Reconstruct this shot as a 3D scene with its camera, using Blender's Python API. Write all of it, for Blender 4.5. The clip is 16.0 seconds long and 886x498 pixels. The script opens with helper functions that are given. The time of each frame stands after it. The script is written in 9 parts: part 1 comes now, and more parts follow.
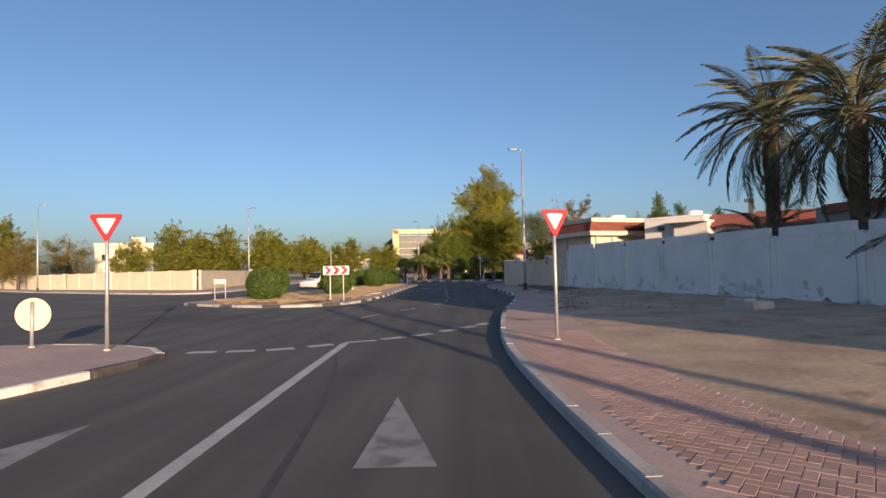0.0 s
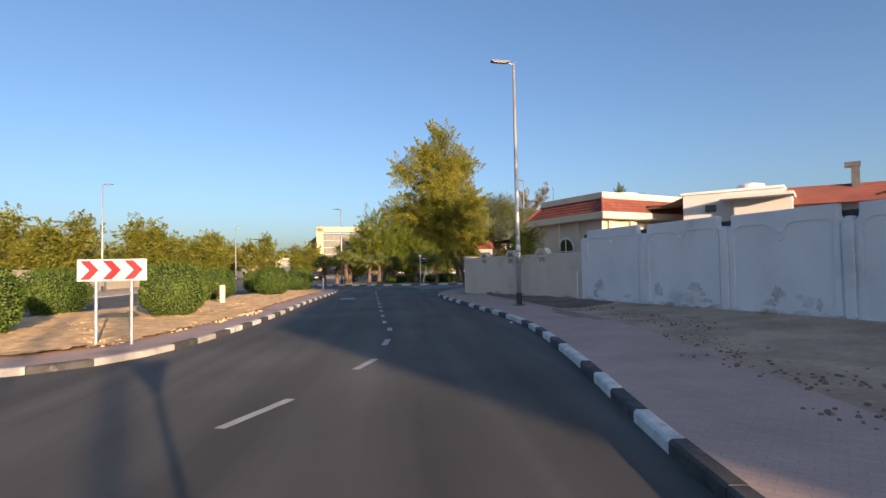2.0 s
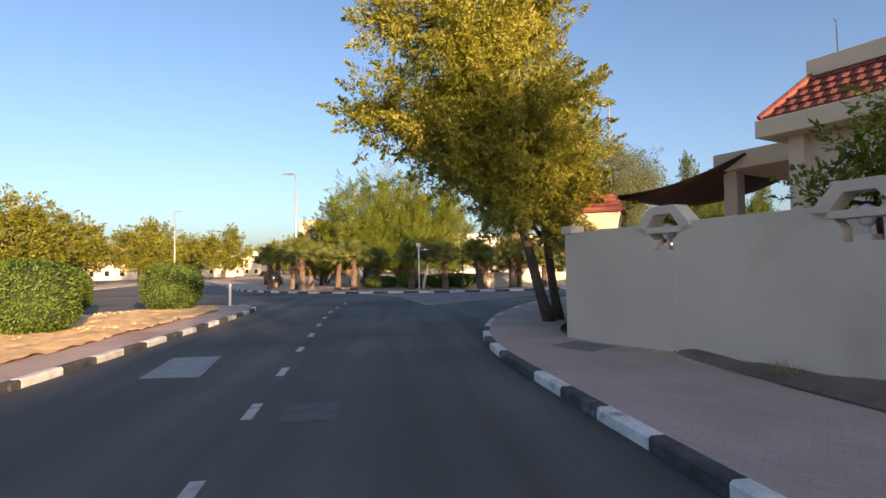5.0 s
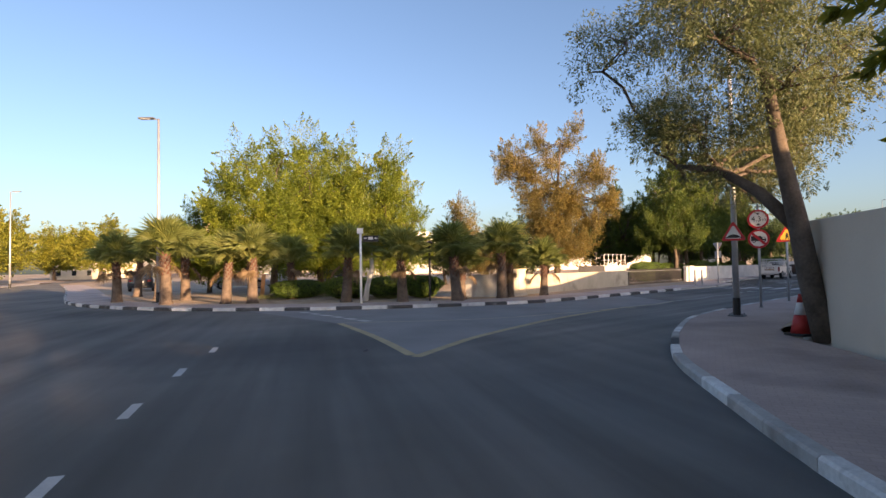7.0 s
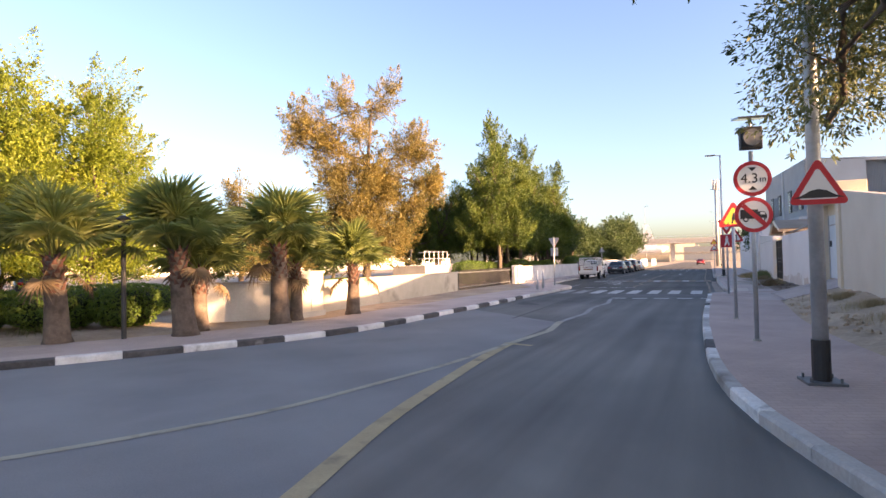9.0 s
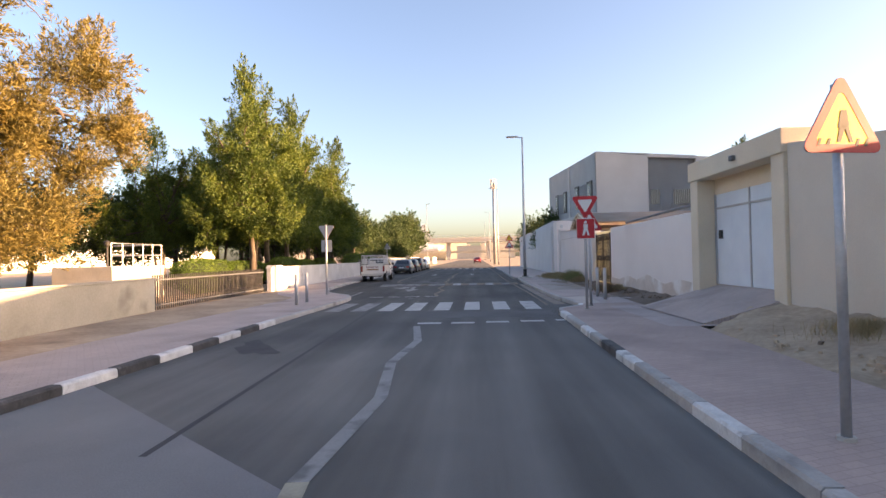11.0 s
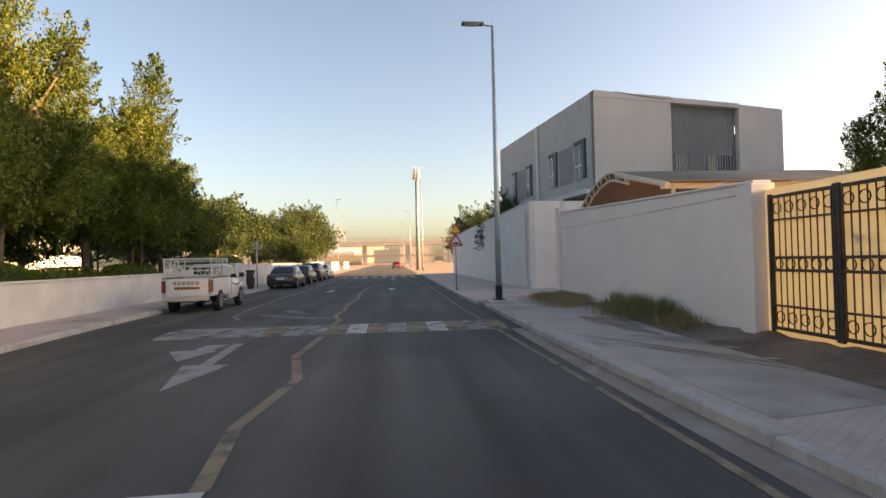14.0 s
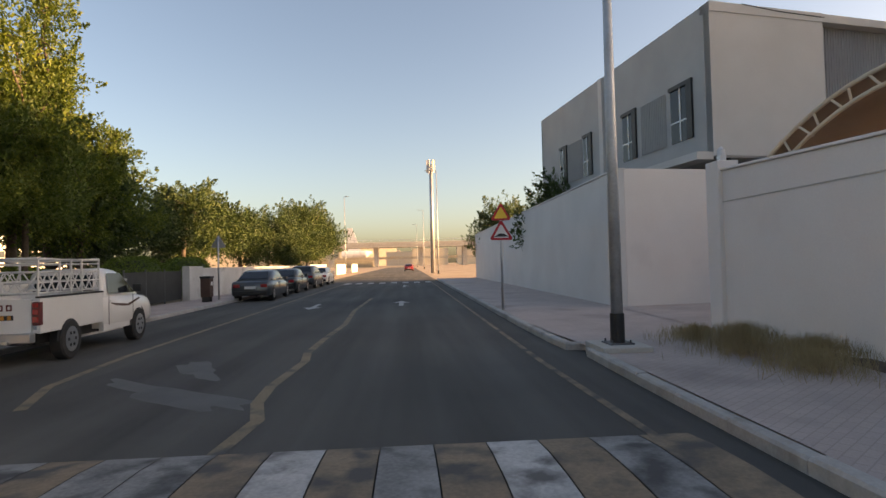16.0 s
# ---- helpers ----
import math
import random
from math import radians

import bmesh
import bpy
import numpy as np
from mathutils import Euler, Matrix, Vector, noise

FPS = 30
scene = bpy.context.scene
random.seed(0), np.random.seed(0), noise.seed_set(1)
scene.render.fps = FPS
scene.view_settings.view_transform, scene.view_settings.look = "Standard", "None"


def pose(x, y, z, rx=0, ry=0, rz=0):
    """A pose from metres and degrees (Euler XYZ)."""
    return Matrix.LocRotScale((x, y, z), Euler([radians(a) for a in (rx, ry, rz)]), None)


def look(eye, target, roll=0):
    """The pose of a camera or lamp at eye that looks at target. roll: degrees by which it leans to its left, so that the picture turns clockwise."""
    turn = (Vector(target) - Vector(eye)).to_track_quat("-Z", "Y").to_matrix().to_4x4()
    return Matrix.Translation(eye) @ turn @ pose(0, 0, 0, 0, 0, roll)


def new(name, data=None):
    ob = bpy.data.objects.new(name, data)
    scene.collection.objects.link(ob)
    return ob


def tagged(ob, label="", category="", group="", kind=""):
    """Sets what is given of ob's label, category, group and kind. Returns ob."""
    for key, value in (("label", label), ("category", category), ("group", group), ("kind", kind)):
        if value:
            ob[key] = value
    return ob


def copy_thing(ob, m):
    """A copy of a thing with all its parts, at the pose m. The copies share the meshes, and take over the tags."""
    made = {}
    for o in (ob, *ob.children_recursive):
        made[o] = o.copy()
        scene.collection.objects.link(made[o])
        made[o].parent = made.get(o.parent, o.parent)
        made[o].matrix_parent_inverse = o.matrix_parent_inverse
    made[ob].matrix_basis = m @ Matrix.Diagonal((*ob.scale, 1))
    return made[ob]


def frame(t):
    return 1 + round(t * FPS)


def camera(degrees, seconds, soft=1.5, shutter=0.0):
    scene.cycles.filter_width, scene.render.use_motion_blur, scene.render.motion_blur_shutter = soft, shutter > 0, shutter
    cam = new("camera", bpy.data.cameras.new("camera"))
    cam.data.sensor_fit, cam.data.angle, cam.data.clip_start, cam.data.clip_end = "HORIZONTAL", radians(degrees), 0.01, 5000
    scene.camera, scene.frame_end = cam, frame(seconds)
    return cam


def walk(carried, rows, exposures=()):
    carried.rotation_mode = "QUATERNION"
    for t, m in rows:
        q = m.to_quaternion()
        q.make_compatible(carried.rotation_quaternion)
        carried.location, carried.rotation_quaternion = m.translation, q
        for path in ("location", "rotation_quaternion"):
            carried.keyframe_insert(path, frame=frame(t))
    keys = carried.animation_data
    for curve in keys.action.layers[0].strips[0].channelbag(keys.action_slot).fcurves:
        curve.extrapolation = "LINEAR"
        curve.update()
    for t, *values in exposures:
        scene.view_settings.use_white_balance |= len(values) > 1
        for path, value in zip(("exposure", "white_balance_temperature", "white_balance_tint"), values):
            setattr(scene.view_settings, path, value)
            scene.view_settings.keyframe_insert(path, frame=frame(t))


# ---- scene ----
cam = camera(78.0, 16.0)
PATH = [
    (0.0, -0.000, -0.000, 1.612, 92.21, 1.29, -0.00),
    (0.5, -0.268, 4.179, 1.600, 92.18, 1.30, -1.79),
    (1.0, -0.384, 8.117, 1.596, 92.15, 1.25, -3.78),
    (1.5, -0.422, 12.358, 1.595, 92.15, 1.19, -5.90),
    (2.0, -0.179, 16.443, 1.594, 92.17, 1.11, -7.51),
    (2.5, 0.245, 20.539, 1.594, 92.18, 1.04, -8.64),
    (3.0, 0.559, 24.385, 1.603, 92.21, 0.95, -9.42),
    (3.5, 0.933, 28.073, 1.609, 92.19, 0.91, -9.45),
    (4.0, 1.198, 31.694, 1.608, 92.13, 0.89, -9.01),
    (4.5, 1.389, 35.571, 1.600, 92.05, 0.90, -8.46),
    (5.0, 1.457, 39.256, 1.587, 92.00, 0.97, -8.29),
    (5.2, 1.467, 40.683, 1.584, 92.00, 0.99, -8.42),
    (5.7, 1.457, 44.320, 1.586, 92.00, 0.99, -9.34),
    (6.2, 1.430, 47.860, 1.592, 91.98, 0.97, -11.43),
    (6.7, 1.590, 51.250, 1.598, 91.93, 0.96, -14.53),
    (7.3, 2.310, 55.070, 1.603, 91.84, 0.95, -19.40),
    (7.5, 2.740, 56.250, 1.603, 91.80, 0.95, -21.25),
    (8.0, 3.689, 58.722, 1.604, 91.66, 0.95, -26.45),
    (8.5, 4.890, 60.940, 1.598, 91.65, 1.00, -32.30),
    (9.0, 6.548, 62.864, 1.598, 91.52, 1.18, -37.43),
    (9.5, 8.438, 64.846, 1.594, 91.32, 1.16, -43.94),
    (10.0, 10.385, 66.522, 1.587, 91.15, 1.20, -50.02),
    (10.2, 11.186, 67.101, 1.587, 91.10, 1.21, -52.14),
    (10.7, 13.388, 68.677, 1.591, 90.95, 1.22, -57.38),
    (11.2, 15.959, 70.188, 1.599, 90.83, 1.14, -61.41),
    (11.7, 18.729, 71.646, 1.607, 90.78, 1.04, -64.28),
    (12.3, 22.078, 73.339, 1.609, 90.79, 1.04, -66.27),
    (12.5, 23.127, 73.880, 1.608, 90.80, 1.06, -66.78),
    (13.0, 25.899, 75.286, 1.600, 90.89, 1.15, -67.70),
    (13.5, 28.589, 76.711, 1.596, 91.01, 1.24, -68.34),
    (14.0, 31.340, 78.103, 1.596, 91.14, 1.32, -68.54),
    (14.5, 33.880, 79.360, 1.594, 91.23, 1.34, -68.42),
    (15.0, 36.175, 80.494, 1.594, 91.31, 1.32, -68.22),
    (15.5, 38.184, 81.410, 1.594, 91.37, 1.35, -67.60),
    (16.0, 39.768, 82.234, 1.596, 91.40, 1.41, -67.23),
]
LIGHT = [(0.0, 0.78, 5600, 14), (2.0, 1.15, 5700, 14), (5.0, 1.55, 6200, 17), (7.5, 1.75, 6500, 21), (8.2, 2.25, 6650, 25), (9.0, 2.55, 6800, 25), (10.0, 2.55, 7000, 26), (12.5, 2.28, 7900, 21), (14.0, 2.25, 8450, 21), (16.0, 1.97, 8500, 20)]
walk(cam, [(t, pose(*p)) for t, *p in PATH], LIGHT)

# ---- daylight: low sun behind and to the right of the start ----
SUN_ELEV, SUN_TURN = 9.2, 157.5
world = bpy.data.worlds.new("world")
scene.world = world
world.use_nodes = True
_nt = world.node_tree
_sky = _nt.nodes.new("ShaderNodeTexSky")
_sky.sky_type = "NISHITA"
_sky.sun_disc = False
_sky.sun_elevation = radians(SUN_ELEV)
_sky.sun_rotation = radians(SUN_TURN)
_sky.air_density, _sky.dust_density, _sky.ozone_density = 0.85, 2.3, 1.7
_nt.links.new(_sky.outputs[0], _nt.nodes["Background"].inputs[0])
_nt.nodes["Background"].inputs[1].default_value = 0.094
_sun = bpy.data.lights.new("sun", "SUN")
_sun.energy, _sun.angle, _sun.color = 5.0, radians(0.6), (1.0, 0.65, 0.34)
sun_lamp = new("sun", _sun)
_ce = math.cos(radians(SUN_ELEV))
_sd = Vector((math.sin(radians(SUN_TURN)) * _ce, math.cos(radians(SUN_TURN)) * _ce, math.sin(radians(SUN_ELEV))))
sun_lamp.matrix_world = look(_sd * 200, (0, 0, 0))

# ---- materials ----
def rgba(c):
    return (c[0], c[1], c[2], 1.0)


def surf(name, c1, c2, scale=3.0, rough=0.8, bump=0.3, fine=60.0, metal=0.0, spots=None, spot_scale=0.6, spot_lo=0.55, jitter=0.0, spec=0.5):
    """A surface of two mixed tones at a large and a fine scale, with optional stains and per-object variation."""
    m = bpy.data.materials.new(name)
    m.use_nodes = True
    nt = m.node_tree
    N, L = nt.nodes, nt.links
    bsdf = N["Principled BSDF"]
    geo = N.new("ShaderNodeNewGeometry")
    n1, n2 = N.new("ShaderNodeTexNoise"), N.new("ShaderNodeTexNoise")
    for n, s, d in ((n1, scale, 6), (n2, fine, 3)):
        n.inputs["Scale"].default_value = s
        n.inputs["Detail"].default_value = d
        L.new(geo.outputs["Position"], n.inputs["Vector"])
    add = N.new("ShaderNodeMath")
    add.operation = "MULTIPLY_ADD"
    L.new(n2.outputs[0], add.inputs[0])
    add.inputs[1].default_value = 0.5
    L.new(n1.outputs[0], add.inputs[2])
    ramp = N.new("ShaderNodeValToRGB")
    ramp.color_ramp.elements[0].position, ramp.color_ramp.elements[1].position = 0.5, 1.0
    ramp.color_ramp.elements[0].color, ramp.color_ramp.elements[1].color = rgba(c1), rgba(c2)
    L.new(add.outputs[0], ramp.inputs[0])
    col = ramp.outputs[0]
    if spots:
        n3 = N.new("ShaderNodeTexNoise")
        n3.inputs["Scale"].default_value, n3.inputs["Detail"].default_value = spot_scale, 8
        L.new(geo.outputs["Position"], n3.inputs["Vector"])
        r3 = N.new("ShaderNodeValToRGB")
        r3.color_ramp.elements[0].position, r3.color_ramp.elements[1].position = spot_lo, min(0.99, spot_lo + 0.15)
        L.new(n3.outputs[0], r3.inputs[0])
        mx = N.new("ShaderNodeMix")
        mx.data_type = "RGBA"
        L.new(r3.outputs[0], mx.inputs[0])
        L.new(col, mx.inputs[6])
        mx.inputs[7].default_value = rgba(spots)
        col = mx.outputs[2]
    if jitter:
        oi = N.new("ShaderNodeObjectInfo")
        mr = N.new("ShaderNodeMapRange")
        mr.inputs[3].default_value, mr.inputs[4].default_value = 1 - jitter, 1 + jitter
        L.new(oi.outputs["Random"], mr.inputs[0])
        vm = N.new("ShaderNodeVectorMath")
        vm.operation = "SCALE"
        L.new(col, vm.inputs[0])
        L.new(mr.outputs[0], vm.inputs[3])
        col = vm.outputs[0]
    L.new(col, bsdf.inputs["Base Color"])
    bsdf.inputs["Roughness"].default_value = rough
    bsdf.inputs["Metallic"].default_value = metal
    bsdf.inputs["Specular IOR Level"].default_value = spec
    if bump:
        b = N.new("ShaderNodeBump")
        b.inputs["Strength"].default_value, b.inputs["Distance"].default_value = bump, 0.02
        L.new(add.outputs[0], b.inputs["Height"])
        L.new(b.outputs[0], bsdf.inputs["Normal"])
    return m


def leafy(name, dark, mid, light, trans=0.35, rough=0.6):
    """Leaves: colour by leaf, some light let through."""
    m = bpy.data.materials.new(name)
    m.use_nodes = True
    nt = m.node_tree
    N, L = nt.nodes, nt.links
    bsdf, out = N["Principled BSDF"], N["Material Output"]
    geo = N.new("ShaderNodeNewGeometry")
    ns = N.new("ShaderNodeTexNoise")
    ns.inputs["Scale"].default_value = 0.6
    L.new(geo.outputs["Position"], ns.inputs["Vector"])
    add = N.new("ShaderNodeMath")
    add.operation = "MULTIPLY_ADD"
    add.inputs[1].default_value = 0.34
    L.new(geo.outputs["Random Per Island"], add.inputs[0])
    sub = N.new("ShaderNodeMath")
    sub.operation = "SUBTRACT"
    sub.inputs[1].default_value = 0.17
    L.new(ns.outputs[0], sub.inputs[0])
    L.new(sub.outputs[0], add.inputs[2])
    ramp = N.new("ShaderNodeValToRGB")
    e = ramp.color_ramp.elements
    e[0].color, e[1].color = rgba(dark), rgba(light)
    e.new(0.5).color = rgba(mid)
    L.new(add.outputs[0], ramp.inputs[0])
    tr = N.new("ShaderNodeBsdfTranslucent")
    mix = N.new("ShaderNodeMixShader")
    mix.inputs[0].default_value = trans
    bsdf.inputs["Roughness"].default_value = rough
    L.new(ramp.outputs[0], bsdf.inputs["Base Color"])
    L.new(ramp.outputs[0], tr.inputs[0])
    L.new(bsdf.outputs[0], mix.inputs[1])
    L.new(tr.outputs[0], mix.inputs[2])
    L.new(mix.outputs[0], out.inputs[0])
    return m


def paint(name, c, rough=0.4, metal=0.0, coat=0.0):
    m = surf(name, c, tuple(min(1, v * 1.08 + 0.004) for v in c), 2.0, rough, 0.0, 30.0, metal)
    m.node_tree.nodes["Principled BSDF"].inputs["Coat Weight"].default_value = coat
    return m


def worn_line(name, c, lo=0.58):
    """Road paint, scuffed and dirty but whole."""
    return surf(name, tuple(v * 0.72 for v in c), c, 2.0, 0.75, 0.2, 45.0, 0.0, tuple(v * 0.4 + 0.02 for v in c), 2.6, lo)


def glass(name, tint=(0.02, 0.025, 0.03)):
    m = bpy.data.materials.new(name)
    m.use_nodes = True
    b = m.node_tree.nodes["Principled BSDF"]
    b.inputs["Base Color"].default_value = rgba(tint)
    b.inputs["Roughness"].default_value = 0.05
    b.inputs["Specular IOR Level"].default_value = 0.7
    return m


def pavers(name, c1, c2, mortar, bw=0.2, bh=0.1, turn=0.6):
    """Block paving where single blocks cannot be told apart."""
    m = surf(name, c1, c2, 0.8, 0.85, 0.25, 40.0, 0.0, tuple(v * 0.7 for v in c1), 0.35, 0.58)
    nt = m.node_tree
    N, L = nt.nodes, nt.links
    bsdf = N["Principled BSDF"]
    old = bsdf.inputs["Base Color"].links[0].from_socket
    geo = N.new("ShaderNodeNewGeometry")
    mp = N.new("ShaderNodeMapping")
    mp.inputs["Rotation"].default_value = (0, 0, turn)
    br = N.new("ShaderNodeTexBrick")
    br.inputs["Scale"].default_value = 1.0
    br.inputs["Brick Width"].default_value, br.inputs["Row Height"].default_value = bw, bh
    br.inputs["Mortar Size"].default_value = 0.006
    br.inputs["Color1"].default_value = (1, 1, 1, 1)
    br.inputs["Color2"].default_value = (0.92, 0.92, 0.93, 1)
    br.inputs["Mortar"].default_value = rgba(mortar)
    L.new(geo.outputs["Position"], mp.inputs["Vector"])
    L.new(mp.outputs[0], br.inputs["Vector"])
    mu = N.new("ShaderNodeMix")
    mu.data_type, mu.blend_type = "RGBA", "MULTIPLY"
    mu.inputs[0].default_value = 1.0
    L.new(old, mu.inputs[6])
    L.new(br.outputs["Color"], mu.inputs[7])
    L.new(mu.outputs[2], bsdf.inputs["Base Color"])
    return m


ASPHALT = surf("asphalt", (0.060, 0.060, 0.057), (0.110, 0.106, 0.096), 0.25, 0.85, 0.5, 90.0, 0.0, (0.046, 0.046, 0.045), 0.12, 0.52)


def grade_asphalt(m):
    """Grades the asphalt's tone along the side street: paler at the junction, darker beyond."""
    N, L = m.node_tree.nodes, m.node_tree.links
    bsdf = N["Principled BSDF"]
    old = bsdf.inputs["Base Color"].links[0].from_socket
    geo = N.new("ShaderNodeNewGeometry")
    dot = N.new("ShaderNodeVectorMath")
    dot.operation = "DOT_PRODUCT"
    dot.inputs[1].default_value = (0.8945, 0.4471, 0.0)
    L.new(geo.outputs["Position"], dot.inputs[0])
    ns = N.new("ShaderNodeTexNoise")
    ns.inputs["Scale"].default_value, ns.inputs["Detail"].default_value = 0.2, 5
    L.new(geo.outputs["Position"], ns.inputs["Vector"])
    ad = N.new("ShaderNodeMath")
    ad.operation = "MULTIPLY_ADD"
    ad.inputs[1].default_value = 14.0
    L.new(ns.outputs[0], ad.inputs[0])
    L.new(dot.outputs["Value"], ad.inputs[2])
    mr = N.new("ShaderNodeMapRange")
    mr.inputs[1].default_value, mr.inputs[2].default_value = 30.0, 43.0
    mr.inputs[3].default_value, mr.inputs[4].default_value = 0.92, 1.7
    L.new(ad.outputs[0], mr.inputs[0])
    sc = N.new("ShaderNodeVectorMath")
    sc.operation = "SCALE"
    # wheel-worn streaks that run along each of the two roads
    streaks = []
    for turn, size in ((0.05, (1.5, 0.07, 1.0)), (-0.4636, (0.07, 1.5, 1.0))):
        rot = N.new("ShaderNodeVectorRotate")
        rot.rotation_type = "Z_AXIS"
        rot.inputs["Angle"].default_value = turn
        L.new(geo.outputs["Position"], rot.inputs["Vector"])
        mp = N.new("ShaderNodeVectorMath")
        mp.operation = "MULTIPLY"
        mp.inputs[1].default_value = size
        L.new(rot.outputs[0], mp.inputs[0])
        st_ = N.new("ShaderNodeTexNoise")
        st_.inputs["Scale"].default_value, st_.inputs["Detail"].default_value = 1.0, 4
        L.new(mp.outputs[0], st_.inputs["Vector"])
        streaks.append(st_.outputs[0])
    which = N.new("ShaderNodeMapRange")
    which.inputs[1].default_value, which.inputs[2].default_value = 30.0, 40.0
    L.new(dot.outputs["Value"], which.inputs[0])
    sm = N.new("ShaderNodeMix")
    L.new(which.outputs[0], sm.inputs[0])
    L.new(streaks[0], sm.inputs[2])
    L.new(streaks[1], sm.inputs[3])
    sr = N.new("ShaderNodeMapRange")
    sr.inputs[1].default_value, sr.inputs[2].default_value = 0.3, 0.7
    sr.inputs[3].default_value, sr.inputs[4].default_value = 0.68, 1.36
    L.new(sm.outputs[0], sr.inputs[0])
    sx = N.new("ShaderNodeVectorMath")
    sx.operation = "SCALE"
    L.new(old, sx.inputs[0])
    L.new(sr.outputs[0], sx.inputs[3])
    old = sx.outputs[0]
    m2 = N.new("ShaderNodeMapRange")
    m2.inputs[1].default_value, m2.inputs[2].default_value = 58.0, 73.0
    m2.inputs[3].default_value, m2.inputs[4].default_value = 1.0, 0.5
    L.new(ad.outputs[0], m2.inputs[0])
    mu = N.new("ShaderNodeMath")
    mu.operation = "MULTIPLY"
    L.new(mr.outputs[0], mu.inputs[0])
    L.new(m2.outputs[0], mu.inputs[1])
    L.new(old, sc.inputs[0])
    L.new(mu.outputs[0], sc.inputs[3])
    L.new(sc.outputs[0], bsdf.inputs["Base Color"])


grade_asphalt(ASPHALT)
SAND = surf("sand", (0.30, 0.22, 0.15), (0.46, 0.36, 0.26), 0.4, 0.95, 0.6, 12.0, 0.0, (0.24, 0.17, 0.12), 0.25, 0.55)
DIRT = surf("dirt", (0.27, 0.20, 0.14), (0.52, 0.405, 0.285), 0.7, 0.95, 1.0, 9.0, 0.0, (0.19, 0.14, 0.095), 0.9, 0.6)
GRAVEL = surf("gravel", (0.52, 0.34, 0.15), (0.80, 0.56, 0.29), 3.5, 0.95, 1.0, 22.0, 0.0, (0.40, 0.26, 0.125), 1.6, 0.56)
GRAVEL_S = surf("gravel stones", (0.46, 0.31, 0.15), (0.74, 0.53, 0.29), 6.0, 0.95, 0.6, 30.0)
PAVE = pavers("block paving", (0.38, 0.285, 0.245), (0.49, 0.375, 0.325), (0.82, 0.82, 0.82), 0.2, 0.1, 0.75)
PAVE2 = pavers("block paving grey pink", (0.41, 0.335, 0.30), (0.53, 0.44, 0.40), (0.80, 0.80, 0.80), 0.2, 0.1, 0.46)
STAIN = surf("soaked paving", (0.13, 0.095, 0.082), (0.20, 0.15, 0.13), 2.0, 0.8, 0.3, 40.0)
RAMP = surf("sandy concrete", (0.46, 0.40, 0.35), (0.58, 0.51, 0.45), 1.5, 0.9, 0.3, 30.0)
PAVER = surf("paver", (0.31, 0.21, 0.18), (0.42, 0.29, 0.25), 2.0, 0.85, 0.3, 50.0, jitter=0.14)
KERB_W = surf("kerb white paint", (0.52, 0.51, 0.49), (0.78, 0.77, 0.74), 4.0, 0.8, 0.4, 30.0, 0.0, (0.25, 0.24, 0.23), 3.0, 0.58, jitter=0.1)
KERB_K = surf("kerb black paint", (0.03, 0.03, 0.032), (0.09, 0.088, 0.086), 4.0, 0.8, 0.4, 30.0, 0.0, (0.26, 0.25, 0.24), 3.0, 0.60, jitter=0.1)
KERB_C = surf("kerb concrete", (0.33, 0.31, 0.29), (0.48, 0.46, 0.43), 3.0, 0.85, 0.5, 30.0, 0.0, (0.2, 0.18, 0.16), 1.5, 0.56, jitter=0.1)
LINE_W = worn_line("white road paint", (0.50, 0.50, 0.48), 0.6)
LINE_WORN = worn_line("worn white road paint", (0.30, 0.30, 0.29), 0.5)
LINE_SOFT = surf("scuffed white blocks", (0.28, 0.28, 0.27), (0.56, 0.55, 0.53), 2.2, 0.8, 0.2, 30.0, 0.0, (0.12, 0.115, 0.11), 2.4, 0.5)
LINE_TAN = surf("scuffed tan blocks", (0.14, 0.11, 0.08), (0.30, 0.22, 0.145), 2.2, 0.8, 0.2, 30.0, 0.0, (0.075, 0.07, 0.065), 2.4, 0.48)
LINE_GREY = surf("worn grey blocks", (0.12, 0.12, 0.12), (0.30, 0.30, 0.29), 2.0, 0.8, 0.2, 30.0, 0.0, (0.06, 0.06, 0.06), 2.2, 0.5)
LINE_DULL = surf("faded yellow line", (0.15, 0.12, 0.08), (0.28, 0.215, 0.135), 1.0, 0.8, 0.2, 30.0, 0.0, (0.08, 0.077, 0.072), 2.5, 0.52)
LINE_PALE = worn_line("faded pale yellow paint", (0.40, 0.37, 0.28), 0.54)
LINE_Y = worn_line("yellow road paint", (0.44, 0.35, 0.20), 0.58)
DUST = surf("gutter dust", (0.20, 0.16, 0.13), (0.30, 0.245, 0.195), 1.0, 0.95, 0.3, 20.0, 0.0, (0.30, 0.26, 0.245), 1.6, 0.52)
TAR = surf("tar seam", (0.04, 0.04, 0.041), (0.065, 0.065, 0.066), 3.0, 0.8, 0.2)
W_WHITE = surf("white render", (0.66, 0.665, 0.675), (0.78, 0.785, 0.79), 0.8, 0.9, 0.2, 25.0, 0.0, (0.52, 0.52, 0.525), 0.55, 0.6)
W_PARK = surf("weathered white render", (0.46, 0.45, 0.43), (0.64, 0.63, 0.605), 0.9, 0.9, 0.3, 20.0, 0.0, (0.30, 0.285, 0.265), 1.1, 0.6)
W_PARKC = surf("weathered cream render", (0.40, 0.35, 0.27), (0.53, 0.47, 0.37), 0.9, 0.9, 0.3, 20.0, 0.0, (0.30, 0.26, 0.20), 1.1, 0.57)
W_SLATE = surf("blue grey slats", (0.31, 0.325, 0.335), (0.38, 0.395, 0.405), 0.6, 0.8, 0.1, 35.0)
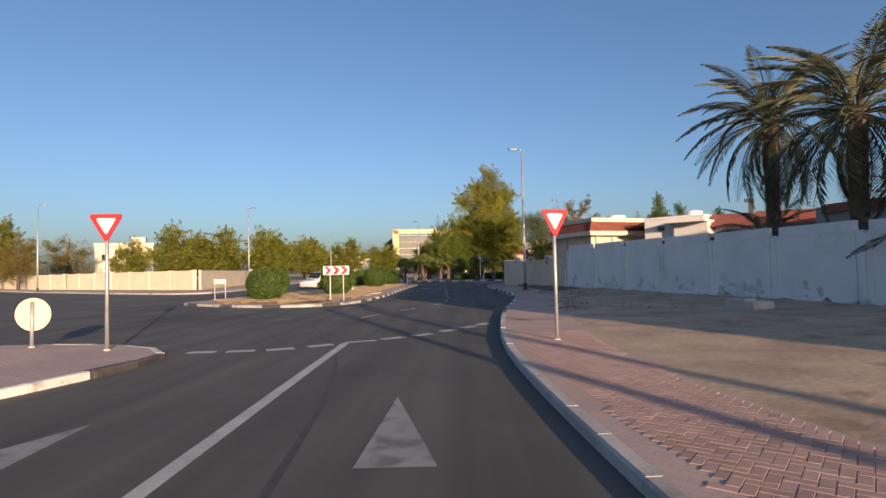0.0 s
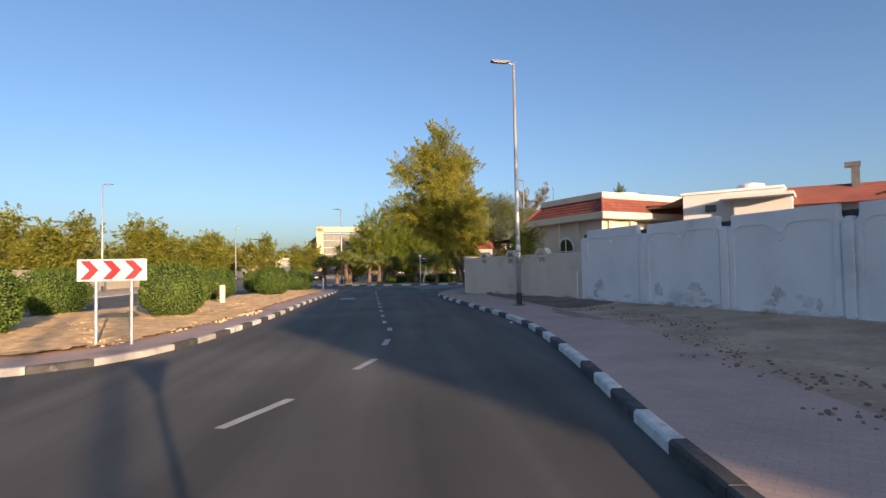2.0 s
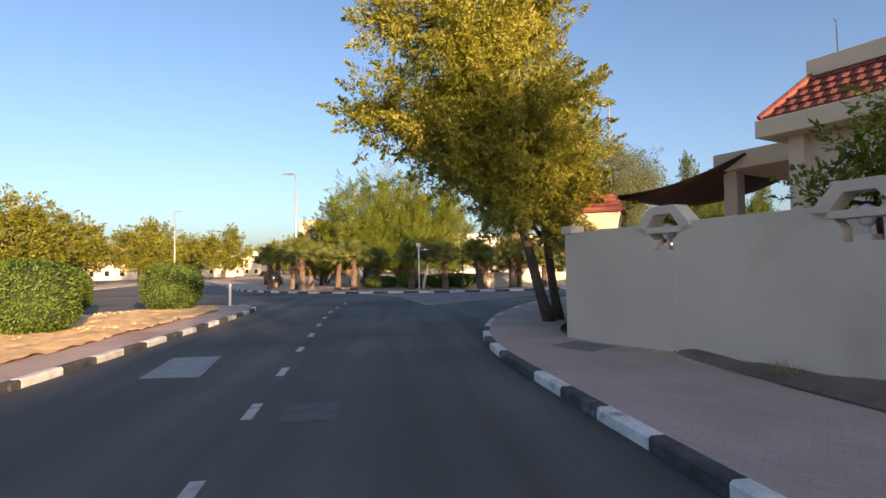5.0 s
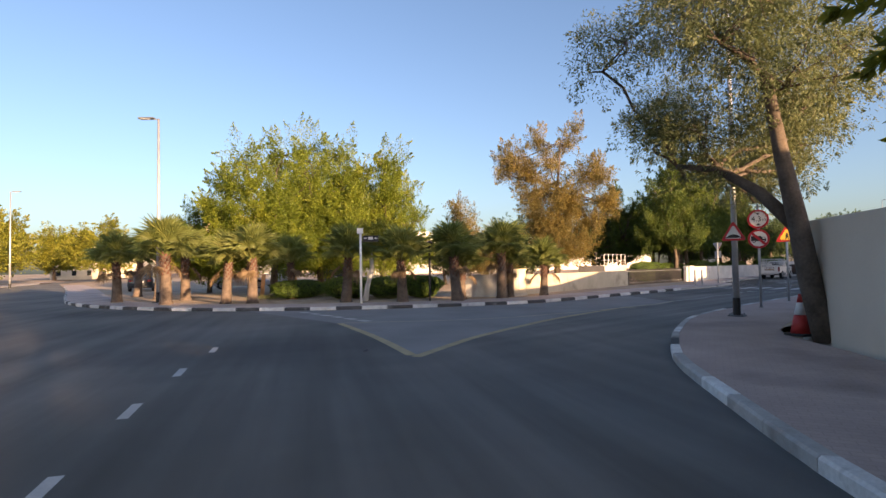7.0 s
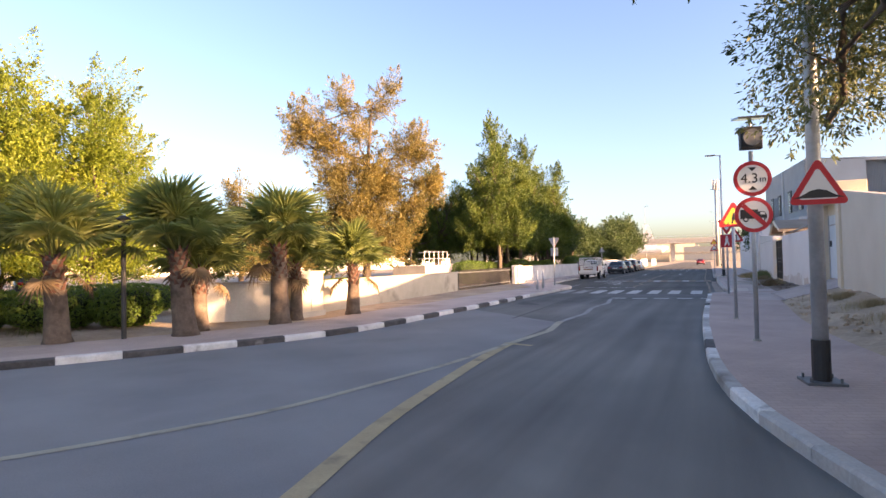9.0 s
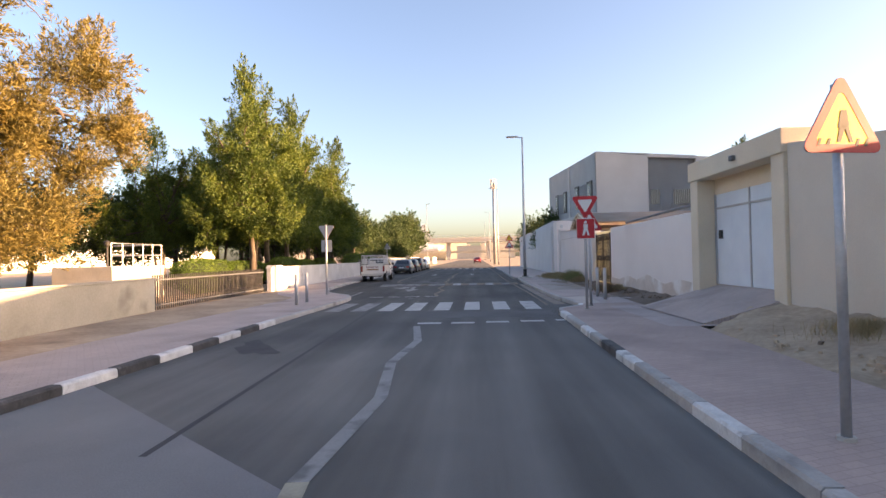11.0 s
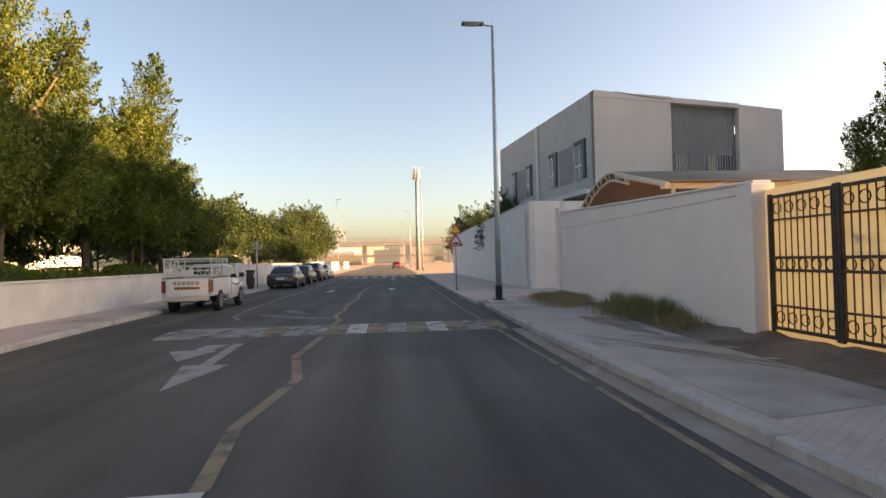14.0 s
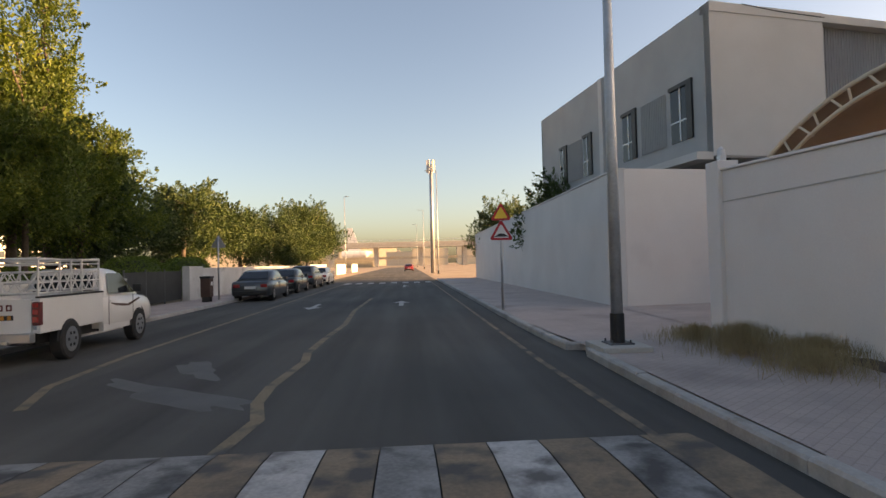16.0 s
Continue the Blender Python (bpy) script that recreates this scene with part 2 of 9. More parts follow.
W_DIRTY = surf("stained base render", (0.50, 0.50, 0.50), (0.76, 0.76, 0.76), 1.6, 0.95, 0.8, 14.0, 0.0, (0.17, 0.165, 0.16), 1.1, 0.52)
W_BEIGE = surf("beige render", (0.54, 0.475, 0.39), (0.63, 0.56, 0.465), 0.7, 0.92, 0.35, 45.0, 0.0, (0.48, 0.42, 0.345), 0.5, 0.57)
W_CREAM = surf("cream render", (0.58, 0.50, 0.38), (0.68, 0.60, 0.47), 0.8, 0.9, 0.2, 30.0)
W_PINK = surf("pale pink render", (0.70, 0.65, 0.62), (0.78, 0.735, 0.70), 0.6, 0.92, 0.2, 35.0, 0.0, (0.64, 0.59, 0.56), 0.4, 0.58)
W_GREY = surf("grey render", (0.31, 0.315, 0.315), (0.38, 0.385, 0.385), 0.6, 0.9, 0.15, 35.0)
W_LGREY = surf("pale grey render", (0.60, 0.585, 0.565), (0.68, 0.665, 0.645), 0.6, 0.9, 0.15, 35.0)
EARTH = surf("damp brown earth", (0.10, 0.072, 0.054), (0.22, 0.165, 0.125), 1.2, 0.95, 1.0, 10.0, 0.0, (0.28, 0.215, 0.165), 0.8, 0.6)
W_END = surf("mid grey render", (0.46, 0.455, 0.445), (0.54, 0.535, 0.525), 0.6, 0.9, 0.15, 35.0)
CONC = surf("concrete", (0.40, 0.37, 0.33), (0.55, 0.52, 0.47), 1.2, 0.9, 0.4, 25.0)
TILE_R = surf("red roof tile", (0.20, 0.062, 0.045), (0.30, 0.10, 0.07), 1.0, 0.8, 0.3, 25.0, jitter=0.12)
METAL = surf("galvanised steel", (0.36, 0.37, 0.38), (0.50, 0.51, 0.52), 2.5, 0.5, 0.1, 20.0, 0.6)
STEEL_D = surf("dark steel", (0.10, 0.105, 0.11), (0.17, 0.175, 0.18), 2.5, 0.55, 0.1, 20.0, 0.4)
BLACK = surf("black paint", (0.012, 0.012, 0.013), (0.03, 0.03, 0.03), 3.0, 0.55, 0.1)
IRON = surf("black iron", (0.02, 0.02, 0.021), (0.05, 0.048, 0.045), 4.0, 0.6, 0.1)
RED = paint("red sign paint", (0.42, 0.012, 0.02), 0.5)
WHITE = paint("white sign paint", (0.62, 0.62, 0.61), 0.5)
YELLOW = paint("yellow sign paint", (0.80, 0.52, 0.05), 0.5)
SIGN_BACK = paint("grey sign back", (0.36, 0.37, 0.38), 0.5, 0.4)
INK = paint("black sign ink", (0.015, 0.015, 0.016), 0.6)
GLASS = glass("dark glass")
GLASS_B = glass("blue grey glass", (0.06, 0.075, 0.09))
GLASS_W = glass("dark window glass", (0.012, 0.014, 0.016))
GLASS_W.node_tree.nodes["Principled BSDF"].inputs["Specular IOR Level"].default_value = 0.3
CAR_W = paint("white car paint", (0.60, 0.60, 0.59), 0.3, 0.0, 0.6)
CAR_G = paint("dark grey car paint", (0.055, 0.062, 0.068), 0.3, 0.5, 0.7)
CAR_K = paint("black car paint", (0.016, 0.018, 0.018), 0.3, 0.3, 0.7)
CAR_R = paint("red car paint", (0.28, 0.02, 0.02), 0.3, 0.2, 0.7)
RUBBER = surf("tyre rubber", (0.014, 0.014, 0.014), (0.03, 0.03, 0.03), 5.0, 0.85, 0.2)
RIM = paint("alloy rim", (0.45, 0.46, 0.47), 0.35, 0.9)
TAIL = paint("red tail lamp glass", (0.30, 0.01, 0.012), 0.2, 0.0, 0.6)
LAMPG = paint("clear lamp glass", (0.55, 0.56, 0.57), 0.15, 0.0, 0.6)
CONE_R = paint("red cone plastic", (0.42, 0.03, 0.025), 0.55)
CANVAS = surf("brown shade cloth", (0.055, 0.032, 0.025), (0.10, 0.06, 0.048), 1.2, 0.9, 0.1)
CANVAS_L = surf("tan canopy fabric", (0.26, 0.19, 0.14), (0.34, 0.26, 0.20), 1.2, 0.85, 0.1)
BARK = surf("bark", (0.055, 0.042, 0.033), (0.14, 0.11, 0.085), 3.0, 0.95, 1.0, 20.0)
BARK_P = surf("palm trunk", (0.065, 0.048, 0.038), (0.17, 0.13, 0.10), 4.0, 0.95, 1.0, 14.0)
BOOT = surf("palm leaf base", (0.07, 0.03, 0.022), (0.17, 0.08, 0.055), 5.0, 0.9, 0.6)
L_EUC = leafy("yellow green leaves", (0.095, 0.12, 0.016), (0.26, 0.27, 0.03), (0.50, 0.44, 0.05), 0.46)
L_PARK = leafy("bright green leaves", (0.032, 0.065, 0.007), (0.145, 0.195, 0.014), (0.34, 0.36, 0.03), 0.4)
L_WEST = leafy("olive green leaves", (0.06, 0.085, 0.011), (0.20, 0.215, 0.022), (0.42, 0.38, 0.045), 0.45)
L_DARK = leafy("dark green leaves", (0.020, 0.040, 0.014), (0.05, 0.085, 0.022), (0.11, 0.15, 0.035), 0.3)
L_MID = leafy("mid green leaves", (0.022, 0.05, 0.009), (0.085, 0.13, 0.018), (0.23, 0.26, 0.035), 0.38)
L_ORANGE = leafy("amber casuarina needles", (0.085, 0.082, 0.028), (0.205, 0.165, 0.045), (0.37, 0.275, 0.07), 0.42)
L_GREY = leafy("grey green leaves", (0.065, 0.09, 0.034), (0.135, 0.165, 0.065), (0.25, 0.255, 0.105), 0.4)
L_HEDGE = leafy("clipped hedge leaves", (0.042, 0.085, 0.009), (0.095, 0.16, 0.016), (0.18, 0.245, 0.034), 0.34)
L_DATE = leafy("date palm leaflets", (0.035, 0.045, 0.020), (0.085, 0.095, 0.045), (0.20, 0.17, 0.08), 0.3)
L_FAN = leafy("fan palm leaves", (0.08, 0.11, 0.03), (0.21, 0.25, 0.065), (0.44, 0.43, 0.13), 0.55)
L_DEAD = leafy("dry palm leaves", (0.09, 0.06, 0.035), (0.17, 0.12, 0.065), (0.27, 0.19, 0.11), 0.3)
L_DRY = leafy("dry grass", (0.20, 0.15, 0.08), (0.36, 0.28, 0.155), (0.48, 0.40, 0.23), 0.4)
L_GRASS = leafy("green grass", (0.09, 0.11, 0.035), (0.18, 0.20, 0.075), (0.34, 0.33, 0.15), 0.4)
# near-black shell inside the hedges: the shade between leaves put in its colour
CORE = surf("hedge inner shade", (0.012, 0.022, 0.006), (0.025, 0.042, 0.010), 4.0, 0.95, 0.3)


# ---- mesh tools ----
class Shape:
    """Collects vertices and faces of one part."""

    def __init__(self):
        self.v, self.f = [], []

    def add(self, vs, fs):
        k = len(self.v)
        self.v += [tuple(p) for p in vs]
        self.f += [tuple(i + k for i in f) for f in fs]
        return self

    def box(self, c, s, rz=0.0, taper=1.0):
        x, y, z = s[0] / 2, s[1] / 2, s[2] / 2
        ca, sa = math.cos(rz), math.sin(rz)
        vs = []
        for k, q in ((-z, 1.0), (z, taper)):
            for a, b in ((-x, -y), (x, -y), (x, y), (-x, y)):
                vs.append((c[0] + (a * ca - b * sa) * q, c[1] + (a * sa + b * ca) * q, c[2] + k))
        return self.add(vs, [(3, 2, 1, 0), (4, 5, 6, 7), (0, 1, 5, 4), (1, 2, 6, 5), (2, 3, 7, 6), (3, 0, 4, 7)])

    def tube(self, pts, radii, n=8, cap=True):
        pts = [Vector(p) for p in pts]
        k = len(pts)
        rings = []
        for i, p in enumerate(pts):
            d = (pts[min(i + 1, k - 1)] - pts[max(i - 1, 0)])
            d = d.normalized() if d.length > 1e-6 else Vector((0, 0, 1))
            a = Vector((1, 0, 0)) if abs(d.x) < 0.9 else Vector((0, 1, 0))
            s = d.cross(a).normalized()
            t = d.cross(s)
            r = radii[i] if hasattr(radii, "__len__") else radii
            rings.append([p + (s * math.cos(6.28318 * j / n) + t * math.sin(6.28318 * j / n)) * r for j in range(n)])
        vs = [q for r in rings for q in r]
        fs = [(i * n + j, i * n + (j + 1) % n, (i + 1) * n + (j + 1) % n, (i + 1) * n + j) for i in range(k - 1) for j in range(n)]
        if cap:
            fs += [tuple(range(n))[::-1], tuple((k - 1) * n + j for j in range(n))]
        return self.add(vs, fs)

    def prism(self, poly, z0, z1):
        """Upright prism over a plan polygon."""
        n = len(poly)
        vs = [(x, y, z0) for x, y in poly] + [(x, y, z1) for x, y in poly]
        fs = [tuple(range(n))[::-1], tuple(range(n, 2 * n))] + [(i, (i + 1) % n, n + (i + 1) % n, n + i) for i in range(n)]
        return self.add(vs, fs)

    def slab(self, poly, m, depth):
        """Flat outline in the local xz plane of m, thickened along local y."""
        n = len(poly)
        vs = [m @ Vector((x, 0, z)) for x, z in poly] + [m @ Vector((x, depth, z)) for x, z in poly]
        fs = [tuple(range(n)), tuple(range(n, 2 * n))[::-1]] + [((i + 1) % n, i, n + i, n + (i + 1) % n) for i in range(n)]
        return self.add(vs, fs)

    def ring(self, outer, inner, m, depth):
        """A frame between two outlines of equal count in the local xz plane of m."""
        n = len(outer)
        o = [m @ Vector((x, 0, z)) for x, z in outer]
        i_ = [m @ Vector((x, 0, z)) for x, z in inner]
        o2 = [m @ Vector((x, depth, z)) for x, z in outer]
        i2 = [m @ Vector((x, depth, z)) for x, z in inner]
        fs = []
        for a in range(n):
            b = (a + 1) % n
            fs += [(a, b, n + b, n + a), (2 * n + b, 2 * n + a, 3 * n + a, 3 * n + b), (b, a, 2 * n + a, 2 * n + b), (n + a, n + b, 3 * n + b, 3 * n + a)]
        return self.add(o + i_ + o2 + i2, fs)

    def mesh(self, name, material, smooth=False):
        me = bpy.data.meshes.new(name)
        me.from_pydata(self.v, [], self.f)
        me.materials.append(material)
        if smooth:
            me.polygons.foreach_set("use_smooth", [True] * len(me.polygons))
        me.update()
        return me


def thing(name, label, category, m=None, group="", kind=""):
    ob = tagged(new(name), label, category, group, kind)
    if m is not None:
        ob.matrix_basis = m
    return ob


def part(name, sh, material, parent=None, label="", smooth=False, bevel=0.0, m=None):
    """Links a Shape, or a ready mesh, as one mesh object under a thing or a part."""
    me = sh.mesh(name, material, smooth) if isinstance(sh, Shape) else sh
    ob = new(name, me)
    if parent is not None:
        ob.parent = parent
    if m is not None:
        ob.matrix_basis = m
    if bevel:
        b = ob.modifiers.new("bevel", "BEVEL")
        b.width, b.segments, b.limit_method = bevel, 2, "ANGLE"
    if label:
        ob["label"] = label
    return ob


def whole(name, sh, material, label, category, kind="", smooth=False, bevel=0.0, group=""):
    return tagged(part(name, sh, material, None, "", smooth, bevel), label, category, group, kind)


def smooth_line(pts, step=1.0, closed=False):
    """A plan curve through the points, resampled at even steps."""
    P = [Vector((p[0], p[1])) for p in pts]
    n = len(P)
    fine = []
    for i in range(n if closed else n - 1):
        if closed:
            a, b, c, d = P[i - 1], P[i], P[(i + 1) % n], P[(i + 2) % n]
        else:
            a, b, c, d = P[max(i - 1, 0)], P[i], P[i + 1], P[min(i + 2, n - 1)]
        for k in range(24):
            t = k / 24
            fine.append(0.5 * ((2 * b) + (c - a) * t + (2 * a - 5 * b + 4 * c - d) * t * t + (3 * b - a - 3 * c + d) * t ** 3))
    fine.append(P[0] if closed else P[-1])
    out, left = [fine[0]], step
    for a, b in zip(fine, fine[1:]):
        while (b - a).length >= left:
            a = a + (b - a).normalized() * left
            out.append(a)
            left = step
        left -= (b - a).length
    if not closed and (out[-1] - P[-1]).length > 0.1:
        out.append(P[-1])
    return out


def offset(line, d):
    """The plan line moved to its right by d."""
    out = []
    for i, p in enumerate(line):
        t = (line[min(i + 1, len(line) - 1)] - line[max(i - 1, 0)]).normalized()
        out.append(p + Vector((t.y, -t.x)) * d)
    return out


def ribbon(a, b, za, zb, sh=None):
    """A strip between two plan lines of equal count."""
    sh = sh or Shape()
    n = len(a)
    vs = [(p.x, p.y, za) for p in a] + [(p.x, p.y, zb) for p in b]
    return sh.add(vs, [(i, n + i, n + i + 1, i + 1) for i in range(n - 1)])


def fill(poly, z, sh=None):
    """A flat sheet over any plan polygon."""
    from mathutils.geometry import tessellate_polygon
    sh = sh or Shape()
    vs = [Vector((p[0], p[1], z)) for p in poly]
    tris = tessellate_polygon([vs])
    fs = []
    for t in tris:
        a, b, c = (vs[i] for i in t)
        fs.append(t if (b - a).cross(c - a).z > 0 else t[::-1])
    return sh.add(vs, fs)


# plan directions of the second road: along it and to its left
U, NL = Vector((0.8945, 0.4471)), Vector((-0.4471, 0.8945))
ORIGIN = Vector((30.8, 74.4))
U_TURN = math.degrees(math.atan2(U.y, U.x))


def at(s, w):
    """Plan place s metres along the second road's right kerb and w metres to the left of it."""
    p = ORIGIN + U * s + NL * w
    return Vector((p.x, p.y))

# ---- ground, road, kerbs, pavements ----
whole("ground", Shape().add([(-1500, -1500, -0.05), (1500, -1500, -0.05), (1500, 1800, -0.05), (-1500, 1800, -0.05)], [(0, 1, 2, 3)]), SAND,
      "flat sandy ground reaching to the horizon", "ground", "structure")

RIGHT = smooth_line([(3.6, -22), (2.7, -12), (2.0, -4), (1.5, 2), (1.22, 7), (1.2, 10.9), (1.5, 14.8), (2.2, 20.3), (3.2, 25.5), (3.95, 30.5), (4.1, 34),
                     (3.95, 40), (3.8, 46), (3.85, 49.5), (4.3, 52.2), (5.4, 55.6), (6.8, 58.5), (7.95, 60.6), (9.2, 62.2), (10.6, 63.75), (13.3, 66.15), (18.3, 68.95), (24, 71.8), (28.1, 73.78), (29.4, 74.4), (30.1, 74.48), (30.7, 74.25), (31.2, 74.35)], 0.5)
RIGHT_2 = smooth_line([(31.2, 74.35), at(1.6, -0.2), at(4, 0.0), at(12, 0.15), at(20.2, 0.1), at(20.9, -0.1), at(22.3, 0.3), at(40, 0.3), at(62, 0.3)], 0.5)
LEFT = smooth_line([(-30, 150), (-17, 112), (-11, 93), (-8.6, 86), (-6.6, 82.3), (-4.3, 79.5), (-1.5, 77.2), (1.5, 75.6), (5, 74.6), (8.5, 74.2), (11.8, 74.3), (14.3, 75.1),
                    (17, 76.4), (20.4, 78), (24.4, 80), (28.7, 82), (31.2, 83.2), (32.6, 84.4), (33.7, 86.3), (36, 88.5), (40, 91), at(20, 10.9), at(31, 10.9), at(62, 10.9)], 0.5)
MEDIAN = smooth_line([(-14.3, 30.2), (-12.2, 28.3), (-9.6, 26.6), (-7.5, 25.9), (-6, 26.2), (-4.7, 27.6), (-4.0, 31), (-3.6, 37), (-3.45, 44), (-3.2, 50), (-3.0, 54),
                      (-2.8, 60), (-2.9, 62.6), (-3.6, 64.2), (-5.0, 64.9), (-6.6, 64.4), (-8.0, 62), (-9.6, 54), (-11.8, 44), (-13.9, 34)], 0.5, True)
SPLIT = smooth_line([(-7.2, 3), (-6.3, 6.5), (-5.7, 8.6), (-5.4, 10.3), (-5.8, 11.3), (-7.0, 12.1), (-9.2, 12.6), (-12, 12.1), (-15, 10.5), (-18, 7), (-14, 2), (-9, 1)], 0.5, True)
WEST = smooth_line([(-110, 118), (-62, 76), (-37, 56.5), (-25.5, 48.6), (-22, 47.6), (-20.3, 49.5), (-20.2, 56), (-21, 71), (-29, 127), (-36, 170)], 0.5)

road_poly = [(3.0, -30), (-60, -30), (-110, 40), (-110, 118)] + [(p.x, p.y) for p in WEST[::6]] + [(-40, 185), (-46, 240), (-36, 240), (-30, 150)] \
    + [(p.x, p.y) for p in LEFT[::4]] + [tuple(at(75, 10.9)), tuple(at(240, 10.9)), tuple(at(240, 0.3)), tuple(at(75, 0.3))] \
    + [(p.x, p.y) for p in RIGHT_2[::-4]] + [(p.x, p.y) for p in RIGHT[::-4]]
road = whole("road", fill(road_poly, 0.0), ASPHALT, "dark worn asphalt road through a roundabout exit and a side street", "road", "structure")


def kerb_mesh(length, h, material, wdt=0.15):
    b = Shape()
    c = 0.025
    prof = [(0, -0.05), (0, h - c), (c, h), (wdt, h), (wdt, -0.05)]
    n = len(prof)
    vs = [(-length / 2 + 0.006, -x, z) for x, z in prof] + [(length / 2 - 0.006, -x, z) for x, z in prof]
    return b.add(vs, [tuple(range(n)), tuple(range(n, 2 * n))[::-1]] + [((i + 1) % n, i, n + i, n + (i + 1) % n) for i in range(n)]).mesh("kerbstone", material)


KERBS = {k: kerb_mesh(1.0, h, m) for k, h, m in (("w", 0.13, KERB_W), ("k", 0.13, KERB_K), ("c", 0.13, KERB_C), ("d", 0.115, KERB_C))}


def kerb(name, line, pattern, label, side=1):
    """Kerbstones one metre long along a plan line sampled at half metres; the kerb lies to the right of it (side 1)."""
    root = thing(name, label, "kerb", None, "", "structure")
    for i in range(0, len(line) - 1, 2):
        e_ = min(i + 2, len(line) - 1)
        k = pattern(i // 2, line[i + 1])
        if not k:
            continue
        a, b = line[i], line[e_]
        m = pose((a.x + b.x) / 2, (a.y + b.y) / 2, 0.0, 0, 0, math.degrees(math.atan2(b.y - a.y, b.x - a.x)) + (0 if side == 1 else 180))
        sc = (b - a).length
        part("kerbstone", KERBS[k], None, root, m=m @ Matrix.Diagonal((sc, 1, random.uniform(0.95, 1.05), 1)))
    return root


kerb("kerb_1", RIGHT, lambda i, p: "c" if p.y < 19.0 else (("w" if (p.y - 25.0) % 2.32 < 1.25 else "k") if p.y < 55 else ("k" if i % 9 == 4 else "wc"[i % 3 > 0])), "concrete kerb, painted black and white further on")
kerb("kerb_2", RIGHT_2, lambda i, p: "c", "plain weathered concrete kerb with a dropped stretch")
kerb("kerb_3", LEFT[60:], lambda i, p: ("wk"[i % 2] if p.x < 24.5 else ("d" if 25.5 < p.x < 30.5 else "c")), "black and white painted kerb along the park pavement", -1)
kerb("kerb_4", MEDIAN, lambda i, p: ("k" if i % 3 == 1 else "c") if p.y < 31 or p.x < -5.5 else "wk"[i % 2], "kerb round the planted median, black and white stones", -1)
kerb("kerb_5", SPLIT, lambda i, p: "wk"[(i // 2) % 2] if p.x > -7 else "c", "kerb round the paved splitter island", -1)
kerb("kerb_6", WEST[60:-40], lambda i, p: "c", "pale concrete kerb on the far side", -1)

Z = 0.125
OUTER = smooth_line([(6.4, -22), (5.4, -12), (4.4, -4), (3.6, 3), (3.15, 8), (3.2, 11), (3.75, 16), (4.6, 21), (6.0, 28), (6.6, 33), (6.6, 38), (6.4, 44), (6.1, 48), (5.75, 50.0),
                     (6.0, 51.6), (7.1, 53.7), (8.8, 56.5), (10.6, 59.6), (11.9, 62.1), (14.6, 64.1), (19.7, 67.3), (25, 69.8), (29.8, 71.95), tuple(at(0.335, -2.1))], 0.5)


def match(a, n):
    """n evenly spread points of a plan line."""
    return [a[round(i * (len(a) - 1) / (n - 1))] for i in range(n)]


INNER = offset(RIGHT, 0.14)
NR = 200
pav = whole("pavement_1", ribbon(match(INNER, NR), match(OUTER, NR), Z, Z), PAVE, "pinkish block-paved footpath along the road", "pavement", "structure")
# verge between the footpath and the walls, rising a little to them
WALL_R = [Vector(p) for p in ((22, -22), (20, -8), (16.2, 3), (13.6, 17), (12.4, 24), (10.7, 31), (9.1, 38.6), (7.3, 44.5), (5.75, 50.0))]
VERGE_A = match(smooth_line(WALL_R, 0.5), 90)
OUT_A = match([p for p in OUTER if p.y < 50.0], 90)
verge = Shape()
rows_n = 9
for j in range(rows_n + 1):
    t = j / rows_n
    for i in range(90):
        p = OUT_A[i].lerp(VERGE_A[i], t)
        bump = (noise.noise((p.x * 0.35, p.y * 0.35, 0)) * 0.09 + noise.noise((p.x * 1.4, p.y * 1.4, 3)) * 0.035) * min(1, t * 4) * min(1, (1 - t) * 4 + 0.15)
        verge.v.append((p.x, p.y, Z - 0.01 + 0.10 * t + bump))
for j in range(rows_n):
    for i in range(89):
        verge.f.append((j * 90 + i, (j + 1) * 90 + i, (j + 1) * 90 + i + 1, j * 90 + i + 1))
whole("verge_1", verge, DIRT, "bare brown sandy verge below the garden walls", "ground", "structure", True)

# second street, right side: footpath, sloping verge and driveways
B_OUT = [p for p in OUTER if 12.2 < p.x < 26.6]
VB = [at(-21, -3.5), at(-10, -3.5), at(-4.2, -3.35)]
vb_out, vb_in = match(B_OUT, 90), match(smooth_line(VB, 0.25), 90)
vbed = Shape()
for j in range(11):
    for i in range(90):
        p = vb_out[i].lerp(vb_in[i], j / 10)
        vbed.v.append((p.x, p.y, Z - 0.005 + 0.43 * j / 10 + (noise.noise((p.x * 1.6, p.y * 1.6, 4)) * 0.11 + noise.noise((p.x * 5, p.y * 5, 7)) * 0.04) * (0.0 if j == 0 else 1.0)))
vbed.f = [(j * 90 + i, (j + 1) * 90 + i, (j + 1) * 90 + i + 1, j * 90 + i + 1) for j in range(10) for i in range(89)]
whole("verge_2", vbed, DIRT, "rough dry dirt verge with straw below the street wall", "ground", "structure", True)
pw = [at(0.335, -0.365), at(4, -0.1), at(12, 0.0), at(20, -0.05), at(24, 0.15), at(40, 0.15), at(62, 0.15)]
po = [at(0.335, -2.3), at(4, -2.4), at(12, -2.5), at(20, -3.08), at(24, -3.4), at(40, -3.4), at(62, -3.4)]
whole("pavement_2", ribbon(match(smooth_line(pw, 0.5), 60), match(smooth_line(po, 0.5), 60), Z, Z), PAVE2, "faded pink block footpath along the side street", "pavement", "structure")
whole("pavement_6", fill([(29.3, 74.1), (29.9, 74.3), (30.3, 74.28), (30.72, 74.1), (31.2, 74.18), (31.75, 74.45), (32.1, 73.7), (31.2, 73.0), (29.4, 73.2)], Z - 0.005), PAVE2, "grey pink paving at the crossing corner", "pavement", "structure")
